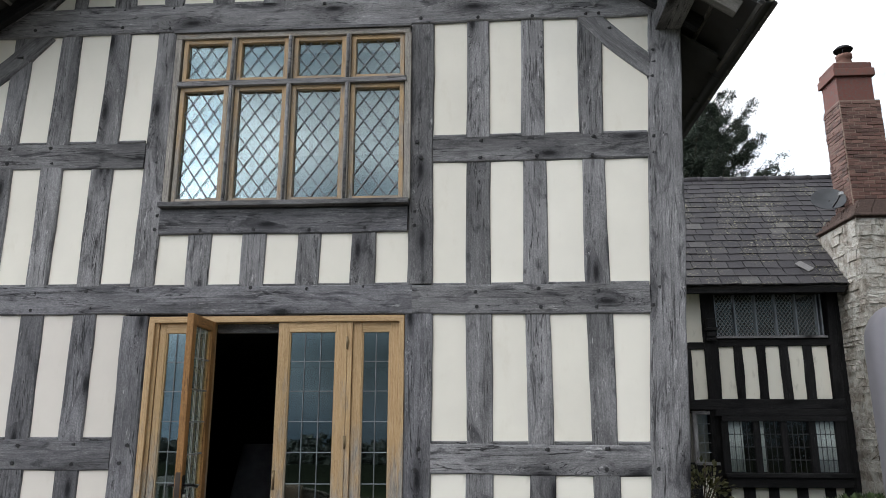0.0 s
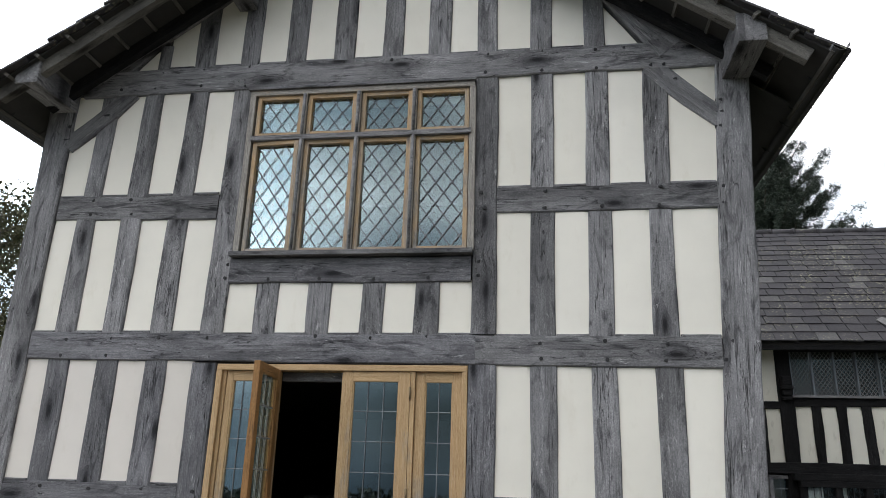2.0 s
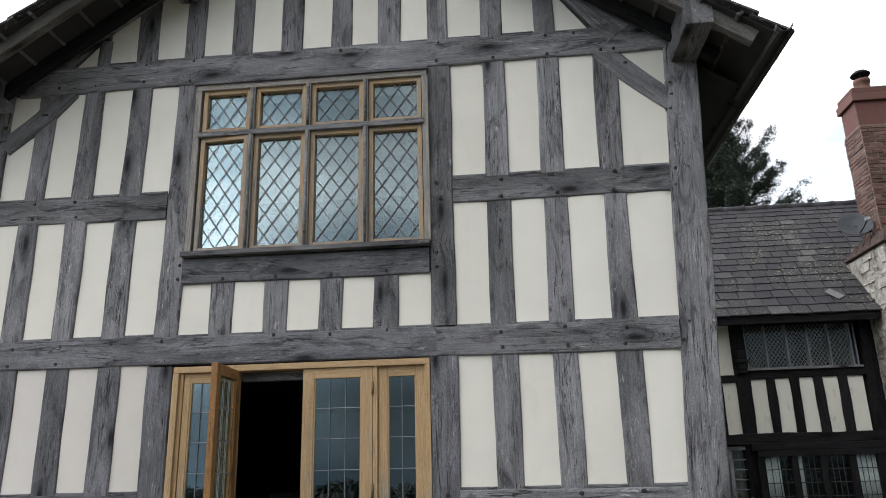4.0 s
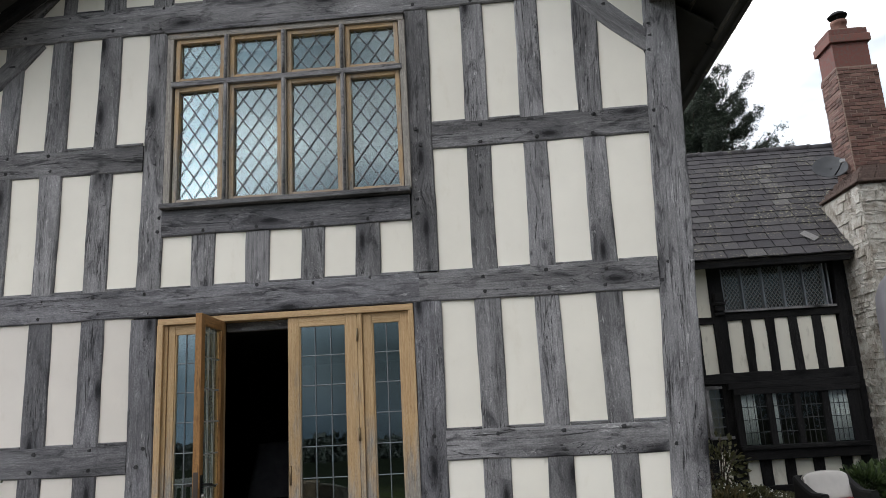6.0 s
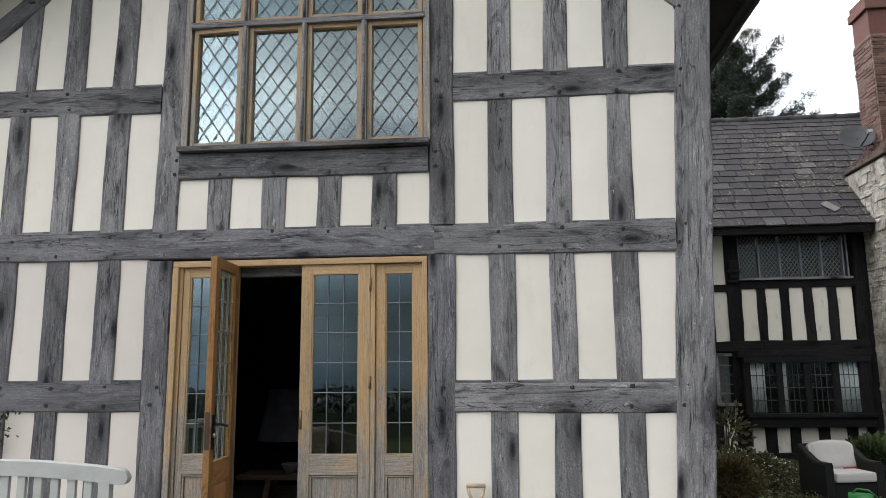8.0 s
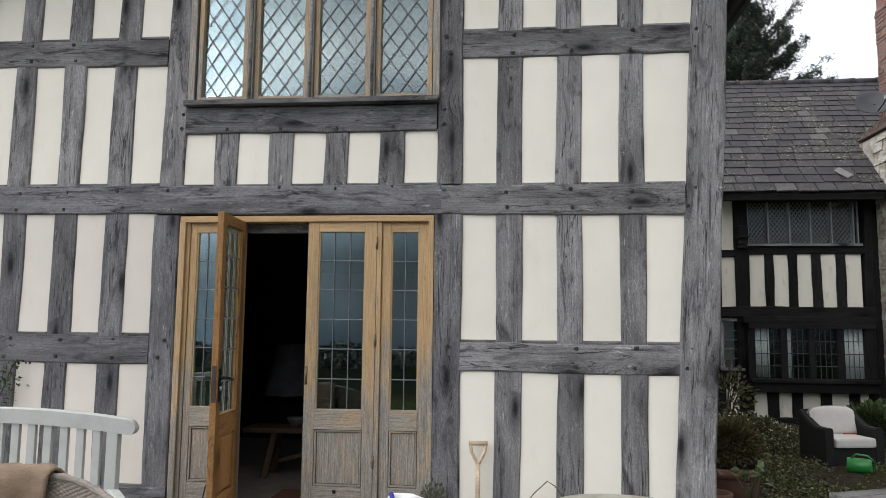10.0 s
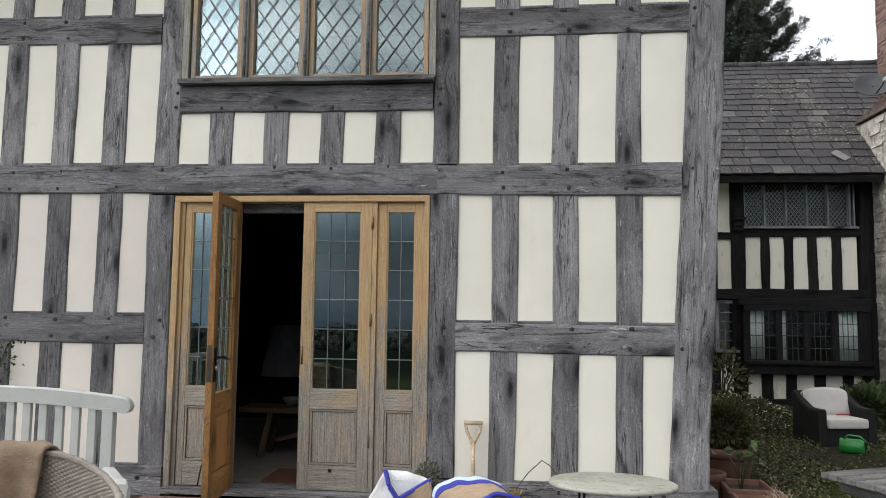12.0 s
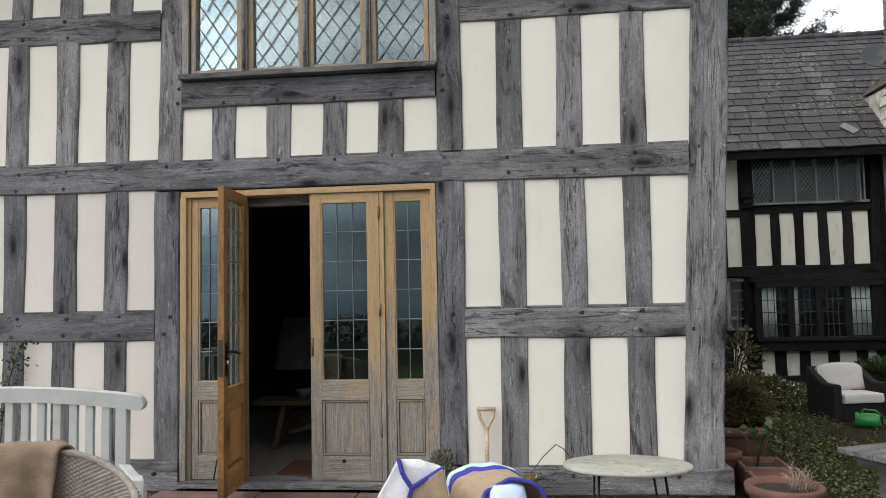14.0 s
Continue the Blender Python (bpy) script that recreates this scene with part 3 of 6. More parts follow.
# ---- ground ----
def build_ground():
    xs = sorted({round(v, 3) for v in (*np.arange(-6, 9, 0.25), *(s * 9 * 1.35 ** k for k in range(20) for s in (-1, 1)))})
    ys = sorted({round(v, 3) for v in (*np.arange(-6, 9, 0.25), *(s * 9 * 1.35 ** k for k in range(20) for s in (-1, 1)))})
    verts = [(x, y, ground_height(x, y) + 0.02 * noise.noise(Vector((x * 1.7, y * 1.7, 3))) * (1 if y > 0.4 else 0.2)) for y in ys for x in xs]
    n = len(xs)
    faces = [(j * n + i, j * n + i + 1, (j + 1) * n + i + 1, (j + 1) * n + i) for j in range(len(ys) - 1) for i in range(n - 1)]
    ob = raw("ground", verts, faces, GROUND, None, "", None, True)
    tagged(ob, "mossy garden soil with added pale bounce gravel, running out to meadow", "ground", "", "structure")


build_ground()

# ---- the oak-framed gable wall ----
Z_SILL, Z_LOW, Z_GIRT, Z_MID, Z_TIE = (-0.03, 0.17), (1.04, 1.253), (2.157, 2.378), (3.32, 3.527), (4.492, 4.732)
wall_front = thing("wall_front", "gable wall of silvered oak framing with cream plaster panels", "wall", "", "structure")


def corner_in(z):
    return 1.638 + 0.0555 * z


def build_front_wall():
    w = wall_front
    # core behind the frame, in pieces round the openings
    for x, z in (((-3.6, -1.912), (-0.1, 4.6)), ((0.0, 1.72), (-0.1, 4.6)), ((-1.912, 0.0), (2.16, 3.0)), ((-1.912, 0.0), (4.44, 4.6)), ((-3.2, 1.5), (4.6, 5.0)), ((-2.7, 1.1), (5.0, 5.4))):
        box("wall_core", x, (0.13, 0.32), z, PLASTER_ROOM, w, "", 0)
    # main posts
    R = OAK_GREY
    timber("corner_post", (1.766, -0.02), (2.016, 4.52), 0.262, 0.25, w, R, -0.012, 0.24, "split and silvered corner post")
    timber("corner_post", (-3.63, -0.02), (-3.63, 4.5), 0.26, 0.245, w, R, -0.012, 0.24)
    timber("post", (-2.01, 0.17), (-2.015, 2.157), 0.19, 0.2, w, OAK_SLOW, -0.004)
    timber("post", (-1.995, 2.378), (-1.965, 4.492), 0.19, 0.17, w, R, -0.004)
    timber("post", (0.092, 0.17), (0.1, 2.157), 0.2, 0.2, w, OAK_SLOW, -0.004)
    timber("post", (0.106, 2.378), (0.113, 4.492), 0.185, 0.19, w, R, -0.004)
    # horizontal timbers
    rails = {}
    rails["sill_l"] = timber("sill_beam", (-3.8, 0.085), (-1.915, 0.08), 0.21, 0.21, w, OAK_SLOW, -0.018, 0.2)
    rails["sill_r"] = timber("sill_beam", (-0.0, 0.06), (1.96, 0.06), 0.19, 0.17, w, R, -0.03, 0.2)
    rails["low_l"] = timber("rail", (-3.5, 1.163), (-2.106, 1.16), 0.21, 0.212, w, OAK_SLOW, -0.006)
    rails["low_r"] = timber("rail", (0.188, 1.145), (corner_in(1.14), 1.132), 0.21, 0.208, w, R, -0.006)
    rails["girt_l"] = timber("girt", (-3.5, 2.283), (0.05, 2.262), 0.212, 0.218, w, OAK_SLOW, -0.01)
    rails["girt_r"] = timber("girt", (0.05, 2.263), (corner_in(2.25), 2.252), 0.218, 0.214, w, R, -0.01)
    rails["mid_l"] = timber("rail", (-3.49, 3.443), (-2.07, 3.422), 0.215, 0.208, w, R, -0.006)
    rails["mid_r"] = timber("rail", (0.2, 3.421), (corner_in(3.42), 3.421), 0.205, 0.212, w, R, -0.006)
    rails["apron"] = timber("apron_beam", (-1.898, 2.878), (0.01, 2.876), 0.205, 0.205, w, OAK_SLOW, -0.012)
    rails["tie"] = timber("tie_beam", (-3.45, 4.602), (1.95, 4.618), 0.25, 0.232, w, R, -0.014, 0.2)

    # studs and panels: each row gives the white cells as (left, right) at foot and head
    def row(z0, z1, foot, head, lean_last=False, skip=()):
        for k, ((fa, fb), (ha, hb)) in enumerate(zip(foot, head)):
            if k not in skip:
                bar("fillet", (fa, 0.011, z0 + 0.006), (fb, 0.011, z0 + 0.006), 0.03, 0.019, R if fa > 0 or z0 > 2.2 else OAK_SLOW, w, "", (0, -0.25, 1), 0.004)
                infill(((fa - 0.012, z0 - 0.012), (fb + 0.012, z0 - 0.012), (hb + 0.012, z1 + 0.012), (ha - 0.012, z1 + 0.012)), w, PLASTER_PINK_DIM if fa < -2 and z0 < 2 else PLASTER)
            if k + 1 < len(foot):
                fw, hw = foot[k + 1][0] - fb, head[k + 1][0] - hb
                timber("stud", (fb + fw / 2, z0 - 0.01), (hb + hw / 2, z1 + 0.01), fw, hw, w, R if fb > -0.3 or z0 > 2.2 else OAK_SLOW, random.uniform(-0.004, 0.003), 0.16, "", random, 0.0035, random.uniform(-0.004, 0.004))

    row(0.185, 1.058, [(-3.5, -3.32), (-3.14, -2.912), (-2.735, -2.5), (-2.322, -2.103)], [(-3.5, -3.308), (-3.14, -2.913), (-2.735, -2.5), (-2.326, -2.1)])
    row(1.268, 2.17, [(-3.5, -3.313), (-3.14, -2.909), (-2.724, -2.506), (-2.324, -2.106)], [(-3.5, -3.324), (-3.139, -2.91), (-2.728, -2.503), (-2.324, -2.112)])
    row(2.39, 3.33, [(-3.506, -3.319), (-3.133, -2.905), (-2.732, -2.504), (-2.321, -2.09)], [(-3.488, -3.307), (-3.137, -2.909), (-2.723, -2.494), (-2.312, -2.076)])
    row(3.54, 4.482, [(-3.49, -3.287), (-3.121, -2.891), (-2.708, -2.487), (-2.302, -2.078)], [(-3.505, -3.27), (-3.1, -2.87), (-2.701, -2.455), (-2.284, -2.05)])
    row(0.15, 1.036, [(0.19, 0.421), (0.607, 0.857), (1.039, 1.291), (1.478, 1.65)], [(0.196, 0.437), (0.625, 0.873), (1.051, 1.302), (1.488, 1.692)])
    row(1.245, 2.152, [(0.192, 0.442), (0.623, 0.869), (1.05, 1.307), (1.485, 1.706)], [(0.199, 0.442), (0.633, 0.874), (1.05, 1.31), (1.498, 1.752)])
    row(2.367, 3.318, [(0.198, 0.447), (0.632, 0.863), (1.047, 1.311), (1.495, 1.767)], [(0.199, 0.456), (0.638, 0.881), (1.059, 1.33), (1.496, 1.813)])
    row(3.526, 4.496, [(0.205, 0.457), (0.637, 0.875), (1.06, 1.317), (1.498, 1.826)], [(0.209, 0.466), (0.642, 0.896), (1.073, 1.344), (1.535, 1.89)])
    row(2.376, 2.776, [(-1.905, -1.668), (-1.49, -1.249), (-1.065, -0.827), (-0.651, -0.417), (-0.231, 0.014)], [(-1.897, -1.669), (-1.481, -1.251), (-1.054, -0.819), (-0.642, -0.407), (-0.224, 0.014)])
    gable = [(-2.96, -2.811), (-2.687, -2.459), (-2.27, -2.031), (-1.863, -1.623), (-1.442, -1.198), (-1.015, -0.775), (-0.6, -0.384), (-0.194, 0.032), (0.195, 0.463), (0.641, 0.894), (1.06, 1.318)]
    head = [(a + 0.006, b + 0.006) for a, b in gable]
    row(4.735, 5.75, gable[1:10], head[1:10])
    infill(((-3.0, 4.725), (-2.8, 4.725), (-2.8, 4.93), (-2.98, 4.74)), w)
    infill(((1.05, 4.725), (1.34, 4.725), (1.32, 4.75), (1.05, 5.12)), w)
    timber("stud", (-2.75, 4.73), (-2.74, 4.97), 0.124, 0.12, w, R)
    timber("stud", (0.977, 4.73), (0.982, 5.3), 0.166, 0.166, w, R)
    # braces: knees below the tie beam, curved braces above it
    timber("brace", (-3.53, 4.02), (-2.99, 4.52), 0.17, 0.17, w, R, -0.008, 0.16, "", random, 0.004, -0.02)
    timber("brace", (1.93, 4.03), (1.4, 4.545), 0.17, 0.17, w, R, -0.008, 0.16, "", random, 0.004, 0.02)
    timber("gable_brace", (-3.27, 4.68), (-2.07, 5.74), 0.3, 0.26, w, R, -0.016, 0.16, "", random, 0.006, 0.03)
    timber("gable_brace", (1.58, 4.68), (0.7, 5.77), 0.3, 0.26, w, R, -0.016, 0.16, "", random, 0.006, -0.03)
    timber("principal_rafter", (-3.4, 4.69), (-0.9, 6.46), 0.26, 0.24, w, R, -0.022, 0.16)
    timber("principal_rafter", (1.96, 4.69), (-0.54, 6.46), 0.26, 0.24, w, R, -0.022, 0.16)
    # pegs at the joints
    left_x, right_x = [-3.22, -2.82, -2.41, -2.01], [0.1, 0.535, 0.965, 1.4]
    for z, key in ((1.163, "low_l"), (2.275, "girt_l"), (3.43, "mid_l")):
        for x in left_x:
            for dz in (-0.064, 0.064):
                peg(x + random.uniform(-0.03, 0.03), z + dz + random.uniform(-0.012, 0.012), rails[key], -0.008)
    for z, key in ((1.14, "low_r"), (2.258, "girt_r"), (3.421, "mid_r")):
        for x in (*right_x, corner_in(z) + 0.035):
            for dz in (-0.064, 0.064):
                peg(x + random.uniform(-0.03, 0.03), z + dz + random.uniform(-0.012, 0.012), rails[key], -0.012)
    for x in (-1.58, -1.16, -0.74, -0.32):
        peg(x, 2.8 + random.uniform(-0.008, 0.008), rails["apron"], -0.012)
        peg(x, 2.355 + random.uniform(-0.008, 0.008), rails["girt_l"], -0.01)
    for x in (-1.93, 0.055):
        for z in (2.82, 2.93):
            peg(x, z, rails["apron"], -0.006)
    for x in (-2.75, -2.37, -1.95, -1.53, -1.11, -0.69, -0.29, 0.11, 0.55, 0.98, 1.2):
        peg(x, 4.7 + random.uniform(-0.01, 0.01), rails["tie"], -0.014)
    for x in (-3.1, -2.8, -2.37, -1.97, 0.1, 0.55, 0.985, 1.4, 1.5, 1.93):
        peg(x, 4.53 + random.uniform(-0.01, 0.01), rails["tie"], -0.014)
    for x in (-3.0, -2.1, 0.9, 1.6):
        peg(x, 0.1, rails["sill_l" if x < 0 else "sill_r"], -0.03)
    for x, z in ((1.9, 4.2), (1.9, 4.1), (1.88, 3.98), (-3.54, 4.2), (-3.54, 4.08), (-3.2, 4.3), (1.58, 4.4)):
        peg(x, z, w, -0.014)


build_front_wall()

plinth = thing("plinth", "low plinth of dark purple-brown rubble under the sill beam", "plinth", "", "structure")
for lo, hi in ((-3.75, -2.02), (0.07, 1.93)):
    box("plinth_core", (lo, hi), (0.02, 0.2), (-0.3, -0.03), MORTAR, plinth, "", 0)
    at = lo
    while at < hi - 0.05:
        ln = min(random.uniform(0.2, 0.5), hi - at)
        box("stone", (at, at + ln - 0.008), (random.uniform(-0.005, 0.01), 0.03), (-0.3, random.uniform(-0.05, -0.038)), PLINTH_STONE, plinth, "", 0.012)
        at += ln

# plain walls that close the house
for nm, xx, yy in (("wall_east", (1.75, 1.95), (0.25, 8.9)), ("wall_west", (-3.75, -3.55), (0.25, 8.9)), ("wall_back", (-3.75, 1.95), (8.9, 9.1))):
    tagged(box(nm, xx, yy, (-0.1, 4.35), PLASTER_OLD, None, "", 0), "plain plastered side wall of the house", "wall", "", "structure")


# ---- leaded glazing ----
def lattice(name, x0, x1, z0, z1, y, parent, cols, rows, diamond, mat=None, w=0.007):
    """Lead cames over a pane, square or diamond."""
    verts, faces = [], []

    def strip(ax, az, bx, bz):
        d = Vector((bx - ax, 0, bz - az))
        if d.length < 0.004:
            return
        n = Vector((-d.z, 0, d.x)).normalized() * w / 2
        a, b = Vector((ax, y, az)), Vector((bx, y, bz))
        k, o = len(verts), Vector((0, 0.004, 0))
        verts.extend([a - n, a + n, b + n, b - n, a - o, b - o])
        faces.extend([(k, k + 4, k + 5, k + 3), (k + 4, k + 1, k + 2, k + 5)])

    if diamond:
        px, pz = (x1 - x0) / cols, (z1 - z0) / rows
        for k in range(-math.ceil(rows) - 1, math.ceil(cols + rows) + 2):
            for s in (1, -1):
                # the line x = x0 + (k + s*t) * px, z = z0 + t * pz
                t0, t1 = 0.0, float(rows)
                lo, hi = sorted(((0 - k) * s, (cols - k) * s))
                t0, t1 = max(t0, lo), min(t1, hi)
                if t1 > t0:
                    strip(x0 + (k + s * t0) * px, z0 + t0 * pz, x0 + (k + s * t1) * px, z0 + t1 * pz)
    else:
        for k in range(1, cols):
            x = x0 + (x1 - x0) * k / cols
            strip(x, z0, x, z1)
        for k in range(1, rows):
            z = z0 + (z1 - z0) * k / rows
            strip(x0, z, x1, z)
    ob = raw(name, verts, faces, mat or LEAD, parent)
    return ob


def pane(x, z, y, parent, mat=None):
    ob = box("pane", x, (y, y + 0.006), z, mat or GLASS, parent, "", 0)
    ob.visible_shadow = False
    return ob


def build_window():
    win = thing("window_1", "four-light oak window with diamond leaded glazing above the doors", "window", "", "structure")
    S = OAK_SASH
    x_edges = [-1.845, -1.402, -0.94, -0.472, -0.005]
    z0, zt, z1 = 3.02, 4.0, 4.44
    box("window_head", (-1.885, 0.02), (-0.035, 0.12), (4.405, 4.452), OAK_MULLION, win)
    box("head_drip", (-1.9, 0.03), (-0.055, 0.0), (4.452, 4.475), OAK_GREY, win)
    box("window_sill", (-1.9, 0.022), (-0.07, 0.13), (2.985, 3.022), OAK_GREY, win, "greyed projecting oak sill")
    box("transom", (-1.845, -0.005), (-0.045, 0.11), (3.985, 4.028), OAK_GREY, win)
    for x in (-1.862, 0.004):
        box("jamb", (x - 0.025, x + 0.025), (-0.03, 0.12), (3.02, 4.41), OAK_MULLION, win)
    for x in x_edges[1:4]:
        box("mullion", (x - 0.02, x + 0.02), (-0.04, 0.11), (3.022, 3.985), OAK_MULLION, win)
        box("mullion", (x - 0.02, x + 0.02), (-0.04, 0.11), (4.028, 4.405), OAK_MULLION, win)
        for lo, hi in ((3.024, 3.983), (4.03, 4.403)):
            rod("nosing", [(x, -0.042, lo), (x, -0.042, hi)], 0.012, OAK_GREY, win, "", 10)
    for k in range(4):
        for lo, hi, rows in ((3.022, 3.985, 5.5), (4.028, 4.405, 2)):
            a, b = x_edges[k] + 0.022, x_edges[k + 1] - 0.022
            t = 0.036
            y = (-0.012, 0.05)
            frame_ob = box("casement", (a, a + t), y, (lo, hi), S, win)
            box("stile", (b - t, b), y, (lo, hi), S, frame_ob)
            box("rail", (a + t, b - t), y, (lo, lo + t), S, frame_ob)
            box("rail", (a + t, b - t), y, (hi - t, hi), S, frame_ob)
            tone = pane((a + t, b - t), (lo + t, hi - t), 0.024, frame_ob)
            # each light hangs a hair out of true
            tone.matrix_basis = tone.matrix_basis @ pose(0, 0, 0, random.uniform(-0.35, 0.35), random.uniform(-0.35, 0.35), random.uniform(-0.2, 0.2))
            if k == 0 and lo < 3.5:
                ajar = frame_ob
            lattice("lead_lattice", a + t, b - t, lo + t, hi - t, 0.016, frame_ob, 2.7, 1.75 if rows < 3 else 5.0, True, None, 0.008)
    # the first light stands a little ajar
    ajar.matrix_basis = Matrix.Translation((-1.82, 0.0, 0)) @ pose(0, 0, 0, 0, 0, -3.2) @ Matrix.Translation((1.82, 0.0, 0)) @ ajar.matrix_basis


build_window()


def build_doors():
    d = thing("door_1", "oak French doors with leaded side lights, one leaf standing open", "door", "", "structure")
    O = OAK_DOOR
    box("door_head", (-1.905, -0.003), (-0.005, 0.12), (2.105, 2.15), O, d)
    box("jamb", (-1.908, -1.862), (-0.005, 0.12), (0.045, 2.105), O, d)
    box("jamb_bead", (-1.862, -1.835), (0.02, 0.12), (0.045, 2.105), O, d)
    box("jamb", (-0.04, -0.003), (-0.005, 0.12), (0.045, 2.105), O, d)
    box("mullion", (-1.49, -1.43), (0.0, 0.12), (0.045, 2.105), O, d)
    box("mullion", (-0.418, -0.384), (0.012, 0.12), (0.045, 2.105), O, d)
    box("inner_head", (-1.43, -0.932), (0.121, 0.2), (2.04, 2.105), OAK_GREY, d)
    box("threshold", (-1.908, -0.003), (-0.04, 0.2), (0.0, 0.045), OAK_GREY, d, "worn grey oak threshold")
    rows_z = [0.757, 2.03]

    def leaf(name, x0, x1, y, cols, stile, label="", mat=O):
        lf = box(name, (x0, x0 + stile), (y, y + 0.044), (0.05, 2.103), mat, d, label)
        box("stile", (x1 - stile, x1), (y, y + 0.044), (0.05, 2.103), mat, lf)
        a, b = x0 + stile, x1 - stile
        box("top_rail", (a, b), (y, y + 0.044), (2.03, 2.103), mat, lf)
        box("lock_rail", (a, b), (y - 0.004, y + 0.044), (0.615, 0.757), mat, lf)
        box("bottom_rail", (a, b), (y, y + 0.044), (0.05, 0.222), mat, lf)
        # near-black backing added to darken the shadow gap round the panel
        if mat is not OAK_WARM:
            box("panel_back", (a, b), (y + 0.03, y + 0.036), (0.222, 0.615), PEG, lf, "", 0)
        box("panel", (a + 0.02, b - 0.02), (y + 0.014, y + 0.03), (0.242, 0.595), mat, lf, "", 0.003, 2)
        for zz in (0.2255, 0.5985):
            box("moulding", (a + 0.0035, b - 0.0035), (y + 0.003, y + 0.024), (zz, zz + 0.013), mat, lf)
        for xx in (a + 0.0035, b - 0.0165):
            box("moulding", (xx, xx + 0.013), (y + 0.003, y + 0.024), (0.2385, 0.5985), mat, lf)
        for xx in (a, b - 0.01):
            box("glazing_bead", (xx, xx + 0.01), (y + 0.006, y + 0.03), (0.757, 2.03), mat, lf)
        pane((a, b), rows_z, y + 0.02, lf, GLASS_DOOR)
        lattice("lead_grid", a, b, *rows_z, y + 0.014, lf, cols, 6, False)
        if mat is OAK_WARM:
            lattice("lead_grid", a, b, *rows_z, y + 0.032, lf, cols, 6, False, LEAD_OLD, 0.01)
        return lf

    leaf("side_light", -1.832, -1.492, 0.03, 3, 0.05)
    leaf("side_light", -0.382, -0.042, 0.03, 2, 0.068)
    closed = leaf("door_leaf", -0.93, -0.42, 0.012, 3, 0.082, "shut leaf, tan above and weathered grey below")
    turned("door_knob", [(0.0, 0.0), (0.012, 0.0), (0.014, 0.006), (0.009, 0.012), (0, 0.013)], IRON, closed, "", m=pose(-0.69, 0.01, 0.19, 90))
    for z in (0.4, 1.25, 1.95):
        rod("hinge", [(-0.419, 0.006, z - 0.045), (-0.419, 0.006, z + 0.045)], 0.008, BRASS, closed)
    opened = leaf("door_leaf", -1.428, -0.925, 0.012, 3, 0.075, "open leaf swung outwards, oiled orange oak inside", OAK_WARM)
    edge_x = -0.925
    lockp = box("lock_plate", (edge_x - 0.002, edge_x + 0.003), (0.018, 0.05), (0.84, 1.08), BRONZE, opened, "dark bronze lock plate")
    # the lever stands on the room face of the leaf
    box("handle_plate", (edge_x - 0.06, edge_x - 0.02), (0.056, 0.062), (0.84, 1.06), IRON, opened)
    rod("handle", [(edge_x - 0.04, 0.06, 1.0), (edge_x - 0.04, 0.105, 1.0), (edge_x - 0.06, 0.112, 0.998), (edge_x - 0.15, 0.11, 0.98)], 0.009, IRON, opened, "black iron lever handle")
    rod("handle", [(edge_x - 0.04, 0.012, 1.0), (edge_x - 0.04, -0.035, 1.0), (edge_x - 0.06, -0.04, 0.998), (edge_x - 0.14, -0.04, 0.99)], 0.009, IRON, opened)
    turned("key_boss", [(0.0, 0.0), (0.016, 0.0), (0.016, 0.02), (0.0, 0.022)], STEEL, opened, "", m=pose(edge_x - 0.04, 0.058, 0.93, -90))
    for ob in (closed,):
        rod("escutcheon", [(-0.915, 0.008, 0.93), (-0.915, 0.008, 1.06)], 0.008, BRASS, ob)
    # swing the open leaf about its hinge
    hinge = Matrix.Translation((-1.448, 0.0, 0)) @ pose(0, 0, 0, 0, 0, -86.0) @ Matrix.Translation((1.428, -0.005, 0))
    opened.matrix_basis = hinge @ opened.matrix_basis
    hook = rod("cabin_hook", [(-1.62, 0.02, 0.2), (-1.62, -0.012, 0.2), (-1.63, -0.014, 0.14), (-1.645, -0.012, 0.06)], 0.005, IRON, d)
    turned("hook_eye", [(0, 0), (0.014, 0), (0.014, 0.01), (0, 0.012)], IRON, d, "", m=pose(-1.62, 0.03, 0.2, 90))


build_doors()

step = thing("doorstep", "low worn red-brown stone step before the doors", "step", "", "structure")
box("step_bed", (-2.0, 0.06), (-0.5, -0.042), (-0.3, -0.062), TILE_RED, step, "", 0.006)
for lo, hi in ((-2.03, -1.27), (-1.266, -0.58), (-0.576, 0.09)):
    box("slab", (lo, hi), (-0.56, -0.042), (-0.06, -0.012 + random.uniform(-0.002, 0.002)), TILE_RED, step, "", 0.012)


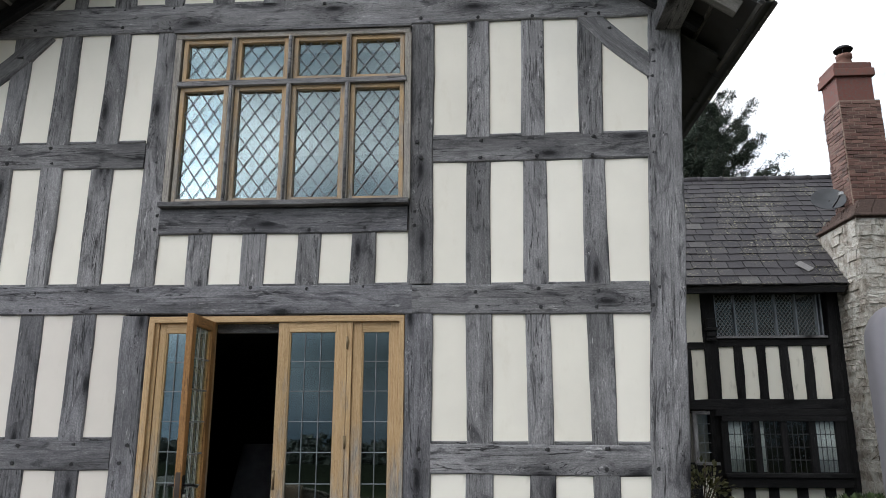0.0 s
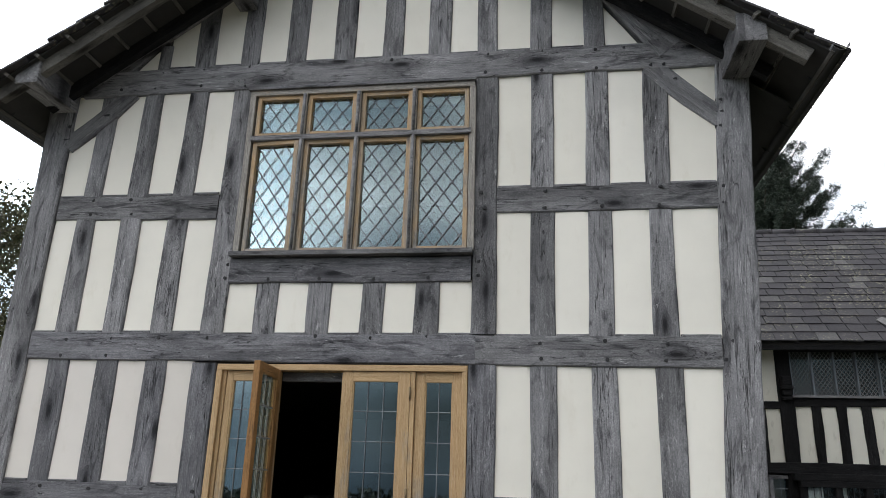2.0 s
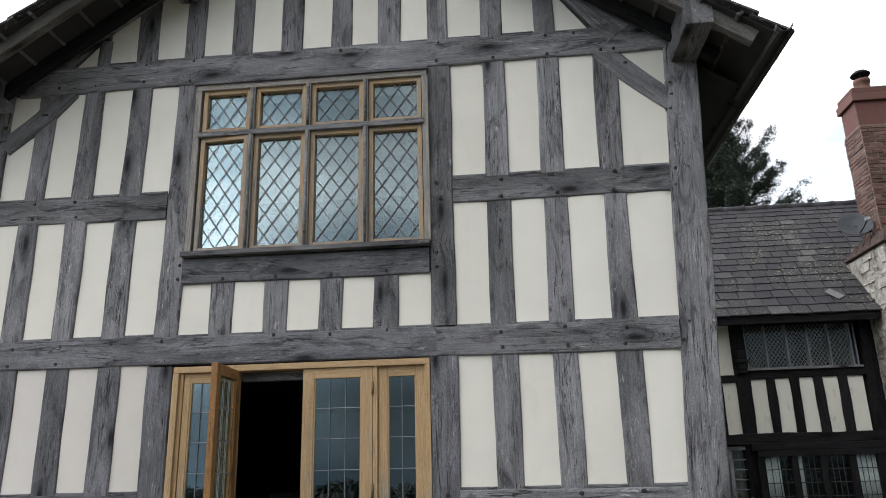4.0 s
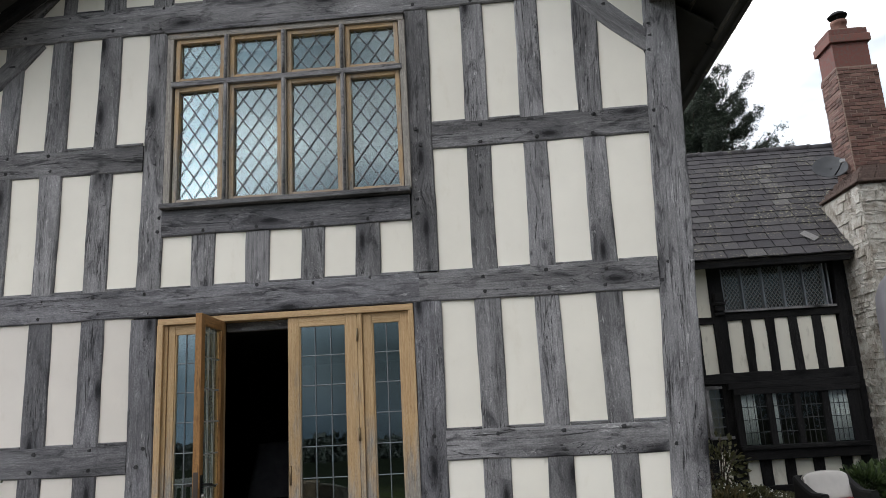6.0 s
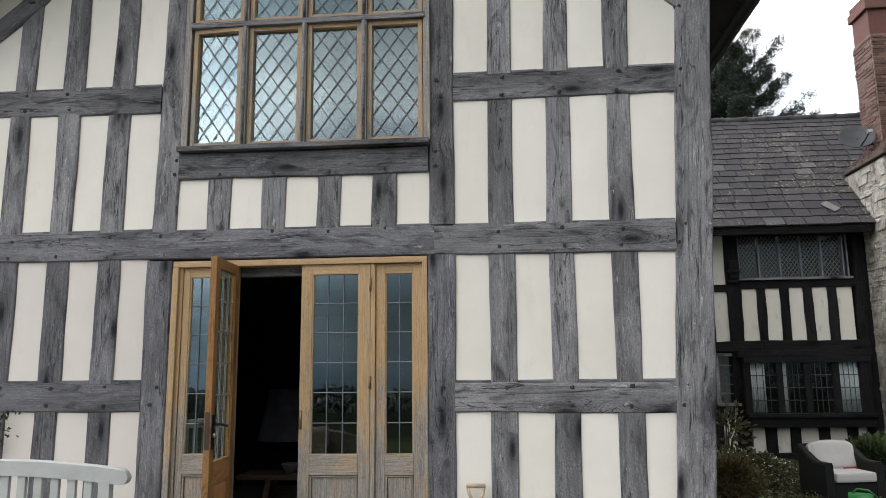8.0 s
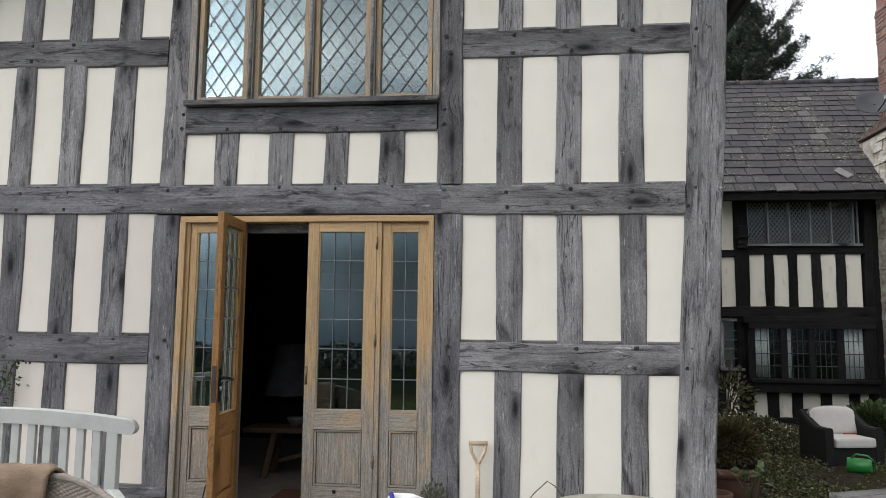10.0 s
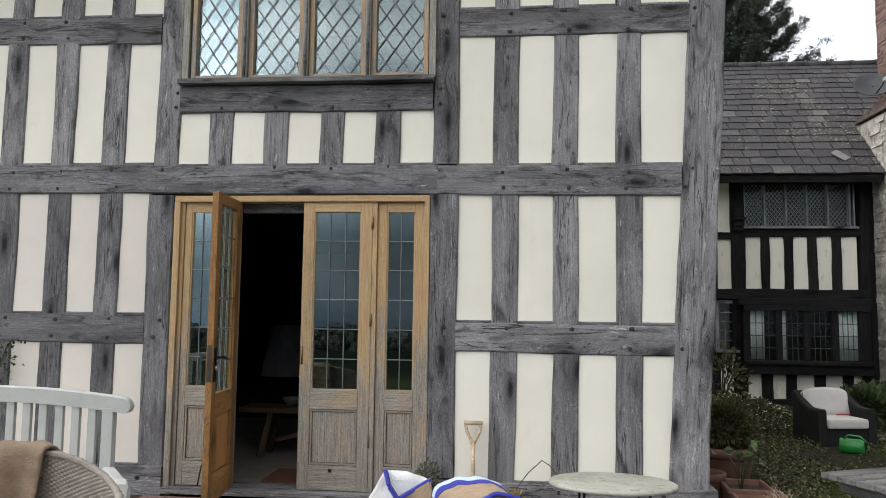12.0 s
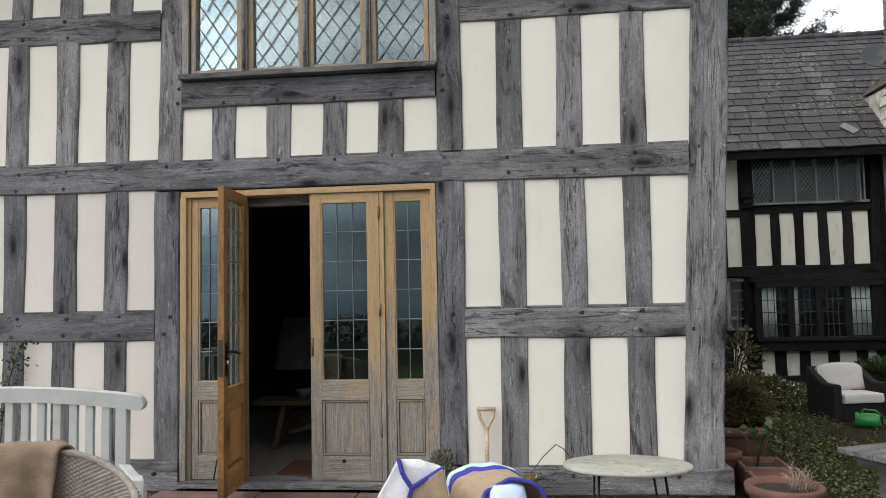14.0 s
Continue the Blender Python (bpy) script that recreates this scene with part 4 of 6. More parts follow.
# ---- rooms behind the doors and the window ----
def build_rooms():
    # walls and ceilings are near-black: the rooms' shade is in their colour
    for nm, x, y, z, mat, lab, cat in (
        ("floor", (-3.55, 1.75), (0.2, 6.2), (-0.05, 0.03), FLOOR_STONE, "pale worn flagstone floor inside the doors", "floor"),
        ("ceiling", (-3.55, 1.75), (0.32, 6.2), (2.2, 2.32), INSIDE, "ground floor ceiling, near-black to look unlit", "ceiling"),
        ("wall_room_back", (-3.55, 1.75), (6.2, 6.35), (0.03, 2.2), INSIDE, "end wall of the room, near-black to look unlit", "wall"),
        ("wall_upper_back", (-3.55, 1.75), (3.2, 3.35), (2.34, 4.6), INSIDE, "back wall of the upper room, near-black to look unlit", "wall"),
        ("ceiling_upper", (-3.55, 1.75), (0.32, 3.2), (4.62, 4.72), INSIDE, "ceiling of the upper room, near-black to look unlit", "ceiling"),
        ("wall_room_east", (1.6, 1.74), (0.33, 6.2), (0.03, 2.2), INSIDE, "side wall of the room, near-black to look unlit", "wall"),
        ("wall_upper_east", (1.6, 1.74), (0.33, 3.2), (2.34, 4.6), INSIDE, "side wall of the upper room, near-black to look unlit", "wall"),
        ("wall_upper_west", (-3.54, -3.4), (0.33, 3.2), (2.34, 4.6), INSIDE, "side wall of the upper room, near-black to look unlit", "wall"),
        ("wall_room_west", (-3.54, -3.4), (0.33, 6.2), (0.03, 2.2), INSIDE, "side wall of the room, near-black to look unlit", "wall"),
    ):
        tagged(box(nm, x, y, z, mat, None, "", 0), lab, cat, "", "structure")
    lamp = thing("table_lamp", "table lamp with a large pale tapering shade, unlit", "lamp")
    turned("shade", [(0.31, 0.0), (0.19, 0.6), (0.185, 0.6), (0.305, 0.0)], PORCELAIN, lamp, "", (-2.14, 3.6, 0.52), 32)
    turned("stem", [(0, 0), (0.1, 0), (0.1, 0.02), (0.03, 0.05), (0.05, 0.12), (0.02, 0.25), (0.015, 0.5), (0, 0.5)], IRON, lamp, "", (-2.14, 3.6, 0.45), 20)
    chest = thing("low_chest", "dark low wooden chest carrying the lamp", "chest")
    box("body", (-2.7, -1.6), (3.35, 3.85), (0.03, 0.42), OAK_BLACK, chest)
    box("lid", (-2.72, -1.58), (3.33, 3.87), (0.42, 0.45), OAK_BLACK, chest)
    t = thing("wooden_bench", "rustic wooden bench with splayed legs inside the room", "bench")
    box("seat", (-1.78, -0.75), (1.1, 1.42), (0.42, 0.46), OAK_DARK, t)
    for x, sx in ((-1.52, -0.08), (-0.95, 0.08)):
        for y, sy in ((1.18, -0.04), (1.36, 0.04)):
            bar("leg", (x + sx, y + sy, 0.03), (x, y, 0.43), 0.05, 0.045, OAK_DARK, t)
    bar("stretcher", (-1.5, 1.27, 0.16), (-0.97, 1.27, 0.3), 0.03, 0.035, OAK_DARK, t)
    for x, y, r in ((-1.35, 1.25, 0.08), (-1.1, 1.3, 0.06)):
        bowl = thing("bowl", "dull grey pottery bowl on the rustic bench", "bowl")
        turned("body", [(0.0, 0), (r * 0.5, 0), (r, r * 0.9), (r * 1.02, r), (r * 0.92, r), (r * 0.4, 0.02), (0, 0.02)], LEAD, bowl, "", (x, y, 0.46))
    mat_ob = box("doormat", (-1.27, -0.66), (0.24, 0.68), (0.03, 0.047), COIR, None, "", 0.004)
    tagged(mat_ob, "rust-brown coir doormat just inside the doors", "doormat")


build_rooms()


# ---- main roof ----
def build_roof():
    roof = thing("roof_main", "overhanging gable roof with open eaves and slate edges", "roof", "", "structure")
    top = lambda x: 6.551 - 0.7 * abs(x + 0.72)
    for s in (1, -1):
        eave = -0.72 + s * 3.24
        # boarding under the slates, near-black to carry the eaves' shade
        bm = bmesh.new()
        v = [bm.verts.new(p) for y in (-0.56, 9.2) for p in ((-0.72, y, top(-0.72) - 0.03), (eave, y, top(eave) - 0.03), (eave, y, top(eave) - 0.055), (-0.72, y, top(-0.72) - 0.055))]
        for f in ((0, 1, 2, 3), (7, 6, 5, 4), (0, 4, 5, 1), (1, 5, 6, 2), (2, 6, 7, 3)):
            bm.faces.new([v[k] for k in f])
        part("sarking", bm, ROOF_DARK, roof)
        # slate covering in courses
        n = 15
        for k in range(n):
            a, b = -0.72 + s * 3.3 * k / n, -0.72 + s * (3.3 * (k + 1) / n + 0.05)
            lift = 0.012
            y0 = -0.6 - random.uniform(0, 0.025)
            bm = bmesh.new()
            v = [bm.verts.new(p) for y in (y0, 9.2) for p in ((a, y, top(a) - 0.02), (b, y, top(b) + lift), (b, y, top(b) + lift - 0.018), (a, y, top(a) - 0.038))]
            for f in ((0, 1, 2, 3), (7, 6, 5, 4), (0, 4, 5, 1), (1, 5, 6, 2), (2, 6, 7, 3), (3, 7, 4, 0)):
                bm.faces.new([v[q] for q in f])
            part("slate_course", bm, SLATE, roof)
        # near-black boards close the eaves behind the verge, shade put into their colour
        bm = bmesh.new()
        v = [bm.verts.new(p) for y in (0.05, 9.0) for p in ((-0.72 + s * 2.6, y, top(-0.72 + s * 2.6) - 0.17), (eave - s * 0.1, y, top(eave - s * 0.1) - 0.17), (eave - s * 0.1, y, top(eave - s * 0.1) - 0.185), (-0.72 + s * 2.6, y, top(-0.72 + s * 2.6) - 0.185))]
        for f in ((0, 1, 2, 3), (7, 6, 5, 4), (0, 4, 5, 1), (1, 5, 6, 2), (2, 6, 7, 3), (3, 7, 4, 0)):
            bm.faces.new([v[q] for q in f])
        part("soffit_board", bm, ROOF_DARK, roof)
        # batten ends along the verge
        for k in range(1, 14):
            x = -0.72 + s * (0.2 + 0.235 * k)
            bar("batten", (x, -0.585, top(x) - 0.045), (x, 0.4, top(x) - 0.045), 0.05, 0.028, OAK_ROOF, roof, "", (-s * 0.57, 0, 0.82))
        # flying verge rafter, and the rafters behind it blackened to paint in eaves shade
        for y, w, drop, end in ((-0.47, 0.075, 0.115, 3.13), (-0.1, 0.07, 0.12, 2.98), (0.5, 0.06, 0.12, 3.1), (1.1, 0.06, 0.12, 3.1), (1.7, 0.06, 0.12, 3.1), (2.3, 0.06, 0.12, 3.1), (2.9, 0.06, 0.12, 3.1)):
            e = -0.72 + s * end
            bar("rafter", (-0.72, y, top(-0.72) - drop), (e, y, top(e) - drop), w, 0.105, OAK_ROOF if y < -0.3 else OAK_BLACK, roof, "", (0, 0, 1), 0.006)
        # jutting wall plate and purlin ends that carry the verge
        px, pz = (2.035, 4.5) if s > 0 else (-3.6, 4.47)
        bar("wall_plate", (px, -0.53, pz - 0.015), (px, 3.0, pz - 0.015), 0.2, 0.23, OAK_GREY, roof, "squared oak plate end carrying the verge", (0, 0, 1), 0.008)
        q = -0.72 + s * 1.3
        bar("purlin", (q, -0.47, top(q) - 0.26), (q, 3.0, top(q) - 0.26), 0.17, 0.19, OAK_GREY, roof, "", (0, 0, 1), 0.008)
        # half-round gutter with stubby brackets
        g, gz = -0.72 + s * 3.285, top(eave) - 0.075
        verts, faces = [], []
        for y in (-0.62, 9.2):
            for r in (0.058, 0.053):
                for k in range(9):
                    a = math.pi + math.pi * k / 8
                    verts.append((g + r * math.cos(a), y, gz + 0.05 + r * math.sin(a)))
        for k in range(8):
            faces += [(k, k + 1, 18 + k + 1, 18 + k), (9 + k, 27 + k, 27 + k + 1, 9 + k + 1), (k, 9 + k, 9 + k + 1, k + 1)]
        faces += [(0, 18, 27, 9), (8, 17, 35, 26)]
        raw("gutter", verts, faces, GUTTER, roof, "black half-round gutter", None, True)
        for y in (-0.2, 0.25, 0.5, 1.0, 1.4, 2.2, 3.0):
            rod("gutter_bracket", [(g - s * 0.08, y, gz + 0.04), (g - s * 0.02, y, gz - 0.014), (g + s * 0.085, y, gz + 0.02), (g + s * 0.095, y, gz + 0.05)], 0.006, GUTTER, roof, "", 5)


build_roof()


# ---- the old wing ----
def carved_bracket(x, y, z, parent):
    """A stepped and rounded corbel that stands out from a post."""
    for k, (w2, deep, lo, hi) in enumerate(((0.075, 0.07, 0.0, 0.06), (0.06, 0.1, 0.06, 0.15), (0.085, 0.13, 0.15, 0.2), (0.07, 0.11, 0.2, 0.34))):
        box("bracket_step", (x - w2, x + w2), (y - deep, y), (z + lo, z + hi - 0.002), OAK_BLACK, parent, "", 0.02)


def build_wing():
    w = thing("wall_wing", "old wing of tarred oak studs and flaking limewashed panels", "wall", "", "structure")
    B, Y = OAK_BLACK, 6.0
    box("wall_core", (1.95, 5.9), (6.34, 6.5), (-0.1, 0.62), PLASTER_ROOM, w, "", 0)
    box("wall_core", (1.95, 4.0), (6.34, 6.5), (0.62, 3.35), PLASTER_ROOM, w, "", 0)
    T = lambda n, p0, p1, w0, w1, y=Y - 0.02: timber(n, p0, p1, w0, w1, w, B, y, Y + 0.14, "", random, 0.008)
    P = lambda x, z: infill(((x[0] - 0.01, z[0] - 0.01), (x[1] + 0.01, z[0] - 0.01), (x[1] + 0.01, z[1] + 0.01), (x[0] - 0.01, z[1] + 0.01)), w, PLASTER_OLD, Y + 0.012)
    T("post", (3.965, -0.05), (3.965, 3.38), 0.2, 0.2, Y - 0.03)
    T("post", (5.745, 0.0), (5.8, 3.38), 0.15, 0.13)
    box("end_post", (5.83, 6.02), (Y + 0.02, Y + 0.34), (-0.1, 3.3), B, w, "", 0.01)
    T("wall_plate", (1.96, 3.37), (5.9, 3.37), 0.13, 0.13, Y - 0.03)
    T("rail", (1.96, 2.495), (3.87, 2.495), 0.11, 0.11)
    T("rail", (4.06, 2.54), (5.74, 2.54), 0.12, 0.12)
    T("bressumer", (1.96, 1.62), (5.82, 1.63), 0.15, 0.15, Y - 0.05)
    box("jetty_mould", (3.92, 5.8), (Y - 0.14, Y + 0.02), (1.46, 1.56), B, w, "", 0.012)
    T("rail", (1.96, 0.69), (3.87, 0.69), 0.2, 0.2)
    T("rail", (4.06, 0.53), (5.72, 0.53), 0.14, 0.14)
    T("sill_beam", (1.96, 0.03), (5.85, 0.03), 0.13, 0.13, Y - 0.05)
    P((3.4, 3.86), (2.55, 3.31))
    P((3.66, 3.86), (1.69, 2.44))
    T("stud", (3.58, 1.69), (3.58, 2.44), 0.16, 0.16)
    P((3.2, 3.5), (1.69, 2.44))
    up = [(4.06, 4.3), (4.42, 4.63), (4.76, 4.97), (5.1, 5.31), (5.44, 5.66)]
    for k, x in enumerate(up):
        P(x, (1.7, 2.48))
        if k < 4:
            T("stud", ((x[1] + up[k + 1][0]) / 2, 1.69), ((x[1] + up[k + 1][0]) / 2, 2.49), up[k + 1][0] - x[1], up[k + 1][0] - x[1])
    low = [(3.7, 3.87), (4.1, 4.26), (4.43, 4.61), (4.76, 5.01), (5.16, 5.4), (5.55, 5.69)]
    for k, x in enumerate(low):
        P(x, (0.09, 0.58 if k == 0 else 0.46))
        if 0 < k < 5:
            T("stud", ((x[1] + low[k + 1][0]) / 2, 0.09), ((x[1] + low[k + 1][0]) / 2, 0.47), low[k + 1][0] - x[1], low[k + 1][0] - x[1])
    T("stud", (3.58, 0.0), (3.58, 0.62), 0.2, 0.2)
    carved_bracket(3.965, Y - 0.031, 2.56, w)
    # upper window of five diamond-leaded lights
    win = thing("window_2", "low five-light wing window with small diamond leading", "window", "", "structure")
    xs = [4.075, 4.37, 4.68, 4.98, 5.28, 5.59]
    box("window_sill", (4.04, 5.68), (Y - 0.06, Y + 0.1), (2.6, 2.635), OAK_GREY, win, "grey weathered sill")
    box("window_head", (4.06, 5.68), (Y - 0.01, Y + 0.1), (3.27, 3.31), B, win)
    for x in (*xs, 5.65):
        box("mullion", (x - 0.011, x + 0.011), (Y + 0.005, Y + 0.1), (2.635, 3.27), LEAD, win)
    for a, b in zip(xs, xs[1:]):
        p = pane((a + 0.017, b - 0.017), (2.635, 3.27), Y + 0.05, win, GLASS_OLD)
        lattice("lead_lattice", a + 0.017, b - 0.017, 2.635, 3.27, Y + 0.042, win, 4.6, 8.2, True, LEAD_OLD, 0.008)
    # lower oriel window, a hand's width proud of the wall
    bay = thing("window_3", "tarred four-light oriel window with square leading and curtains", "window", "", "structure")
    y = Y - 0.13
    box("window_sill", (3.98, 5.78), (y - 0.06, Y), (0.6, 0.66), B, bay, "", 0.012)
    box("sill_apron", (4.0, 5.76), (y - 0.02, Y), (0.46, 0.6), B, bay, "", 0.01)
    box("window_head", (3.99, 5.76), (y - 0.02, Y + 0.1), (1.38, 1.46), B, bay)
    bays = [(4.08, 4.44), (4.53, 4.83), (4.92, 5.22), (5.32, 5.6)]
    for k, x in enumerate((4.03, 4.485, 4.875, 5.27, 5.68)):
        ww = (0.05, 0.045, 0.045, 0.05, 0.08)[k]
        box("mullion", (x - ww, x + ww), (y, Y + 0.06), (0.66, 1.38), B, bay)
    for a, b in bays:
        pane((a - 0.01, b + 0.01), (0.66, 1.39), y + 0.05, bay, GLASS_OLD)
        lattice("lead_grid", a, b, 0.66, 1.38, y + 0.04, bay, 4, 4, False, LEAD_BLACK, 0.011)
    for a, b in ((4.08, 4.29), (4.545, 4.595), (5.32, 5.6)):
        n = 28
        verts = [(a + (b - a) * k / n, Y - 0.055 + 0.012 * math.sin(k * 1.5), z) for z in (0.67, 1.38) for k in range(n + 1)]
        faces = [(k, k + 1, n + 2 + k, n + 1 + k) for k in range(n)]
        c = raw("curtain", verts, faces, FABRIC_WHITE, None, "", None, True)
        c.modifiers.new("cloth", "SOLIDIFY").thickness = 0.006
        tagged(c, "white cotton curtain hanging inside the oriel window", "curtain", "oriel curtains")
    small = thing("window_4", "narrow grey-framed leaded casement beside the oriel", "window", "", "structure")
    for x in (3.64, 3.9):
        box("jamb", (x - 0.028, x + 0.028), (Y - 0.02, Y + 0.08), (0.8, 1.5), OAK_GREY, small)
    box("window_head", (3.61, 3.93), (Y - 0.02, Y + 0.08), (1.48, 1.53), OAK_GREY, small)
    box("window_sill", (3.6, 3.95), (Y - 0.05, Y + 0.08), (0.76, 0.8), OAK_GREY, small)
    pane((3.66, 3.88), (0.8, 1.49), Y + 0.03, small, GLASS_OLD)
    lattice("lead_grid", 3.668, 3.872, 0.8, 1.48, Y + 0.022, small, 2, 5, False, LEAD, 0.012)
    # rooms behind, their darkness put into the near-black colour
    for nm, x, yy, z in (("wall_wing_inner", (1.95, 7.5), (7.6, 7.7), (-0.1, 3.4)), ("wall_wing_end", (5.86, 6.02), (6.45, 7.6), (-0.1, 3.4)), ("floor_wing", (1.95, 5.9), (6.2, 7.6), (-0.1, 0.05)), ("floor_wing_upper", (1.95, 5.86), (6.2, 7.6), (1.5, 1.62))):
        tagged(box(nm, x, yy, z, INSIDE, None, "", 0), "inner face of the wing's rooms, near-black to look unlit", "wall", "", "structure")


build_wing()


def build_wing_roof():
    roof = thing("roof_wing", "wing roof of uneven grey slates with lichen and a slipped slate", "roof", "", "structure")
    e, r = Vector((0, 5.6, 3.345)), Vector((0, 8.0, 5.78))
    up = (r - e).normalized()
    out = Vector((0, -up.z, up.y))
    L = (r - e).length
    bm = bmesh.new()
    v = [bm.verts.new(p) for x in (1.96, 9.0) for p in (e - out * 0.03 + Vector((x, 0, 0)), r - out * 0.03 + Vector((x, 0, 0)), r - out * 0.1 + Vector((x, 0, 0)), e - out * 0.1 + Vector((x, 0, 0)))]
    for f in ((0, 1, 2, 3), (7, 6, 5, 4), (0, 4, 5, 1), (1, 5, 6, 2), (2, 6, 7, 3), (3, 7, 4, 0)):
        bm.faces.new([v[q] for q in f])
    part("boarding", bm, ROOF_DARK, roof)
    bm = bmesh.new()
    v = [bm.verts.new(p) for x in (1.96, 9.0) for p in ((x, 8.0, 5.74), (x, 10.4, 3.4), (x, 10.4, 3.3), (x, 8.0, 5.64))]
    for f in ((0, 1, 2, 3), (7, 6, 5, 4), (0, 4, 5, 1), (1, 5, 6, 2), (2, 6, 7, 3), (3, 7, 4, 0)):
        bm.faces.new([v[q] for q in f])
    part("back_slope", bm, ROOF_DARK, roof)
    box("fascia", (1.96, 5.86), (5.64, 5.7), (3.24, 3.33), OAK_BLACK, roof)
    box("soffit", (1.96, 5.9), (5.7, 6.0), (3.29, 3.33), OAK_BLACK, roof)
    # slates, thinner courses towards the ridge
    meshes = []
    for k in range(7):
        rng = random.Random(k)
        bm = bmesh.new()
        bmesh.ops.create_cube(bm, size=1)
        for vv in bm.verts:
            low = vv.co.y < 0
            vv.co.x += rng.uniform(-0.02, 0.02)
            vv.co.y += rng.uniform(-0.03, 0.03) if low else 0
            vv.co.z += rng.uniform(-0.15, 0.15)
        me = bpy.data.meshes.new("slate")
        bm.to_mesh(me)
        bm.free()
        meshes.append(me)
    at, row_no = 0.0, 0
    basis = Matrix(((1, 0, 0), up, out)).transposed()
    while at < L - 0.05:
        step_len = 0.212 - 0.05 * at / L
        wide = 0.275 - 0.05 * at / L
        x = 3.2 + (row_no % 2) * wide / 2
        while x < 8.2:
            ww = wide * random.uniform(0.86, 1.12)
            tilt = pose(0, 0, 0, random.uniform(-4.6, -3.0), random.uniform(-0.7, 0.7), random.uniform(-1.0, 1.0))
            c = e + up * (at + step_len * 0.72 + random.uniform(-0.01, 0.01)) + out * 0.012 + Vector((x + ww / 2, 0, 0))
            m = Matrix.Translation(c) @ basis.to_4x4() @ tilt @ Matrix.Diagonal((ww - 0.012, step_len * 1.45, 0.018, 1))
            placed("slate", random.choice(meshes), SLATE, roof, "", m)
            x += ww
        at, row_no = at + step_len, row_no + 1
    slip = Matrix.Translation(e + up * 0.42 + out * 0.045 + Vector((5.42, 0, 0))) @ basis.to_4x4() @ pose(0, 0, 0, 4, 0, 38) @ Matrix.Diagonal((0.14, 0.24, 0.012, 1))
    placed("slate", meshes[2].copy(), SLATE, roof, "slipped pale slate", slip).data.materials[0] = PALE_SLATE
    for k in range(16):
        x = 3.0 + 0.4 * k
        rod("ridge_tile", [(x, 8.0, 5.76 + random.uniform(0, 0.008)), (x + 0.41, 8.0, 5.765 + random.uniform(0, 0.008))], 0.075, SLATE, roof, "", 10)
        rod("ridge_roll", [(x + 0.385, 8.0, 5.772), (x + 0.425, 8.0, 5.772)], 0.085, SLATE, roof, "", 10)


build_wing_roof()


# ---- chimney ----
def masonry(parent, mat, x, y, z, course, length, faces_on, rng, name="brick", proud=0.012, rough=0.0):
    """Bricks or stones laid on the front (-y) and left (-x) faces of a block, each with its own edges."""
    h = z[0]
    row_no = 0
    meshes = []
    for k in range(5):
        bm = bmesh.new()
        bmesh.ops.create_cube(bm, size=1)
        if rough:
            bmesh.ops.subdivide_edges(bm, edges=bm.edges[:], cuts=1, use_grid_fill=True)
            for v in bm.verts:
                v.co = v.co.lerp(v.co.normalized() * 0.6, 0.06) + Vector([rng.uniform(-rough, rough) for _ in range(3)])
        else:
            bmesh.ops.bevel(bm, geom=bm.edges[:], offset=0.04, segments=1, affect="EDGES")
        me = bpy.data.meshes.new(name)
        bm.to_mesh(me)
        bm.free()
        meshes.append(me)
    while h < z[1] - course * 0.5:
        ch = course * (1 + (rng.uniform(-0.45, 0.6) if rough else 0))
        ch = min(ch, z[1] - h)
        for face in faces_on:
            lo, hi = x if face == "front" else y
            s = lo - (length * 0.5 if row_no % 2 else 0)
            while s < hi:
                ln = length * (rng.uniform(0.45, 1.7) if rough else 1)
                a, b = max(s, lo), min(s + ln, hi)
                if b - a > 0.03:
                    mid, zc, j = (a + b) / 2, h + ch / 2, rng.uniform(-0.5, 0.5) * proud
                    g = 0.01
                    if face == "front":
                        m = Matrix.Translation((mid, y[0] + 0.03 + j, zc)) @ Matrix.Diagonal((b - a - g, 0.09, ch - g, 1)) @ pose(0, 0, 0, 0, rng.uniform(-5, 5) if rough else 0, 0)
                    else:
                        m = Matrix.Translation((x[0] + 0.03 + j, mid, zc)) @ Matrix.Diagonal((0.09, b - a - g, ch - g, 1))
                    placed(name, rng.choice(meshes), mat, parent, "", m)
                s += ln
        h += ch
        row_no += 1


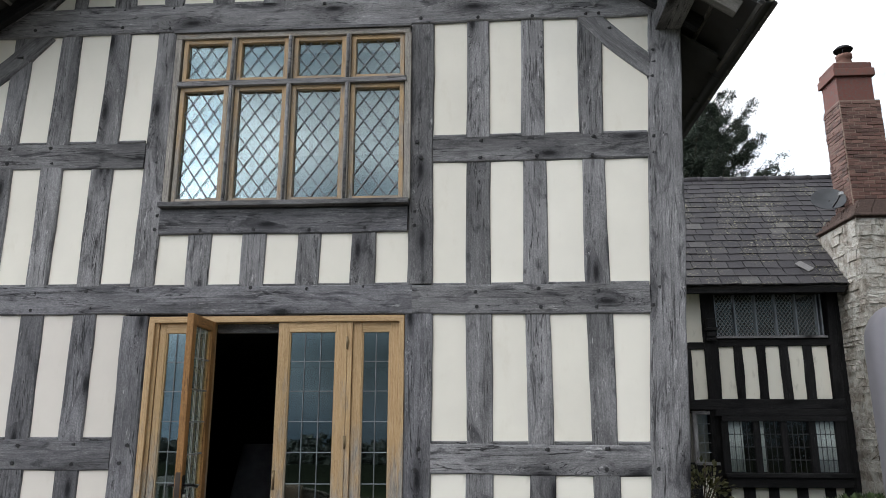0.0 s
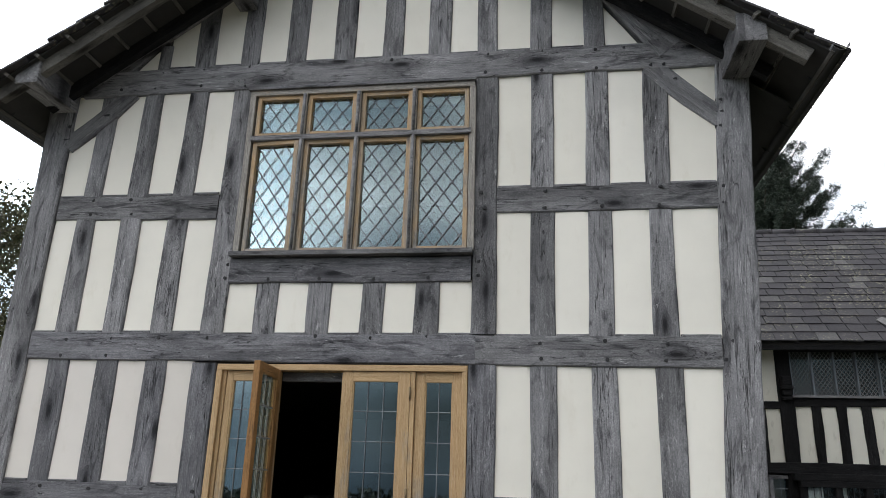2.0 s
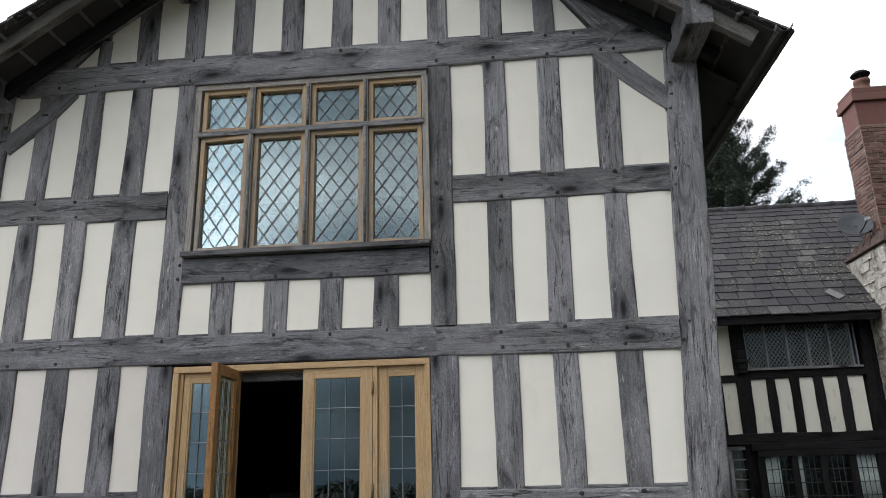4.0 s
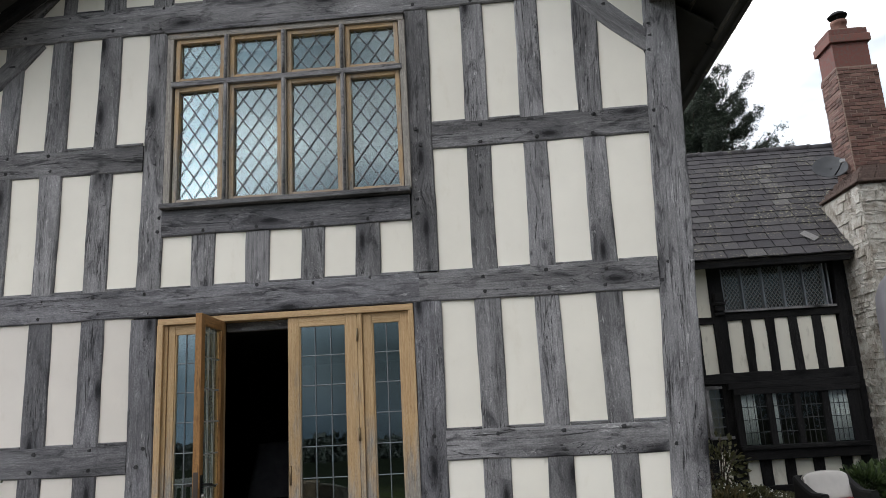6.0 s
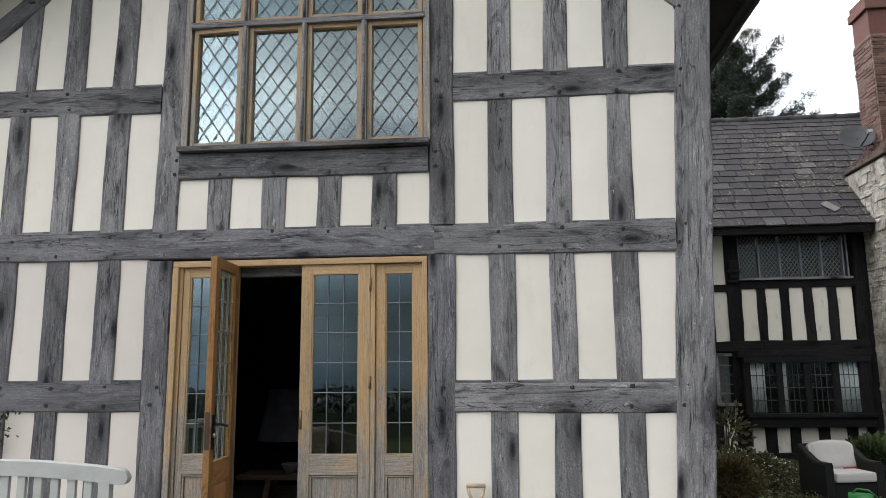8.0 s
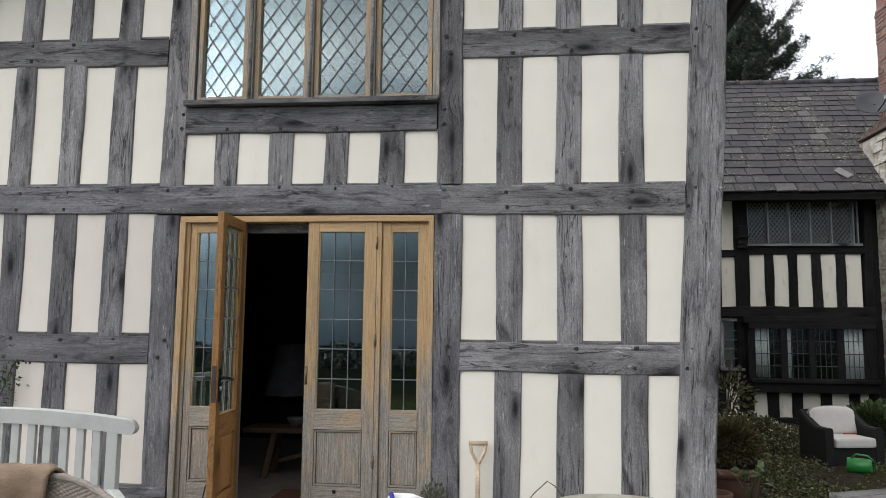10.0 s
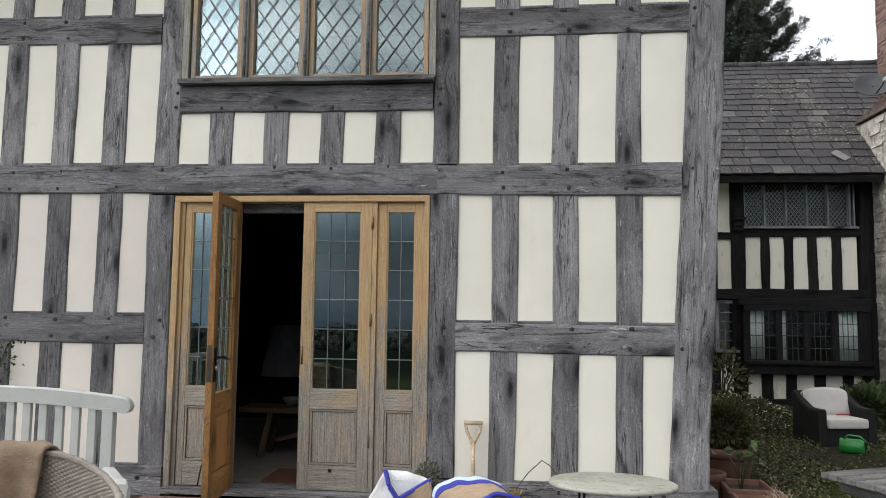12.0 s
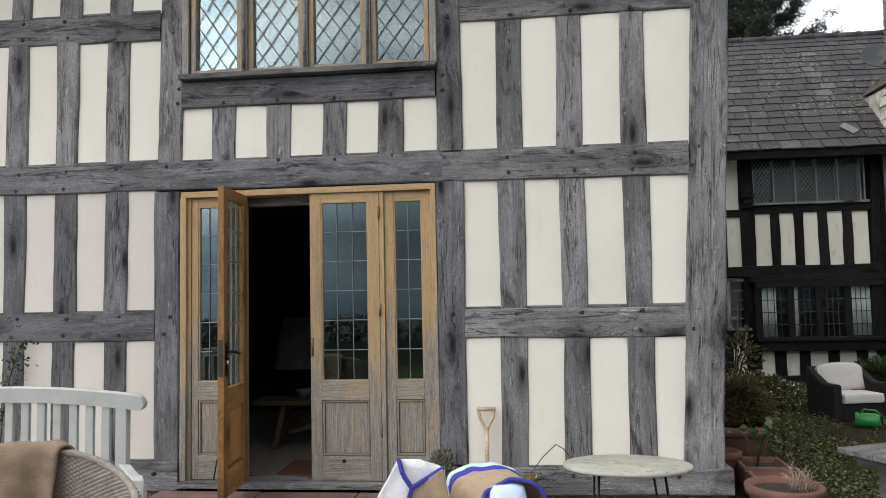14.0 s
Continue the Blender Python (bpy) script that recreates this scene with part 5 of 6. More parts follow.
def build_chimney():
    rng = random.Random(5)
    c = thing("chimney", "tall stack of limewashed rubble with a red brick shaft above", "chimney")
    stack = box("base_core", (5.797, 7.4), (5.197, 7.5), (-0.1, 4.24), STONE, c, "limewashed rubble stone base", 0)
    masonry(stack, STONE, (5.8, 6.9), (5.2, 6.0), (-0.1, 4.26), 0.092, 0.17, ("front", "left"), rng, "stone", 0.022, 0.085)
    # weathered shoulder of brick between stone and shaft
    shoulder = box("shoulder", (5.8, 7.4), (5.2, 6.4), (4.22, 4.27), SHOULDER_TILE, c, "brick-capped sloping shoulder", 0)
    box("weathering", (5.75, 7.4), (5.13, 6.4), (4.265, 4.31), SHOULDER_TILE, shoulder, "", 0.014)
    for k in range(4):
        x0, y0, z0 = 5.82 + 0.085 * k, 5.2 + 0.12 * k, 4.31 + 0.08 * k
        box("course_bed", (x0 + 0.02, 6.98 - 0.05 * k), (y0 + 0.02, 6.35), (z0, z0 + 0.079), SHOULDER_TILE, shoulder, "", 0)
        masonry(shoulder, SHOULDER_TILE, (x0, 6.98 - 0.05 * k), (y0, 6.3), (z0, z0 + 0.08), 0.08, 0.215, ("front", "left"), rng)
    shaft = box("brick_shaft", (6.113, 6.735), (5.693, 6.22), (4.5, 6.3), MORTAR, c, "old narrow-brick shaft", 0)
    masonry(shaft, BRICK_OLD, (6.12, 6.74), (5.7, 6.24), (4.55, 6.28), 0.06, 0.18, ("front", "left"), rng, "brick", 0.016)
    new_top = box("brick_top", (6.132, 6.68), (5.732, 6.22), (6.28, 6.95), BRICK_NEW, c, "rebuilt red brick top", 0)
    box("cap_band", (6.085, 6.725), (5.685, 6.265), (6.72, 6.85), BRICK_NEW, new_top, "", 0.012)
    box("cap_course", (6.112, 6.7), (5.712, 6.24), (6.853, 6.955), BRICK_NEW, new_top, "", 0.012)
    box("flaunching", (6.15, 6.66), (5.74, 6.2), (6.94, 6.98), MORTAR, c, "", 0.015)
    px, py = 6.43, 5.98
    turned("chimney_pot", [(0.0, 0), (0.13, 0), (0.12, 0.06), (0.1, 0.16), (0.125, 0.18), (0.125, 0.24), (0.09, 0.24), (0.085, 0.05), (0, 0.05)], TERRACOTTA, c, "terracotta pot", (px, py, 6.97), 20)
    cowl = turned("cowl", [(0.0, 0.03), (0.14, 0.0), (0.15, 0.02), (0.1, 0.07), (0, 0.085)], IRON, c, "black metal rain cowl", (px, py, 7.29), 20)
    for k in range(3):
        a = k * 2.1
        rod("cowl_leg", [(px + 0.1 * math.cos(a), py + 0.1 * math.sin(a), 7.2), (px + 0.12 * math.cos(a), py + 0.12 * math.sin(a), 7.31)], 0.007, IRON, cowl, "", 5)
    # the shaft stands a little to the west of the middle of its base
    for ob in c.children:
        if ob.name.split(".")[0] in ("brick_shaft", "brick_top", "flaunching", "chimney_pot", "cowl"):
            ob.matrix_basis = Matrix.Translation((-0.07, 0, 0)) @ ob.matrix_basis
    c.matrix_basis = Matrix.Translation((0.13, 0, 0))

    dish = thing("satellite_dish", "dark grey satellite dish on a bracket by the chimney", "satellite dish")
    m = Matrix.Translation((5.9, 5.86, 4.74)) @ (Vector((-0.25, -1.0, 0.62)).to_track_quat("Z", "Y").to_matrix().to_4x4()) @ Matrix.Diagonal((1.0, 0.95, 1, 1))
    turned("reflector", [(0.0, -0.05), (0.1, -0.045), (0.2, -0.02), (0.245, 0.0), (0.25, 0.0), (0.25, -0.008), (0.2, -0.03), (0.1, -0.055), (0, -0.06)], plain("dish_grey", (0.035, 0.038, 0.041), 0.6), dish, "", m=m)
    rod("feed_arm", [(5.91, 5.82, 4.56), (5.93, 5.66, 4.64), (5.95, 5.58, 4.72)], 0.01, IRON, dish)
    box("feed_horn", (5.925, 5.975), (5.53, 5.61), (4.7, 4.75), STEEL, dish)
    rod("mast", [(5.92, 5.9, 4.72), (6.02, 5.95, 4.62), (6.24, 5.95, 4.66)], 0.018, IRON, dish)


build_chimney()


def build_parasol(x, y):
    """A closed garden parasol in its fitted cover, on a weighted foot."""
    z = ground_height(x, y)
    p = thing("closed_parasol", "closed garden parasol in a smooth lilac-grey cover", "parasol")
    cloth = plain("grey_cover_cloth", (0.185, 0.175, 0.19), 0.8, 0, 0.1, 3, 0.15, 0.01)
    n, rows, verts, faces = 40, [(0.0, 2.34), (0.04, 2.335), (0.09, 2.305), (0.14, 2.245), (0.178, 2.15), (0.19, 2.03), (0.19, 1.5), (0.185, 0.9), (0.17, 0.45), (0.15, 0.4)], [], []
    for k, (r, h) in enumerate(rows):
        for q in range(n):
            a = 2 * math.pi * q / n
            rr = r * (1 + (0.03 * math.sin(7 * a + h) + 0.02 * math.sin(3 * a + 2.3 * h)) * min(k / 5, 1))
            verts.append((x + rr * math.cos(a), y + rr * math.sin(a), z + h))
    for k in range(len(rows) - 1):
        for q in range(n):
            a, b = k * n + q, k * n + (q + 1) % n
            faces.append((a, b, b + n, a + n))
    raw("cover", verts, faces, cloth, p, "", None, True)
    rod("pole", [(x, y, z + 0.02), (x, y, z + 2.3)], 0.024, STEEL, p, "", 12)
    turned("foot", [(0, 0), (0.26, 0), (0.26, 0.05), (0.1, 0.09), (0.035, 0.12), (0.035, 0.3), (0, 0.3)], IRON, p, "", (x, y, z - 0.01), 32)


build_parasol(3.67, 0.5)


# ---- garden furniture ----
def build_bench():
    b = thing("garden_bench", "white-painted slatted garden bench with a bowed top rail", "bench", "", "", Matrix.Translation((-2.1, -1.5, GROUND_Z)))
    W, hx, g = PAINT_WHITE, 0.74, GROUND_Z
    X, Y = -2.1, -1.5
    # bowed top rail with rounded ends
    n, verts, faces = 52, [], []
    for k in range(n + 1):
        s = math.sin((-0.5 + k / n) * math.pi)
        x, top = X + s * hx, 1.025 - 0.05 * s * s
        h = 0.08 * math.sqrt(max(0.03, 1 - max(0, (abs(s) - 0.945) / 0.055) ** 2))
        mid = top - 0.04
        for dy, dz in ((-0.022, -h / 2), (-0.022, h / 2 - 0.006), (-0.016, h / 2), (0.016, h / 2), (0.022, h / 2 - 0.006), (0.022, -h / 2)):
            verts.append((x, Y + dy, g + mid + dz))
    for k in range(n):
        for s in range(6):
            i, j = k * 6 + s, k * 6 + (s + 1) % 6
            faces.append((i, j, j + 6, i + 6))
    faces += [tuple(range(6)), tuple(range(n * 6, n * 6 + 6))]
    raw("top_rail", verts, faces, W, b, "bowed top rail with scuffed paint")
    for s in (-1, 1):
        x = X + s * 0.62
        box("back_post", (x - 0.03, x + 0.03), (Y - 0.024, Y + 0.02), (g, g + 0.925), W, b)
        box("front_leg", (x + s * 0.22 - 0.03, x + s * 0.22 + 0.03), (Y - 0.28, Y - 0.22), (g, g + 0.585), W, b)
        # arm sweeps outwards and rolls over at the front
        pts = [(x + s * 0.0, Y - 0.0, 0.605), (x + s * 0.05, Y - 0.06, 0.615), (x + s * 0.11, Y - 0.12, 0.6), (x + s * 0.17, Y - 0.2, 0.602), (x + s * 0.22, Y - 0.26, 0.61), (x + s * 0.245, Y - 0.3, 0.595), (x + s * 0.245, Y - 0.31, 0.55)]
        verts, faces = [], []
        for px, py, pz in pts:
            for dx, dz in ((-0.033, -0.022), (-0.033, 0.014), (-0.024, 0.022), (0.024, 0.022), (0.033, 0.014), (0.033, -0.022)):
                verts.append((px + dx, py, g + pz + dz))
        for k in range(len(pts) - 1):
            for q in range(6):
                i, j = k * 6 + q, k * 6 + (q + 1) % 6
                faces.append((i, j, j + 6, i + 6))
        faces += [tuple(range(6)), tuple(range(36, 42))]
        raw("arm", verts, faces, W, b, "", None, False)
    for k in range(13):
        x = X - 0.545 + k * 0.0895
        box("slat", (x - 0.022, x + 0.022), (Y - 0.012, Y + 0.012), (g + 0.46, g + 0.97 - 0.05 * ((x - X) / hx) ** 2), W, b)
    box("back_rail", (X - 0.6, X + 0.6), (Y - 0.02, Y + 0.02), (g + 0.4, g + 0.47), W, b)
    for k in range(6):
        y = Y - 0.06 - k * 0.075
        box("seat_slat", (X - 0.75, X + 0.75), (y - 0.03, y + 0.03), (g + 0.4, g + 0.425), W, b)
    box("front_rail", (X - 0.76, X + 0.76), (Y - 0.47, Y - 0.43), (g + 0.32, g + 0.4), W, b)


build_bench()


def weave_shell(name, fn, cols, rows, mat, parent, amp=0.004, label=""):
    """A woven surface: fn(s, t) gives place and normal; strands pass over and under the stakes."""
    nu, nv = cols * 4, rows * 2
    verts, faces = [], []
    for j in range(nv + 1):
        for i in range(nu + 1):
            p, n = fn(i / nu, j / nv)
            d = amp * math.sin(math.pi * i / 4 + math.pi * (j // 2)) * (1 if j % 2 else 0.25) - (0.002 if j % 2 == 0 else 0)
            verts.append(Vector(p) + Vector(n) * d)
    for j in range(nv):
        for i in range(nu):
            k = j * (nu + 1) + i
            faces.append((k, k + 1, k + nu + 2, k + nu + 1))
    ob = raw(name, verts, faces, mat, parent, label, None, True)
    return ob


def build_wicker_chair(m):
    """A round-backed wicker tub chair that faces -y, its origin on the ground."""
    c = thing("wicker_chair", "grey woven wicker tub chair with rounded back", "chair", "wicker patio chairs")
    R, D = 0.34, 0.3

    def height(a):
        return 0.84 - 0.21 * max(0, (abs(a) - 0.25) / 1.35) ** 1.3 if abs(a) > 0.25 else 0.84

    def shell(side):
        def fn(s, t):
            a = (s - 0.5) * 3.3
            r = R + side * 0.014
            lean = 1 + 0.1 * t
            x, y = r * math.sin(a) * lean, D * math.cos(a) * lean
            return (x, y, 0.1 + (height(a) - 0.1) * t), (side * math.sin(a), side * math.cos(a), 0)
        return fn

    weave_shell("back_outer", shell(1), 120, 84, WICKER, c, 0.0046)
    weave_shell("back_inner", shell(-1), 120, 84, WICKER, c, 0.0046)
    for k in range(2):
        pts = []
        for s in range(33):
            a = (s / 32 - 0.5) * 3.3
            pts.append((R * 1.1 * math.sin(a), D * 1.1 * math.cos(a), height(a) + 0.002 + 0.005 * math.sin(s * 1.9 + k * 3.1)))
        rod("rim_braid", pts, 0.0105, WICKER, c, "", 7)
    turned("seat", [(0, 0.4), (0.3, 0.4), (0.33, 0.37), (0.33, 0.33), (0, 0.33)], WICKER, c, "", (0, 0, 0), 24)
    for x, y in ((-0.24, -0.16), (0.24, -0.16), (-0.22, 0.18), (0.22, 0.18)):
        rod("leg", [(x, y, 0.0), (x * 0.95, y * 0.95, 0.34)], 0.022, WICKER, c)
    c.matrix_basis = m
    return c


def draped(name, label, category, m, mats, width, a0, a1, radius, drop_out, drop_in, seed, trims=()):
    """Cloth hung over a chair's round back: mats[0] outside; trims are (u, half width, material) bands across it."""
    rng = random.Random(seed)
    o = Vector((rng.uniform(0, 9), rng.uniform(0, 9), 0))
    nu, nv = 36, 40

    def place(u, v):
        a = a0 + (a1 - a0) * u
        # v runs up the outside, over the rim and down the inside
        if v < 0.45:
            q = v / 0.45
            r, h = radius + 0.035 + 0.03 * (1 - q), -drop_out * (1 - q)
        elif v < 0.6:
            q = (v - 0.45) / 0.15 * math.pi
            r, h = radius + 0.035 * math.cos(q), 0.035 * math.sin(q)
        else:
            q = (v - 0.6) / 0.4
            r, h = radius - 0.035 - 0.05 * q, -drop_in * q
        w = noise.noise(o + Vector((u * 5, v * 3, 0))) * 0.036 + noise.noise(o + Vector((u * 13, v * 5, 4))) * 0.014
        return Vector(((r + w) * math.sin(a) * width, (r + w) * math.cos(a), h + w * 0.7))

    t = thing(name, label, category)
    verts, faces = [place(i / nu, j / nv) for j in range(nv + 1) for i in range(nu + 1)], []
    for j in range(nv):
        for i in range(nu):
            k = j * (nu + 1) + i
            faces.append((k, k + 1, k + nu + 2, k + nu + 1))
    ob = raw("cloth", verts, faces, mats[0], t, "", None, True)
    ob.modifiers.new("thick", "SOLIDIFY").thickness = 0.012
    for nm, path, half, mat in trims:
        vv, ff = [], []
        steps = 60
        for k in range(steps + 1):
            u, v = path(k / steps)
            u2, v2 = path(min(1, k / steps + 0.01))
            p = place(u, v)
            d = place(u2, v2) - p if k < steps else p - place(*path(1 - 0.01))
            e = 0.01
            n = (place(min(1, u + e), v) - place(max(0, u - e), v)).cross(place(u, min(1, v + e)) - place(u, max(0, v - e))).normalized()
            s = d.cross(n).normalized() * half
            lift = n * 0.012
            for sgn in (1, -1):
                vv += [p + s + lift * sgn, p - s + lift * sgn]
        for k in range(steps):
            q = k * 4
            ff += [(q, q + 4, q + 5, q + 1), (q + 3, q + 7, q + 6, q + 2), (q, q + 2, q + 6, q + 4), (q + 1, q + 5, q + 7, q + 3)]
        raw(nm, vv, ff, mat, t, "", None, True)
    t.matrix_basis = m
    return t


LEFT_CHAIR = pose(-1.38, -2.62, GROUND_Z - 0.01, 0, 0, 6) @ Matrix.Diagonal((1.46, 1.05, 1.02, 1))
chair_a = build_wicker_chair(LEFT_CHAIR)
CHAIR_B, CHAIR_C = pose(0.14, -2.42, GROUND_Z, 0, 0, -14), pose(0.6, -2.5, GROUND_Z, 0, 0, 10)
for spot in (CHAIR_B, CHAIR_C):
    low_chair = copy_thing(chair_a, spot)
    low_chair.scale = (0.8, 0.7, 0.78)
    tagged(low_chair, "low grey wicker chair half hidden under draped cloths")
draped("fleece_blanket", "brown fleece blanket thrown over the wicker chair back", "blanket", LEFT_CHAIR @ pose(0, 0, 0.83), (FABRIC_BROWN,), 1.13, -0.95, 0.24, 0.335, 0.5, 0.5, 3,
       (("binding", lambda s: (0.985, 0.93 + 0.07 * s), 0.02, FABRIC_BLUE),))


def arch_cloth(name, label, category, back, front, mats, trims, seed):
    """Cloth stretched over two hoops: each hoop is (x, y, foot height, half width, rise)."""
    t = thing(name, label, category)
    rng = random.Random(seed)
    o = Vector((rng.uniform(0, 9), rng.uniform(0, 9), 0))

    def place(u, v):
        x, y, z, w, h = (a + (b - a) * v for a, b in zip(back, front))
        a = math.pi * (1 - u)
        q = noise.noise(o + Vector((u * 4, v * 3, 0))) * 0.018 + noise.noise(o + Vector((u * 12, v * 6, 3))) * 0.008
        sag = -0.02 * math.sin(v * math.pi)
        foot = -0.16 * max(0, abs(u - 0.5) * 2 - 0.9) / 0.1
        return Vector((x + (w + q) * math.cos(a) * (1 - 0.08 * foot), y, z + (h + q + sag) * math.sin(a) ** 0.8 + foot))

    def sheet(nm, u0, u1, v0, v1, mat, lift):
        nu, nv = 40, 24
        verts, faces = [], []
        for j in range(nv + 1):
            for i in range(nu + 1):
                u, v = u0 + (u1 - u0) * i / nu, v0 + (v1 - v0) * j / nv
                p = place(u, v)
                verts.append(p)
        for j in range(nv):
            for i in range(nu):
                k = j * (nu + 1) + i
                faces.append((k, k + 1, k + nu + 2, k + nu + 1))
        ob = raw(nm, verts, faces, mat, t, "", None, True)
        md = ob.modifiers.new("thick", "SOLIDIFY")
        md.thickness, md.offset = 0.008 + 2 * abs(lift), 0.0
        return ob

    sheet("cloth", 0, 1, 0, 1, mats, 0.0)
    for nm, u0, u1, v0, v1, mat in trims:
        sheet(nm, u0, u1, v0, v1, mat, 0.003)
    return t


arch_cloth("tan_throw", "tan canvas throw with pale band and blue binding on a chair", "throw", (0.41, -2.1, 0.46, 0.17, 0.19), (0.545, -2.52, 0.55, 0.115, 0.135), FABRIC_TAN,
           (("pale_band", 0, 1, 0.0, 0.09, FABRIC_SKY), ("blue_edge", 0, 1, 0.09, 0.17, FABRIC_BLUE), ("blue_edge", 0, 1, 0.95, 1.008, FABRIC_BLUE)), 5)
towel = arch_cloth("white_towel", "white cloth with blue edging and tan lining on a chair", "towel", (0.19, -2.22, 0.5, 0.085, 0.17), (0.19, -2.41, 0.48, 0.085, 0.22), FABRIC_WHITE, (), 8)
# the front falls in two folds edged with blue, the lining showing between
fold = [(-0.02, 0.5), (0.112, 0.735), (0.2, 0.735), (0.284, 0.706), (0.313, 0.5)]
bm = bmesh.new()
vs = [bm.verts.new((x, y, z)) for y in (-2.43, -2.415) for x, z in fold]
bm.faces.new(vs[:5])
bm.faces.new(vs[5:][::-1])
for k in range(5):
    bm.faces.new((vs[k], vs[(k + 1) % 5], vs[5 + (k + 1) % 5], vs[5 + k]))
bmesh.ops.triangulate(bm, faces=bm.faces[:])
bmesh.ops.subdivide_edges(bm, edges=bm.edges[:], cuts=7, use_grid_fill=True)
for vert in bm.verts:
    q = vert.co
    q.y += 0.012 * noise.noise(Vector((q.x * 22, q.z * 9, 1))) + 0.18 * (0.735 - q.z) * -0.25
    q.x += 0.006 * noise.noise(Vector((q.z * 14, q.x * 9, 4)))
part("front_fold", bm, FABRIC_WHITE, towel, "", None, True)
bm = bmesh.new()
vs = [bm.verts.new((x, y, z)) for y in (-2.462, -2.436) for x, z in ((0.17, 0.644), (0.284, 0.71), (0.318, 0.5), (0.13, 0.5), (0.151, 0.596))]
bm.faces.new(vs[:5])
bm.faces.new(vs[5:][::-1])
for k in range(5):
    bm.faces.new((vs[k], vs[(k + 1) % 5], vs[5 + (k + 1) % 5], vs[5 + k]))
part("lining", bm, FABRIC_TAN, towel, "tan canvas lining")
for a, b in (((0.12, 0.739), (0.138, 0.69)), ((0.138, 0.69), (0.17, 0.644)), ((0.286, 0.712), (0.17, 0.644)), ((0.17, 0.644), (0.14, 0.55))):
    bar("blue_edge", (a[0], -2.46 + 0.025 * (a[1] > 0.7), a[1]), (b[0], -2.46 + 0.025 * (b[1] > 0.7), b[1]), 0.012, 0.03, FABRIC_BLUE, towel, "", (0, 1, 0))


def pillow(name, label, category, m, mat, w, d, h, group=""):
    """A stuffed cushion with a piped seam."""
    n, verts, faces = 16, [], []
    for side in (1, -1):
        for j in range(n + 1):
            for i in range(n + 1):
                u, v = 2 * i / n - 1, 2 * j / n - 1
                e = (1 - abs(u) ** 3.2) * (1 - abs(v) ** 3.2)
                pull = 1 - 0.05 * (1 - abs(u * v))
                verts.append((u * w / 2 * pull * math.sqrt(1 - 0.3 * v * v), v * d / 2 * pull * math.sqrt(1 - 0.3 * u * u), side * h / 2 * max(e, 0) ** 0.5))
    for s in range(2):
        for j in range(n):
            for i in range(n):
                k = s * (n + 1) ** 2 + j * (n + 1) + i
                f = (k, k + 1, k + n + 2, k + n + 1)
                faces.append(f if s == 0 else f[::-1])
    t = thing(name, label, category, group)
    raw("cover", verts, faces, mat, t, "", None, True)
    t.matrix_basis = m
    return t


pillow("pale_cushion", "pale blue cotton cushion in the draped chair", "cushion", pose(0.52, -2.535, 0.575, 74, 0, 8), FABRIC_SKY, 0.14, 0.22, 0.1)


def build_round_table():
    x, y, z = 1.0, -1.97, 0.622
    t = thing("round_table", "round metal bistro table with flaking pale paint", "table")
    turned("tabletop", [(0, 0), (0.255, 0.002), (0.262, -0.002), (0.264, -0.012), (0.258, -0.015), (0.25, -0.006), (0, -0.008)], TABLE_PAINT, t, "", m=Matrix.Translation((x, y, z)) @ pose(0, 0, 0, -4.2), sides=48)
    for k, (a, b) in enumerate(((-0.9, 0.2), (0.9, -0.2), (2.2, 0.2), (4.0, -0.2))):
        top = Vector((x + 0.2 * math.cos(a), y + 0.2 * math.sin(a), z - 0.012))
        low = Vector((x + 0.24 * math.cos(a + b), y + 0.24 * math.sin(a + b), GROUND_Z))
        rod("leg", [top, (top + low) / 2 + Vector((0.015, 0, 0)), low], 0.0055, IRON, t)
    rod("brace_ring", [(x + 0.2 * math.cos(k * 0.35), y + 0.2 * math.sin(k * 0.35), z - 0.3) for k in range(19)], 0.006, IRON, t, "", 6)


build_round_table()


def build_spade():
    s = thing("spade", "garden spade with pale ash D-handle leaning on the wall", "spade")
    x, y = 0.325, -0.06
    A = ASH_HANDLE
    rod("shaft", [(x, -0.12, -0.1), (x, -0.085, 0.2), (x, y, 0.42)], 0.0165, A, s)
    for k in (-1, 1):
        rod("fork_arm", [(x, y, 0.405), (x + k * 0.014, y, 0.44), (x + k * 0.045, y + 0.006, 0.5), (x + k * 0.053, y + 0.008, 0.545)], 0.011, A, s)
    rod("grip", [(x - 0.064, y + 0.01, 0.556), (x + 0.064, y + 0.01, 0.556)], 0.0155, A, s)
    box("blade", (x - 0.08, x + 0.08), (-0.135, -0.125), (-0.3, -0.05), STEEL, s)


build_spade()


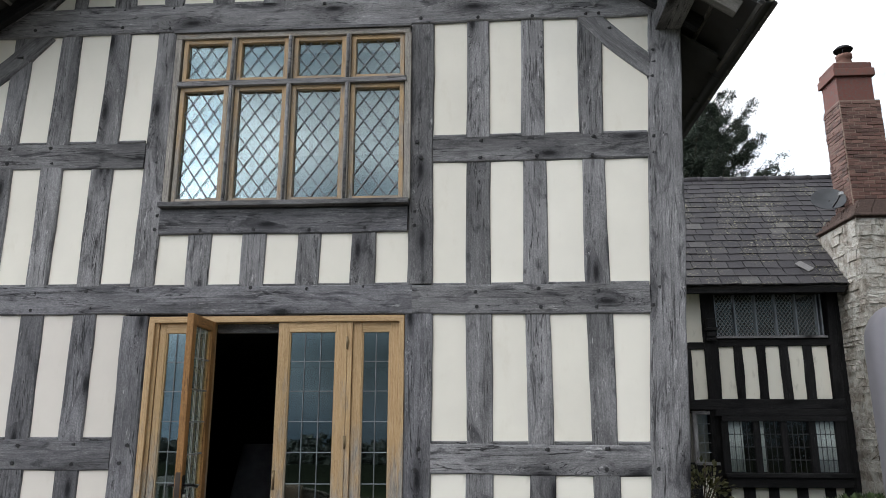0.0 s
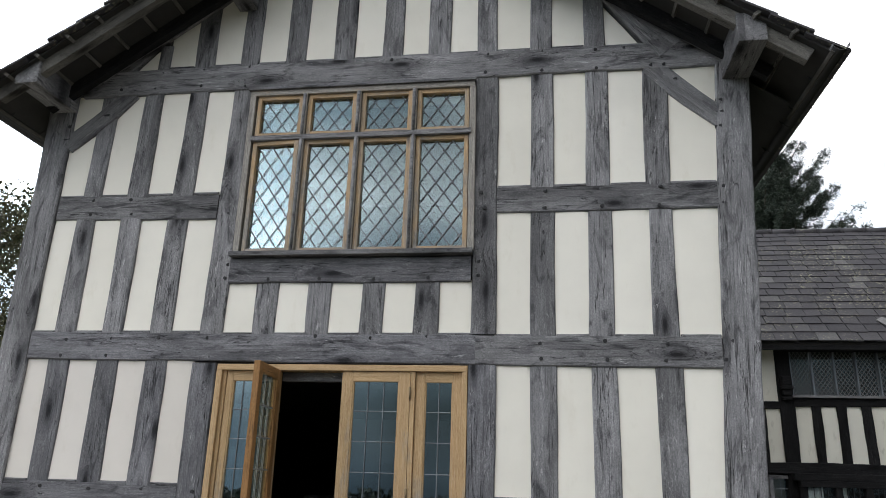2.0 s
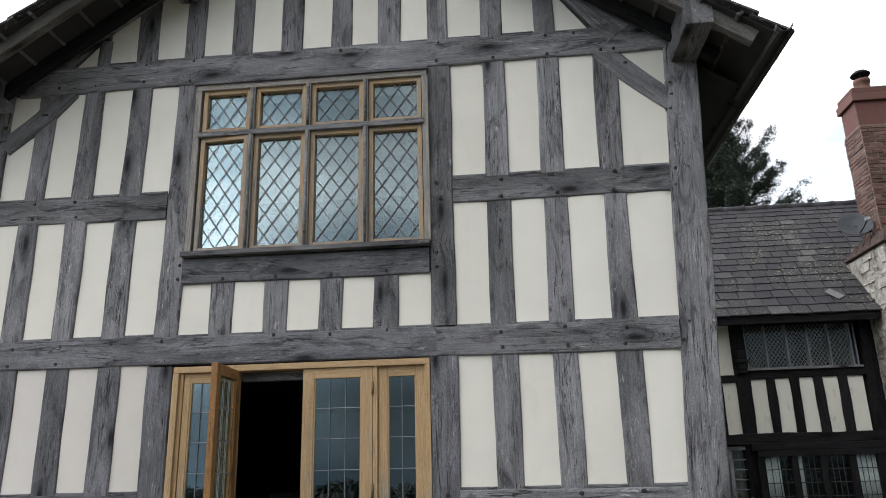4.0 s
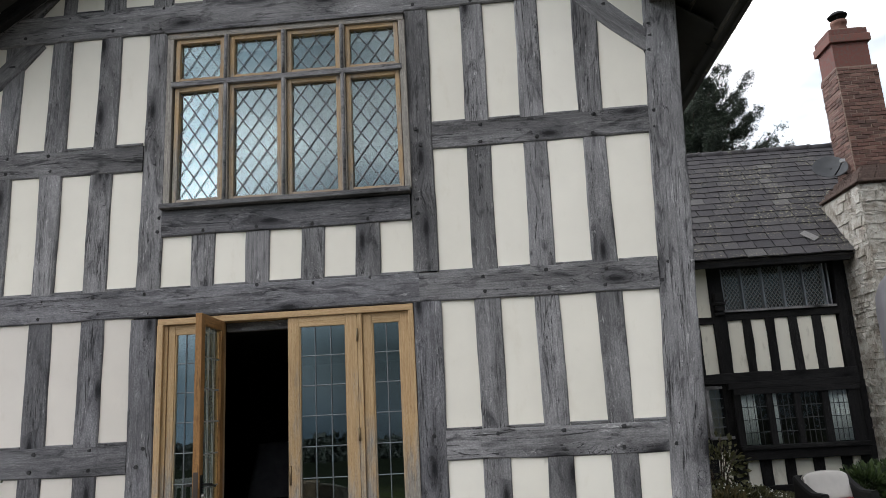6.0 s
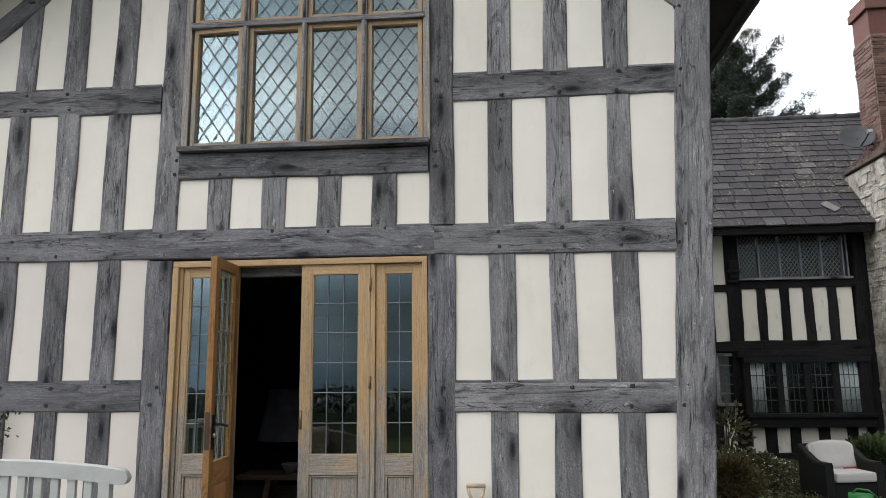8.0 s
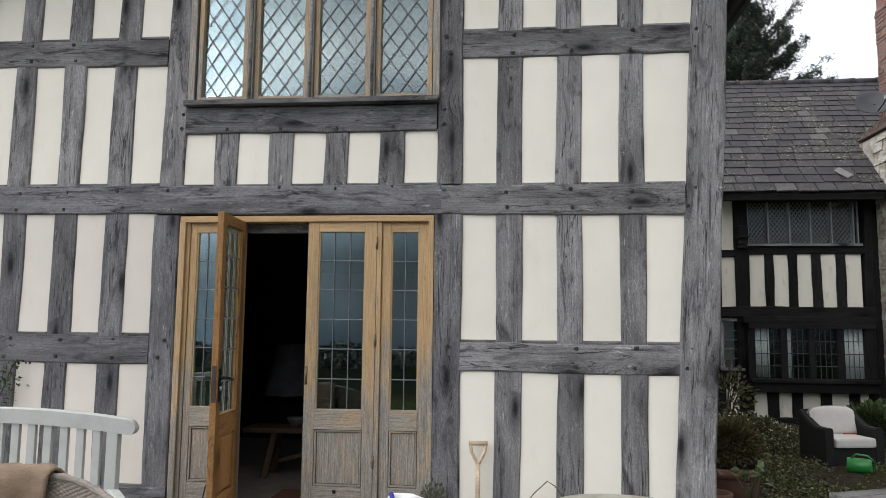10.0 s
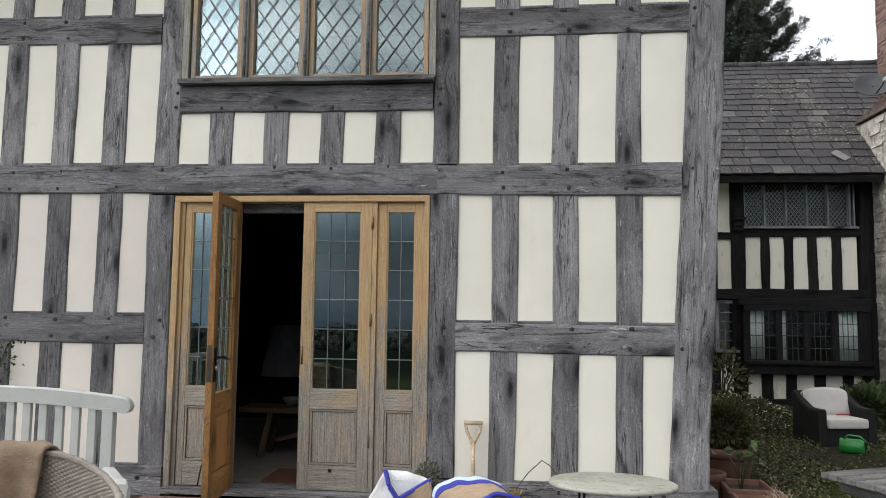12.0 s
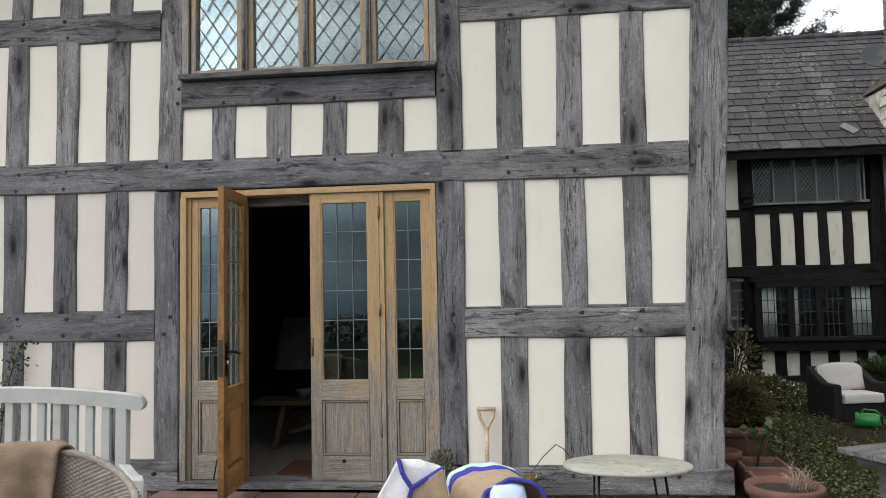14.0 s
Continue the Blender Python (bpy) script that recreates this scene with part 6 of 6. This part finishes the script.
def build_armchair():
    M = Matrix.Translation((3.97, 3.0, ground_height(3.9, 2.9) - 0.01)) @ pose(0, 0, 0, 0, 0, 12) @ Matrix.Diagonal((0.74, 0.7, 0.72, 1))
    c = thing("rattan_armchair", "black woven rattan garden armchair standing on the weedy ground", "armchair")
    n, verts, faces = 44, [], []
    # one wrapped shell: arms low at the front, rising to the back
    for k in range(n + 1):
        s = k / n
        if s < 0.3:
            p, q = (-0.43, -0.36 + 0.62 * s / 0.3), s / 0.3
        elif s > 0.7:
            p, q = (0.43, -0.36 + 0.62 * (1 - s) / 0.3), (1 - s) / 0.3
        else:
            a = math.pi * (s - 0.3) / 0.4
            p, q = (-0.43 * math.cos(a), 0.26 + 0.14 * math.sin(a)), 1.0
        h = 0.52 + 0.2 * max(0, (q - 0.4) / 0.6) ** 1.3
        inward = Vector((-p[0] * 0.28, -(p[1] - 0.05) * 0.22 if q >= 1 else 0, 0))
        for off, z in ((0.0, 0.0), (0.0, h - 0.03), (0.15, h), (0.85, h), (1.0, h - 0.03), (1.0, 0.0)):
            verts.append((p[0] + inward.x * off, p[1] + inward.y * off, z))
    for k in range(n):
        for s in range(6):
            i, j = k * 6 + s, k * 6 + (s + 1) % 6
            faces.append((i, j, j + 6, i + 6))
    faces += [tuple(range(6))[::-1], tuple(range(n * 6, n * 6 + 6))]
    raw("shell", verts, faces, RATTAN_BLACK, c, "", None, False)
    box("front_apron", (-0.31, 0.31), (-0.35, 0.2), (0.0, 0.25), RATTAN_BLACK, c, "", 0.02)
    c.matrix_basis = M
    seat = thing("seat_cushion", "cream boxed seat cushion of the rattan armchair", "cushion", "armchair cushions")
    box("cover", (-0.3, 0.3), (-0.4, 0.2), (0.25, 0.385), FABRIC_CREAM, seat, "", 0.035)
    seat.matrix_basis = M
    back = thing("back_cushion", "cream back cushion leaning in the rattan armchair", "cushion", "armchair cushions")
    n, verts, faces = 20, [], []
    # a stuffed slab with a crowned top edge
    for side in (1, -1):
        for j in range(n + 1):
            for i in range(n + 1):
                u, v = 2 * i / n - 1, 2 * j / n - 1
                e = (1 - abs(u) ** 6) * (1 - abs(v) ** 6)
                verts.append((u * 0.345, v * 0.21 - (0.035 * u * u + 0.05 * abs(u) ** 8 if v > 0 else 0) * max(v, 0), side * (0.03 + 0.05 * max(e, 0) ** 0.6)))
    for k in range(2):
        for j in range(n):
            for i in range(n):
                q = k * (n + 1) ** 2 + j * (n + 1) + i
                faces.append((q, q + 1, q + n + 2, q + n + 1) if k == 0 else (q + n + 1, q + n + 2, q + 1, q))
    m2 = (n + 1) ** 2
    edge = [i for i in range(n)] + [j * (n + 1) + n for j in range(n)] + [n * (n + 1) + n - i for i in range(n)] + [(n - j) * (n + 1) for j in range(n)]
    faces += [(edge[k], edge[(k + 1) % len(edge)], edge[(k + 1) % len(edge)] + m2, edge[k] + m2) for k in range(len(edge))]
    raw("cover", verts, faces, FABRIC_CREAM, back, "", None, True)
    back.matrix_basis = M @ pose(0, 0.14, 0.575, 76)
    strap = thing("red_strap", "thin red strap behind the cushions", "strap")
    box("webbing", (0.1, 0.32), (0.02, 0.06), (0.385, 0.4), FABRIC_RED, strap)
    strap.matrix_basis = M


build_armchair()


def build_watering_can():
    c = thing("watering_can", "bright green plastic watering can lying on its side", "watering can")
    turned("body", [(0, 0), (0.085, 0), (0.09, 0.01), (0.09, 0.22), (0.075, 0.26), (0.06, 0.26), (0.07, 0.2), (0.07, 0.03), (0, 0.03)], PLASTIC_GREEN, c, "", (0, 0, 0), 28)
    rod("spout", [(0.0, 0.085, 0.06), (0.0, 0.15, 0.16), (0.0, 0.2, 0.34)], 0.014, PLASTIC_GREEN, c)
    rod("handle", [(0, -0.08, 0.04), (0, -0.15, 0.1), (0, -0.14, 0.22), (0, -0.06, 0.3), (0, 0.04, 0.27)], 0.011, PLASTIC_GREEN, c)
    c.matrix_basis = Matrix.Translation((3.83, 2.5, ground_height(3.8, 2.3) + 0.07)) @ pose(0, 0, 0, 90, 0, 62) @ pose(0, 0, 0, 0, 0, 200) @ Matrix.Diagonal((0.8, 0.8, 0.8, 1))


build_watering_can()


def build_slat_table():
    t = thing("slatted_bench", "silver-grey weathered wooden plank bench", "bench")
    for k in range(4):
        box("plank", (0.0, 1.2), (-0.118 * k - 0.112, -0.118 * k), (0.395, 0.425), TABLE_WOOD, t)
    box("apron", (0.06, 1.1), (-0.41, -0.385), (0.33, 0.395), TABLE_WOOD, t)
    box("apron", (0.06, 0.085), (-0.385, -0.07), (0.33, 0.395), TABLE_WOOD, t)
    for x in (0.27, 1.1):
        for y in (-0.4, -0.08):
            box("leg", (x - 0.03, x + 0.03), (y - 0.03, y + 0.03), (GROUND_Z, 0.395), TABLE_WOOD, t)
    t.matrix_basis = pose(2.36, -0.67, 0.0, 0, 0, 24)


build_slat_table()


# ---- pots and plants ----
def round_pot(x, y, r, h, label, group="terracotta pots"):
    z = ground_height(x, y) - 0.01
    p = thing("flower_pot", label, "flower pot", group)
    turned("pot", [(0, 0), (r * 0.72, 0), (r * 0.94, h * 0.78), (r * 0.95, h * 0.8), (r * 1.04, h * 0.82), (r * 1.05, h * 0.97), (r, h), (r * 0.9, h), (r * 0.88, h * 0.85), (0, h * 0.84)], TERRACOTTA, p, "", (x, y, z), 36)
    turned("soil", [(0, 0.01), (r * 0.5, 0.012), (r * 0.89, 0)], SOIL, p, "", (x, y, z + h * 0.86), 24)
    return z + h


def trough(x, y, w, d, h, turn, label):
    z = ground_height(x, y) - 0.01
    t = thing("planter_trough", label, "planter", "terracotta troughs")
    bm = bmesh.new()
    loops = [(0.86, 0.0), (1.0, h * 0.82), (1.05, h * 0.84), (1.05, h), (0.93, h), (0.88, h * 0.8)]
    rings = []
    for f, z0 in loops:
        rings.append([bm.verts.new((sx * (w / 2 - (1 - f) * 0.2), sy * (d / 2 - (1 - f) * 0.2), z0)) for sx, sy in ((-1, -1), (1, -1), (1, 1), (-1, 1))])
    for a, b in zip(rings, rings[1:]):
        for k in range(4):
            bm.faces.new((a[k], a[(k + 1) % 4], b[(k + 1) % 4], b[k]))
    bm.faces.new(rings[0][::-1])
    bmesh.ops.bevel(bm, geom=bm.edges[:], offset=0.005, segments=1, affect="EDGES")
    part("trough", bm, TERRACOTTA, t)
    box("soil", (-w / 2 + 0.03, w / 2 - 0.03), (-d / 2 + 0.03, d / 2 - 0.03), (h * 0.5, h * 0.84), SOIL, t, "", 0)
    t.matrix_basis = Matrix.Translation((x, y, z)) @ pose(0, 0, 0, 0, 0, turn)
    return z + h


def cloud(rng, n, centre, radii, shell=0.55):
    """Points in a lumpy ellipsoid, thicker towards its skin."""
    d = rng.normal(size=(n, 3))
    d /= np.linalg.norm(d, axis=1, keepdims=True)
    r = (shell + (1 - shell) * rng.random(n)) ** 0.8
    lump = 1 + 0.16 * np.sin(d[:, 0] * 5 + 1) * np.sin(d[:, 1] * 6 + 2) + 0.12 * np.sin(d[:, 2] * 9)
    return np.asarray(centre) + d * (r * lump)[:, None] * np.asarray(radii)


def shrub(name, label, x, y, z, rx, ry, rz, n, size, mat, seed, stems=9, group="", flowers=0):
    rng = np.random.default_rng(seed)
    s = thing(name, label, "shrub", group)
    pts = cloud(rng, n, (x, y, z + rz), (rx, ry, rz), 0.35)
    pts[:, 2] = np.maximum(pts[:, 2], z + 0.01)
    leaves("foliage", pts, size * rng.uniform(0.6, 1.3, n), mat, s, "", seed)
    for k in range(stems):
        a, q = rng.uniform(0, 6.28), rng.uniform(0.3, 0.85)
        rod("stem", [(x + 0.1 * rx * math.cos(a), y + 0.1 * ry * math.sin(a), z - 0.02), (x + 0.5 * q * rx * math.cos(a), y + 0.5 * q * ry * math.sin(a), z + rz * 0.9), (x + q * rx * math.cos(a), y + q * ry * math.sin(a), z + rz * (1.2 + 0.7 * rng.random()))], 0.006, BARK, s, "", 5)
    if flowers:
        f = cloud(rng, flowers, (x, y, z + rz * 1.05), (rx * 1.03, ry * 1.03, rz * 1.03), 0.9)
        leaves("blossom", f, 0.018, PETAL, s, "small white flowers", seed + 1, 0, 1.0)
    return s


def build_pots():
    top = round_pot(2.27, 0.98, 0.25, 0.37, "large terracotta pot holding a russet bush")
    shrub("heath_bush", "dense russet-green bush growing in a terracotta pot", 2.3, 1.0, top - 0.04, 0.27, 0.27, 0.2, 6500, 0.019, LEAF_RUST, 11, 16)
    round_pot(2.03, 0.5, 0.125, 0.28, "small terracotta pot with bare soil")
    top = trough(2.25, 0.33, 0.3, 0.33, 0.23, -3, "terracotta trough with a young leafy plant")
    rng = np.random.default_rng(4)
    y0 = thing("young_plant", "young green leafy plant in the terracotta trough", "plant")
    pts = []
    for k in range(7):
        a, h = rng.uniform(0, 6.28), rng.uniform(0.12, 0.3)
        tip = (2.22 + 0.09 * math.cos(a), 0.34 + 0.08 * math.sin(a), top + h)
        rod("stem", [(2.22, 0.34, top - 0.06), (2.22 + 0.04 * math.cos(a), 0.34 + 0.03 * math.sin(a), top + h * 0.6), tip], 0.004, LEAF_GREEN, y0, "", 5)
        pts += [tip, tuple(np.add(tip, rng.normal(size=3) * 0.04)), tuple(np.add(tip, rng.normal(size=3) * 0.05))]
    leaves("foliage", pts, 0.062, LEAF_GREEN, y0, "", 5, 0.4, 1.3)
    trough(2.27, 0.07, 0.33, 0.2, 0.215, -3, "empty weathered terracotta trough")
    top = round_pot(2.16, -0.37, 0.22, 0.27, "wide terracotta bowl pot with dry grass")
    g = thing("dry_grass", "tuft of dead straw-coloured grass in the bowl pot", "plant")
    for k in range(60):
        a, q, h = rng.uniform(0, 6.28), rng.uniform(0.02, 0.1), rng.uniform(0.03, 0.12)
        bx, by = 2.24 + 0.035 * rng.normal(), -0.42 + 0.04 * rng.normal()
        rod("blade", [(bx, by, top - 0.05), (bx + q * 0.4 * math.cos(a), by + q * 0.4 * math.sin(a), top + h * 0.7), (bx + q * math.cos(a), by + q * math.sin(a), top + h)], 0.0014, STRAW, g, "", 4)


build_pots()
gz = ground_height(3.1, 3.6)
shrub("daisy_shrub", "low grey-green shrub sprinkled with tiny white flowers", 3.2, 3.55, gz, 0.5, 0.42, 0.19, 4600, 0.022, LEAF_OLIVE, 21, 8, "", 420)
shrub("wall_shrub", "tall thin leafy shrub climbing by the wing window", 3.35, 4.9, gz, 0.4, 0.35, 0.45, 520, 0.05, LEAF_OLIVE, 22, 12)
shrub("bay_shrub", "dark green leafy bush beside the stone stack", 5.35, 4.6, 0.0, 0.42, 0.38, 0.24, 3200, 0.045, LEAF_GREEN, 23, 9)
shrub("box_shrub", "dark green bush behind the armchair", 4.75, 3.9, 0.0, 0.36, 0.3, 0.26, 1400, 0.05, LEAF_GREEN, 24, 9)
shrub("pot_moss_plant", "grey-green mossy mound plant by the door post", 0.08, -0.62, GROUND_Z, 0.12, 0.1, 0.255, 2600, 0.016, LEAF_MOSS, 25, 3)
shrub("yellow_weed", "yellowing weed growing against the sill beam", 0.6, -0.28, GROUND_Z, 0.09, 0.07, 0.14, 420, 0.03, LEAF_YELLOW, 26, 6)
twig = thing("bare_twig", "bare arching twig growing against the plaster", "plant")
rod("stem", [(0.58, -0.2, -0.1), (0.62, -0.16, 0.15), (0.7, -0.13, 0.25), (0.79, -0.12, 0.33), (0.84, -0.11, 0.3), (0.9, -0.11, 0.22)], 0.0035, BARK, twig, "", 5)
for k in range(7):
    x = 0.66 + 0.02 * k
    rod("side_shoot", [(x, -0.13, 0.17 + 0.004 * k), (x + 0.03, -0.12, 0.165 + 0.012 * (k % 3)), (x + 0.05, -0.12, 0.18 - 0.012 * (k % 2))], 0.0018, BARK, twig, "", 4)
# dead tendrils clinging to the stone stack
tendril = thing("dead_climber", "withered dark climber tendrils clinging to the stone stack", "climber")
rng1 = random.Random(17)
rod("stem", [(5.95, 5.14, -0.05), (5.9, 5.13, 0.5), (5.86, 5.13, 0.9), (5.85, 5.12, 1.12)], 0.006, BARK, tendril, "", 5)
for k in range(14):
    z = 0.7 + 0.03 * k
    d = rng1.choice((-1, 1)) * rng1.uniform(0.08, 0.24)
    rod("side_shoot", [(5.87, 5.12, z), (5.87 + d * 0.5, 5.09, z + 0.06), (5.87 + d, 5.07, z + rng1.uniform(-0.08, 0.03))], 0.006, BARK, tendril, "", 4)
vine = thing("climbing_vine", "sparse green climber on the oak studs", "climber")
rod("stem", [(-3.3, -0.05, -0.1), (-3.27, -0.03, 0.5), (-3.22, -0.03, 0.8), (-3.15, -0.03, 1.0), (-3.1, -0.03, 1.08)], 0.004, BARK, vine, "", 5)
rng0 = np.random.default_rng(9)
leaves("foliage", [(-3.3 + 0.2 * s + 0.06 * rng0.normal(), -0.05 + 0.015 * rng0.normal(), 0.45 + 0.62 * s + 0.03 * rng0.normal()) for s in rng0.random(190)], 0.021, LEAF_GREEN, vine, "", 9)


def build_weeds():
    rng = np.random.default_rng(31)
    pts = []
    while len(pts) < 46000:
        x, y = rng.uniform(2.2, 6.0), rng.uniform(-1.2, 6.0)
        keep = noise.noise(Vector((x * 0.9, y * 0.9, 7))) + 0.5 * noise.noise(Vector((x * 3, y * 3, 1)))
        if keep > -0.14:
            pts.append((x, y, ground_height(x, y) + rng.random() ** 2 * (0.05 + 0.09 * max(keep, 0))))
    ob = leaves("weeds", pts, rng.uniform(0.009, 0.026, len(pts)), LEAF_WEED, None, "", 32, 0.45, 1.4)
    tagged(ob, "low green weeds and clover creeping over the ground", "weeds", "", "stuff")
    litter = [(x, y, ground_height(x, y) + 0.012) for x, y in zip(rng.uniform(2.2, 6, 3000), rng.uniform(-1.2, 6, 3000))]
    ob = leaves("leaf_litter", litter, rng.uniform(0.01, 0.03, 3000), LEAF_RUST, None, "", 33, 0.9, 1.3)
    tagged(ob, "scattered brown leaf litter on the soil", "leaf litter", "", "stuff")


build_weeds()


# ---- trees ----
def fir(x, y, h, spread, seed, lean=0.0):
    rng = np.random.default_rng(seed)
    t = thing("fir_tree", "dark drooping fir rising behind the slate roof", "tree")
    z0 = ground_height(x, y)
    rod("trunk", [(x, y, z0), (x + lean * 0.5, y, z0 + h * 0.5), (x + lean, y, z0 + h)], 0.2, BARK, t, "", 10, True, [0.3, 0.17, 0.02])
    pts = []
    z = z0 + 1.5
    while z < z0 + h - 0.2:
        q = (z - z0) / h
        seen = z > 6.0
        reach = spread * (1 - q) ** 0.8 + 0.12
        for k in range(15 if seen else 5):
            a = rng.uniform(0, 6.28)
            r = reach * rng.uniform(0.6, 1.12)
            foot = np.array((x + lean * q, y, z + rng.uniform(-0.2, 0.2)))
            ex, ey = np.array((math.cos(a), math.sin(a), 0.0)), np.array((-math.sin(a), math.cos(a), 0.0))
            rise, curl = rng.uniform(0.02, 0.2), rng.uniform(0.22, 0.42)
            axis = lambda s: foot + ex * r * s + np.array((0, 0, r * (rise * s - 0.12 * math.sin(math.pi * s) + curl * s ** 2.2)))
            rod("branch", [axis(0), axis(0.35), axis(0.7), axis(1)], 0.03, BARK, t, "", 4, False, [0.045, 0.032, 0.018, 0.005])
            # branchlets on both sides, shorter towards the tip, each a hanging spray of needles
            for j in range(int((9 + 13 * r) * (1 if seen else 0.4))):
                s = rng.uniform(0.08, 1.0)
                ln = (0.16 + 0.3 * r * (1 - s) ** 0.7) * rng.uniform(0.6, 1.2)
                g = rng.choice((-1, 1)) * rng.uniform(0.35, 1.15)
                d = ex * math.cos(g) + ey * math.sin(g)
                n = int((40 + 130 * ln) * (1 if seen else 0.4))
                u = rng.random(n)
                wide = 0.034 + 0.03 * (1 - u)
                p = axis(s) + d * (u * ln)[:, None] + rng.normal(size=(n, 3)) * wide[:, None]
                p[:, 2] += 0.16 * u * ln - np.abs(rng.normal(size=n)) * 0.05
                pts.append(p)
        z += 0.4
    pts = np.concatenate(pts)
    leaves("crown", pts, rng.uniform(0.012, 0.024, len(pts)), NEEDLES, t, "", seed, 0.2, 4.6)


fir(6.05, 14.0, 12.0, 4.5, 41)


def broadleaf(x, y, h, r, seed, mat, label, n=34000, size=0.075):
    rng = np.random.default_rng(seed)
    t = thing("tree", label, "tree")
    z0 = ground_height(x, y)
    rod("trunk", [(x, y, z0 - 0.2), (x + 0.15, y, z0 + h * 0.35), (x, y + 0.1, z0 + h * 0.8)], 0.2, BARK, t, "", 9, True, [0.34, 0.22, 0.05])
    pts = []
    for k in range(16):
        a, q = rng.uniform(0, 6.28), rng.random()
        d = r * rng.uniform(0.25, 0.8)
        c = (x + d * math.cos(a), y + d * math.sin(a), z0 + h * (0.35 + 0.5 * q))
        rod("limb", [(x + 0.1, y, z0 + h * (0.2 + 0.4 * q)), ((x + c[0]) / 2, (y + c[1]) / 2, c[2] - 0.2), c], 0.06, BARK, t, "", 5, False, [0.09, 0.06, 0.02])
        s = r * rng.uniform(0.3, 0.5)
        pts.append(cloud(rng, n // 16, c, (s, s, s * 0.85), 0.2))
    pts = np.concatenate(pts)
    leaves("crown", pts, rng.uniform(0.6, 1.3, len(pts)) * size, mat, t, "", seed)


broadleaf(-16.0, 12.0, 9.6, 3.6, 51, LEAF_OLIVE, "olive-green broadleaf tree beyond the house")
broadleaf(-20.5, 16.0, 10.5, 4.0, 52, LEAF_OLIVE, "tall leafy tree standing behind the garden")


def far_wood():
    """The wooded far side of the valley, seen only as an image in the panes."""
    rng = np.random.default_rng(61)
    pts, size = [], []
    for k in range(1500):
        a = rng.uniform(math.pi * 1.08, math.pi * 1.92)
        d = 90 + 800 * rng.random() ** 1.3
        x, y = d * math.cos(a), d * math.sin(a)
        r = rng.uniform(0.6, 1.1) * (1.5 + min(d, 500) * 0.013)
        pts.append(cloud(rng, 150, (x, y, ground_height(x, y) + r * 0.5), (r * 1.6, r * 1.6, r * 0.8), 0.5))
        size.append(np.full(150, r * 0.24))
    ob = leaves("far_wood", np.concatenate(pts), np.concatenate(size), LEAF_WOOD, None, "", 62)
    tagged(ob, "distant dark woodland along the valley", "woodland", "", "stuff")


far_wood()
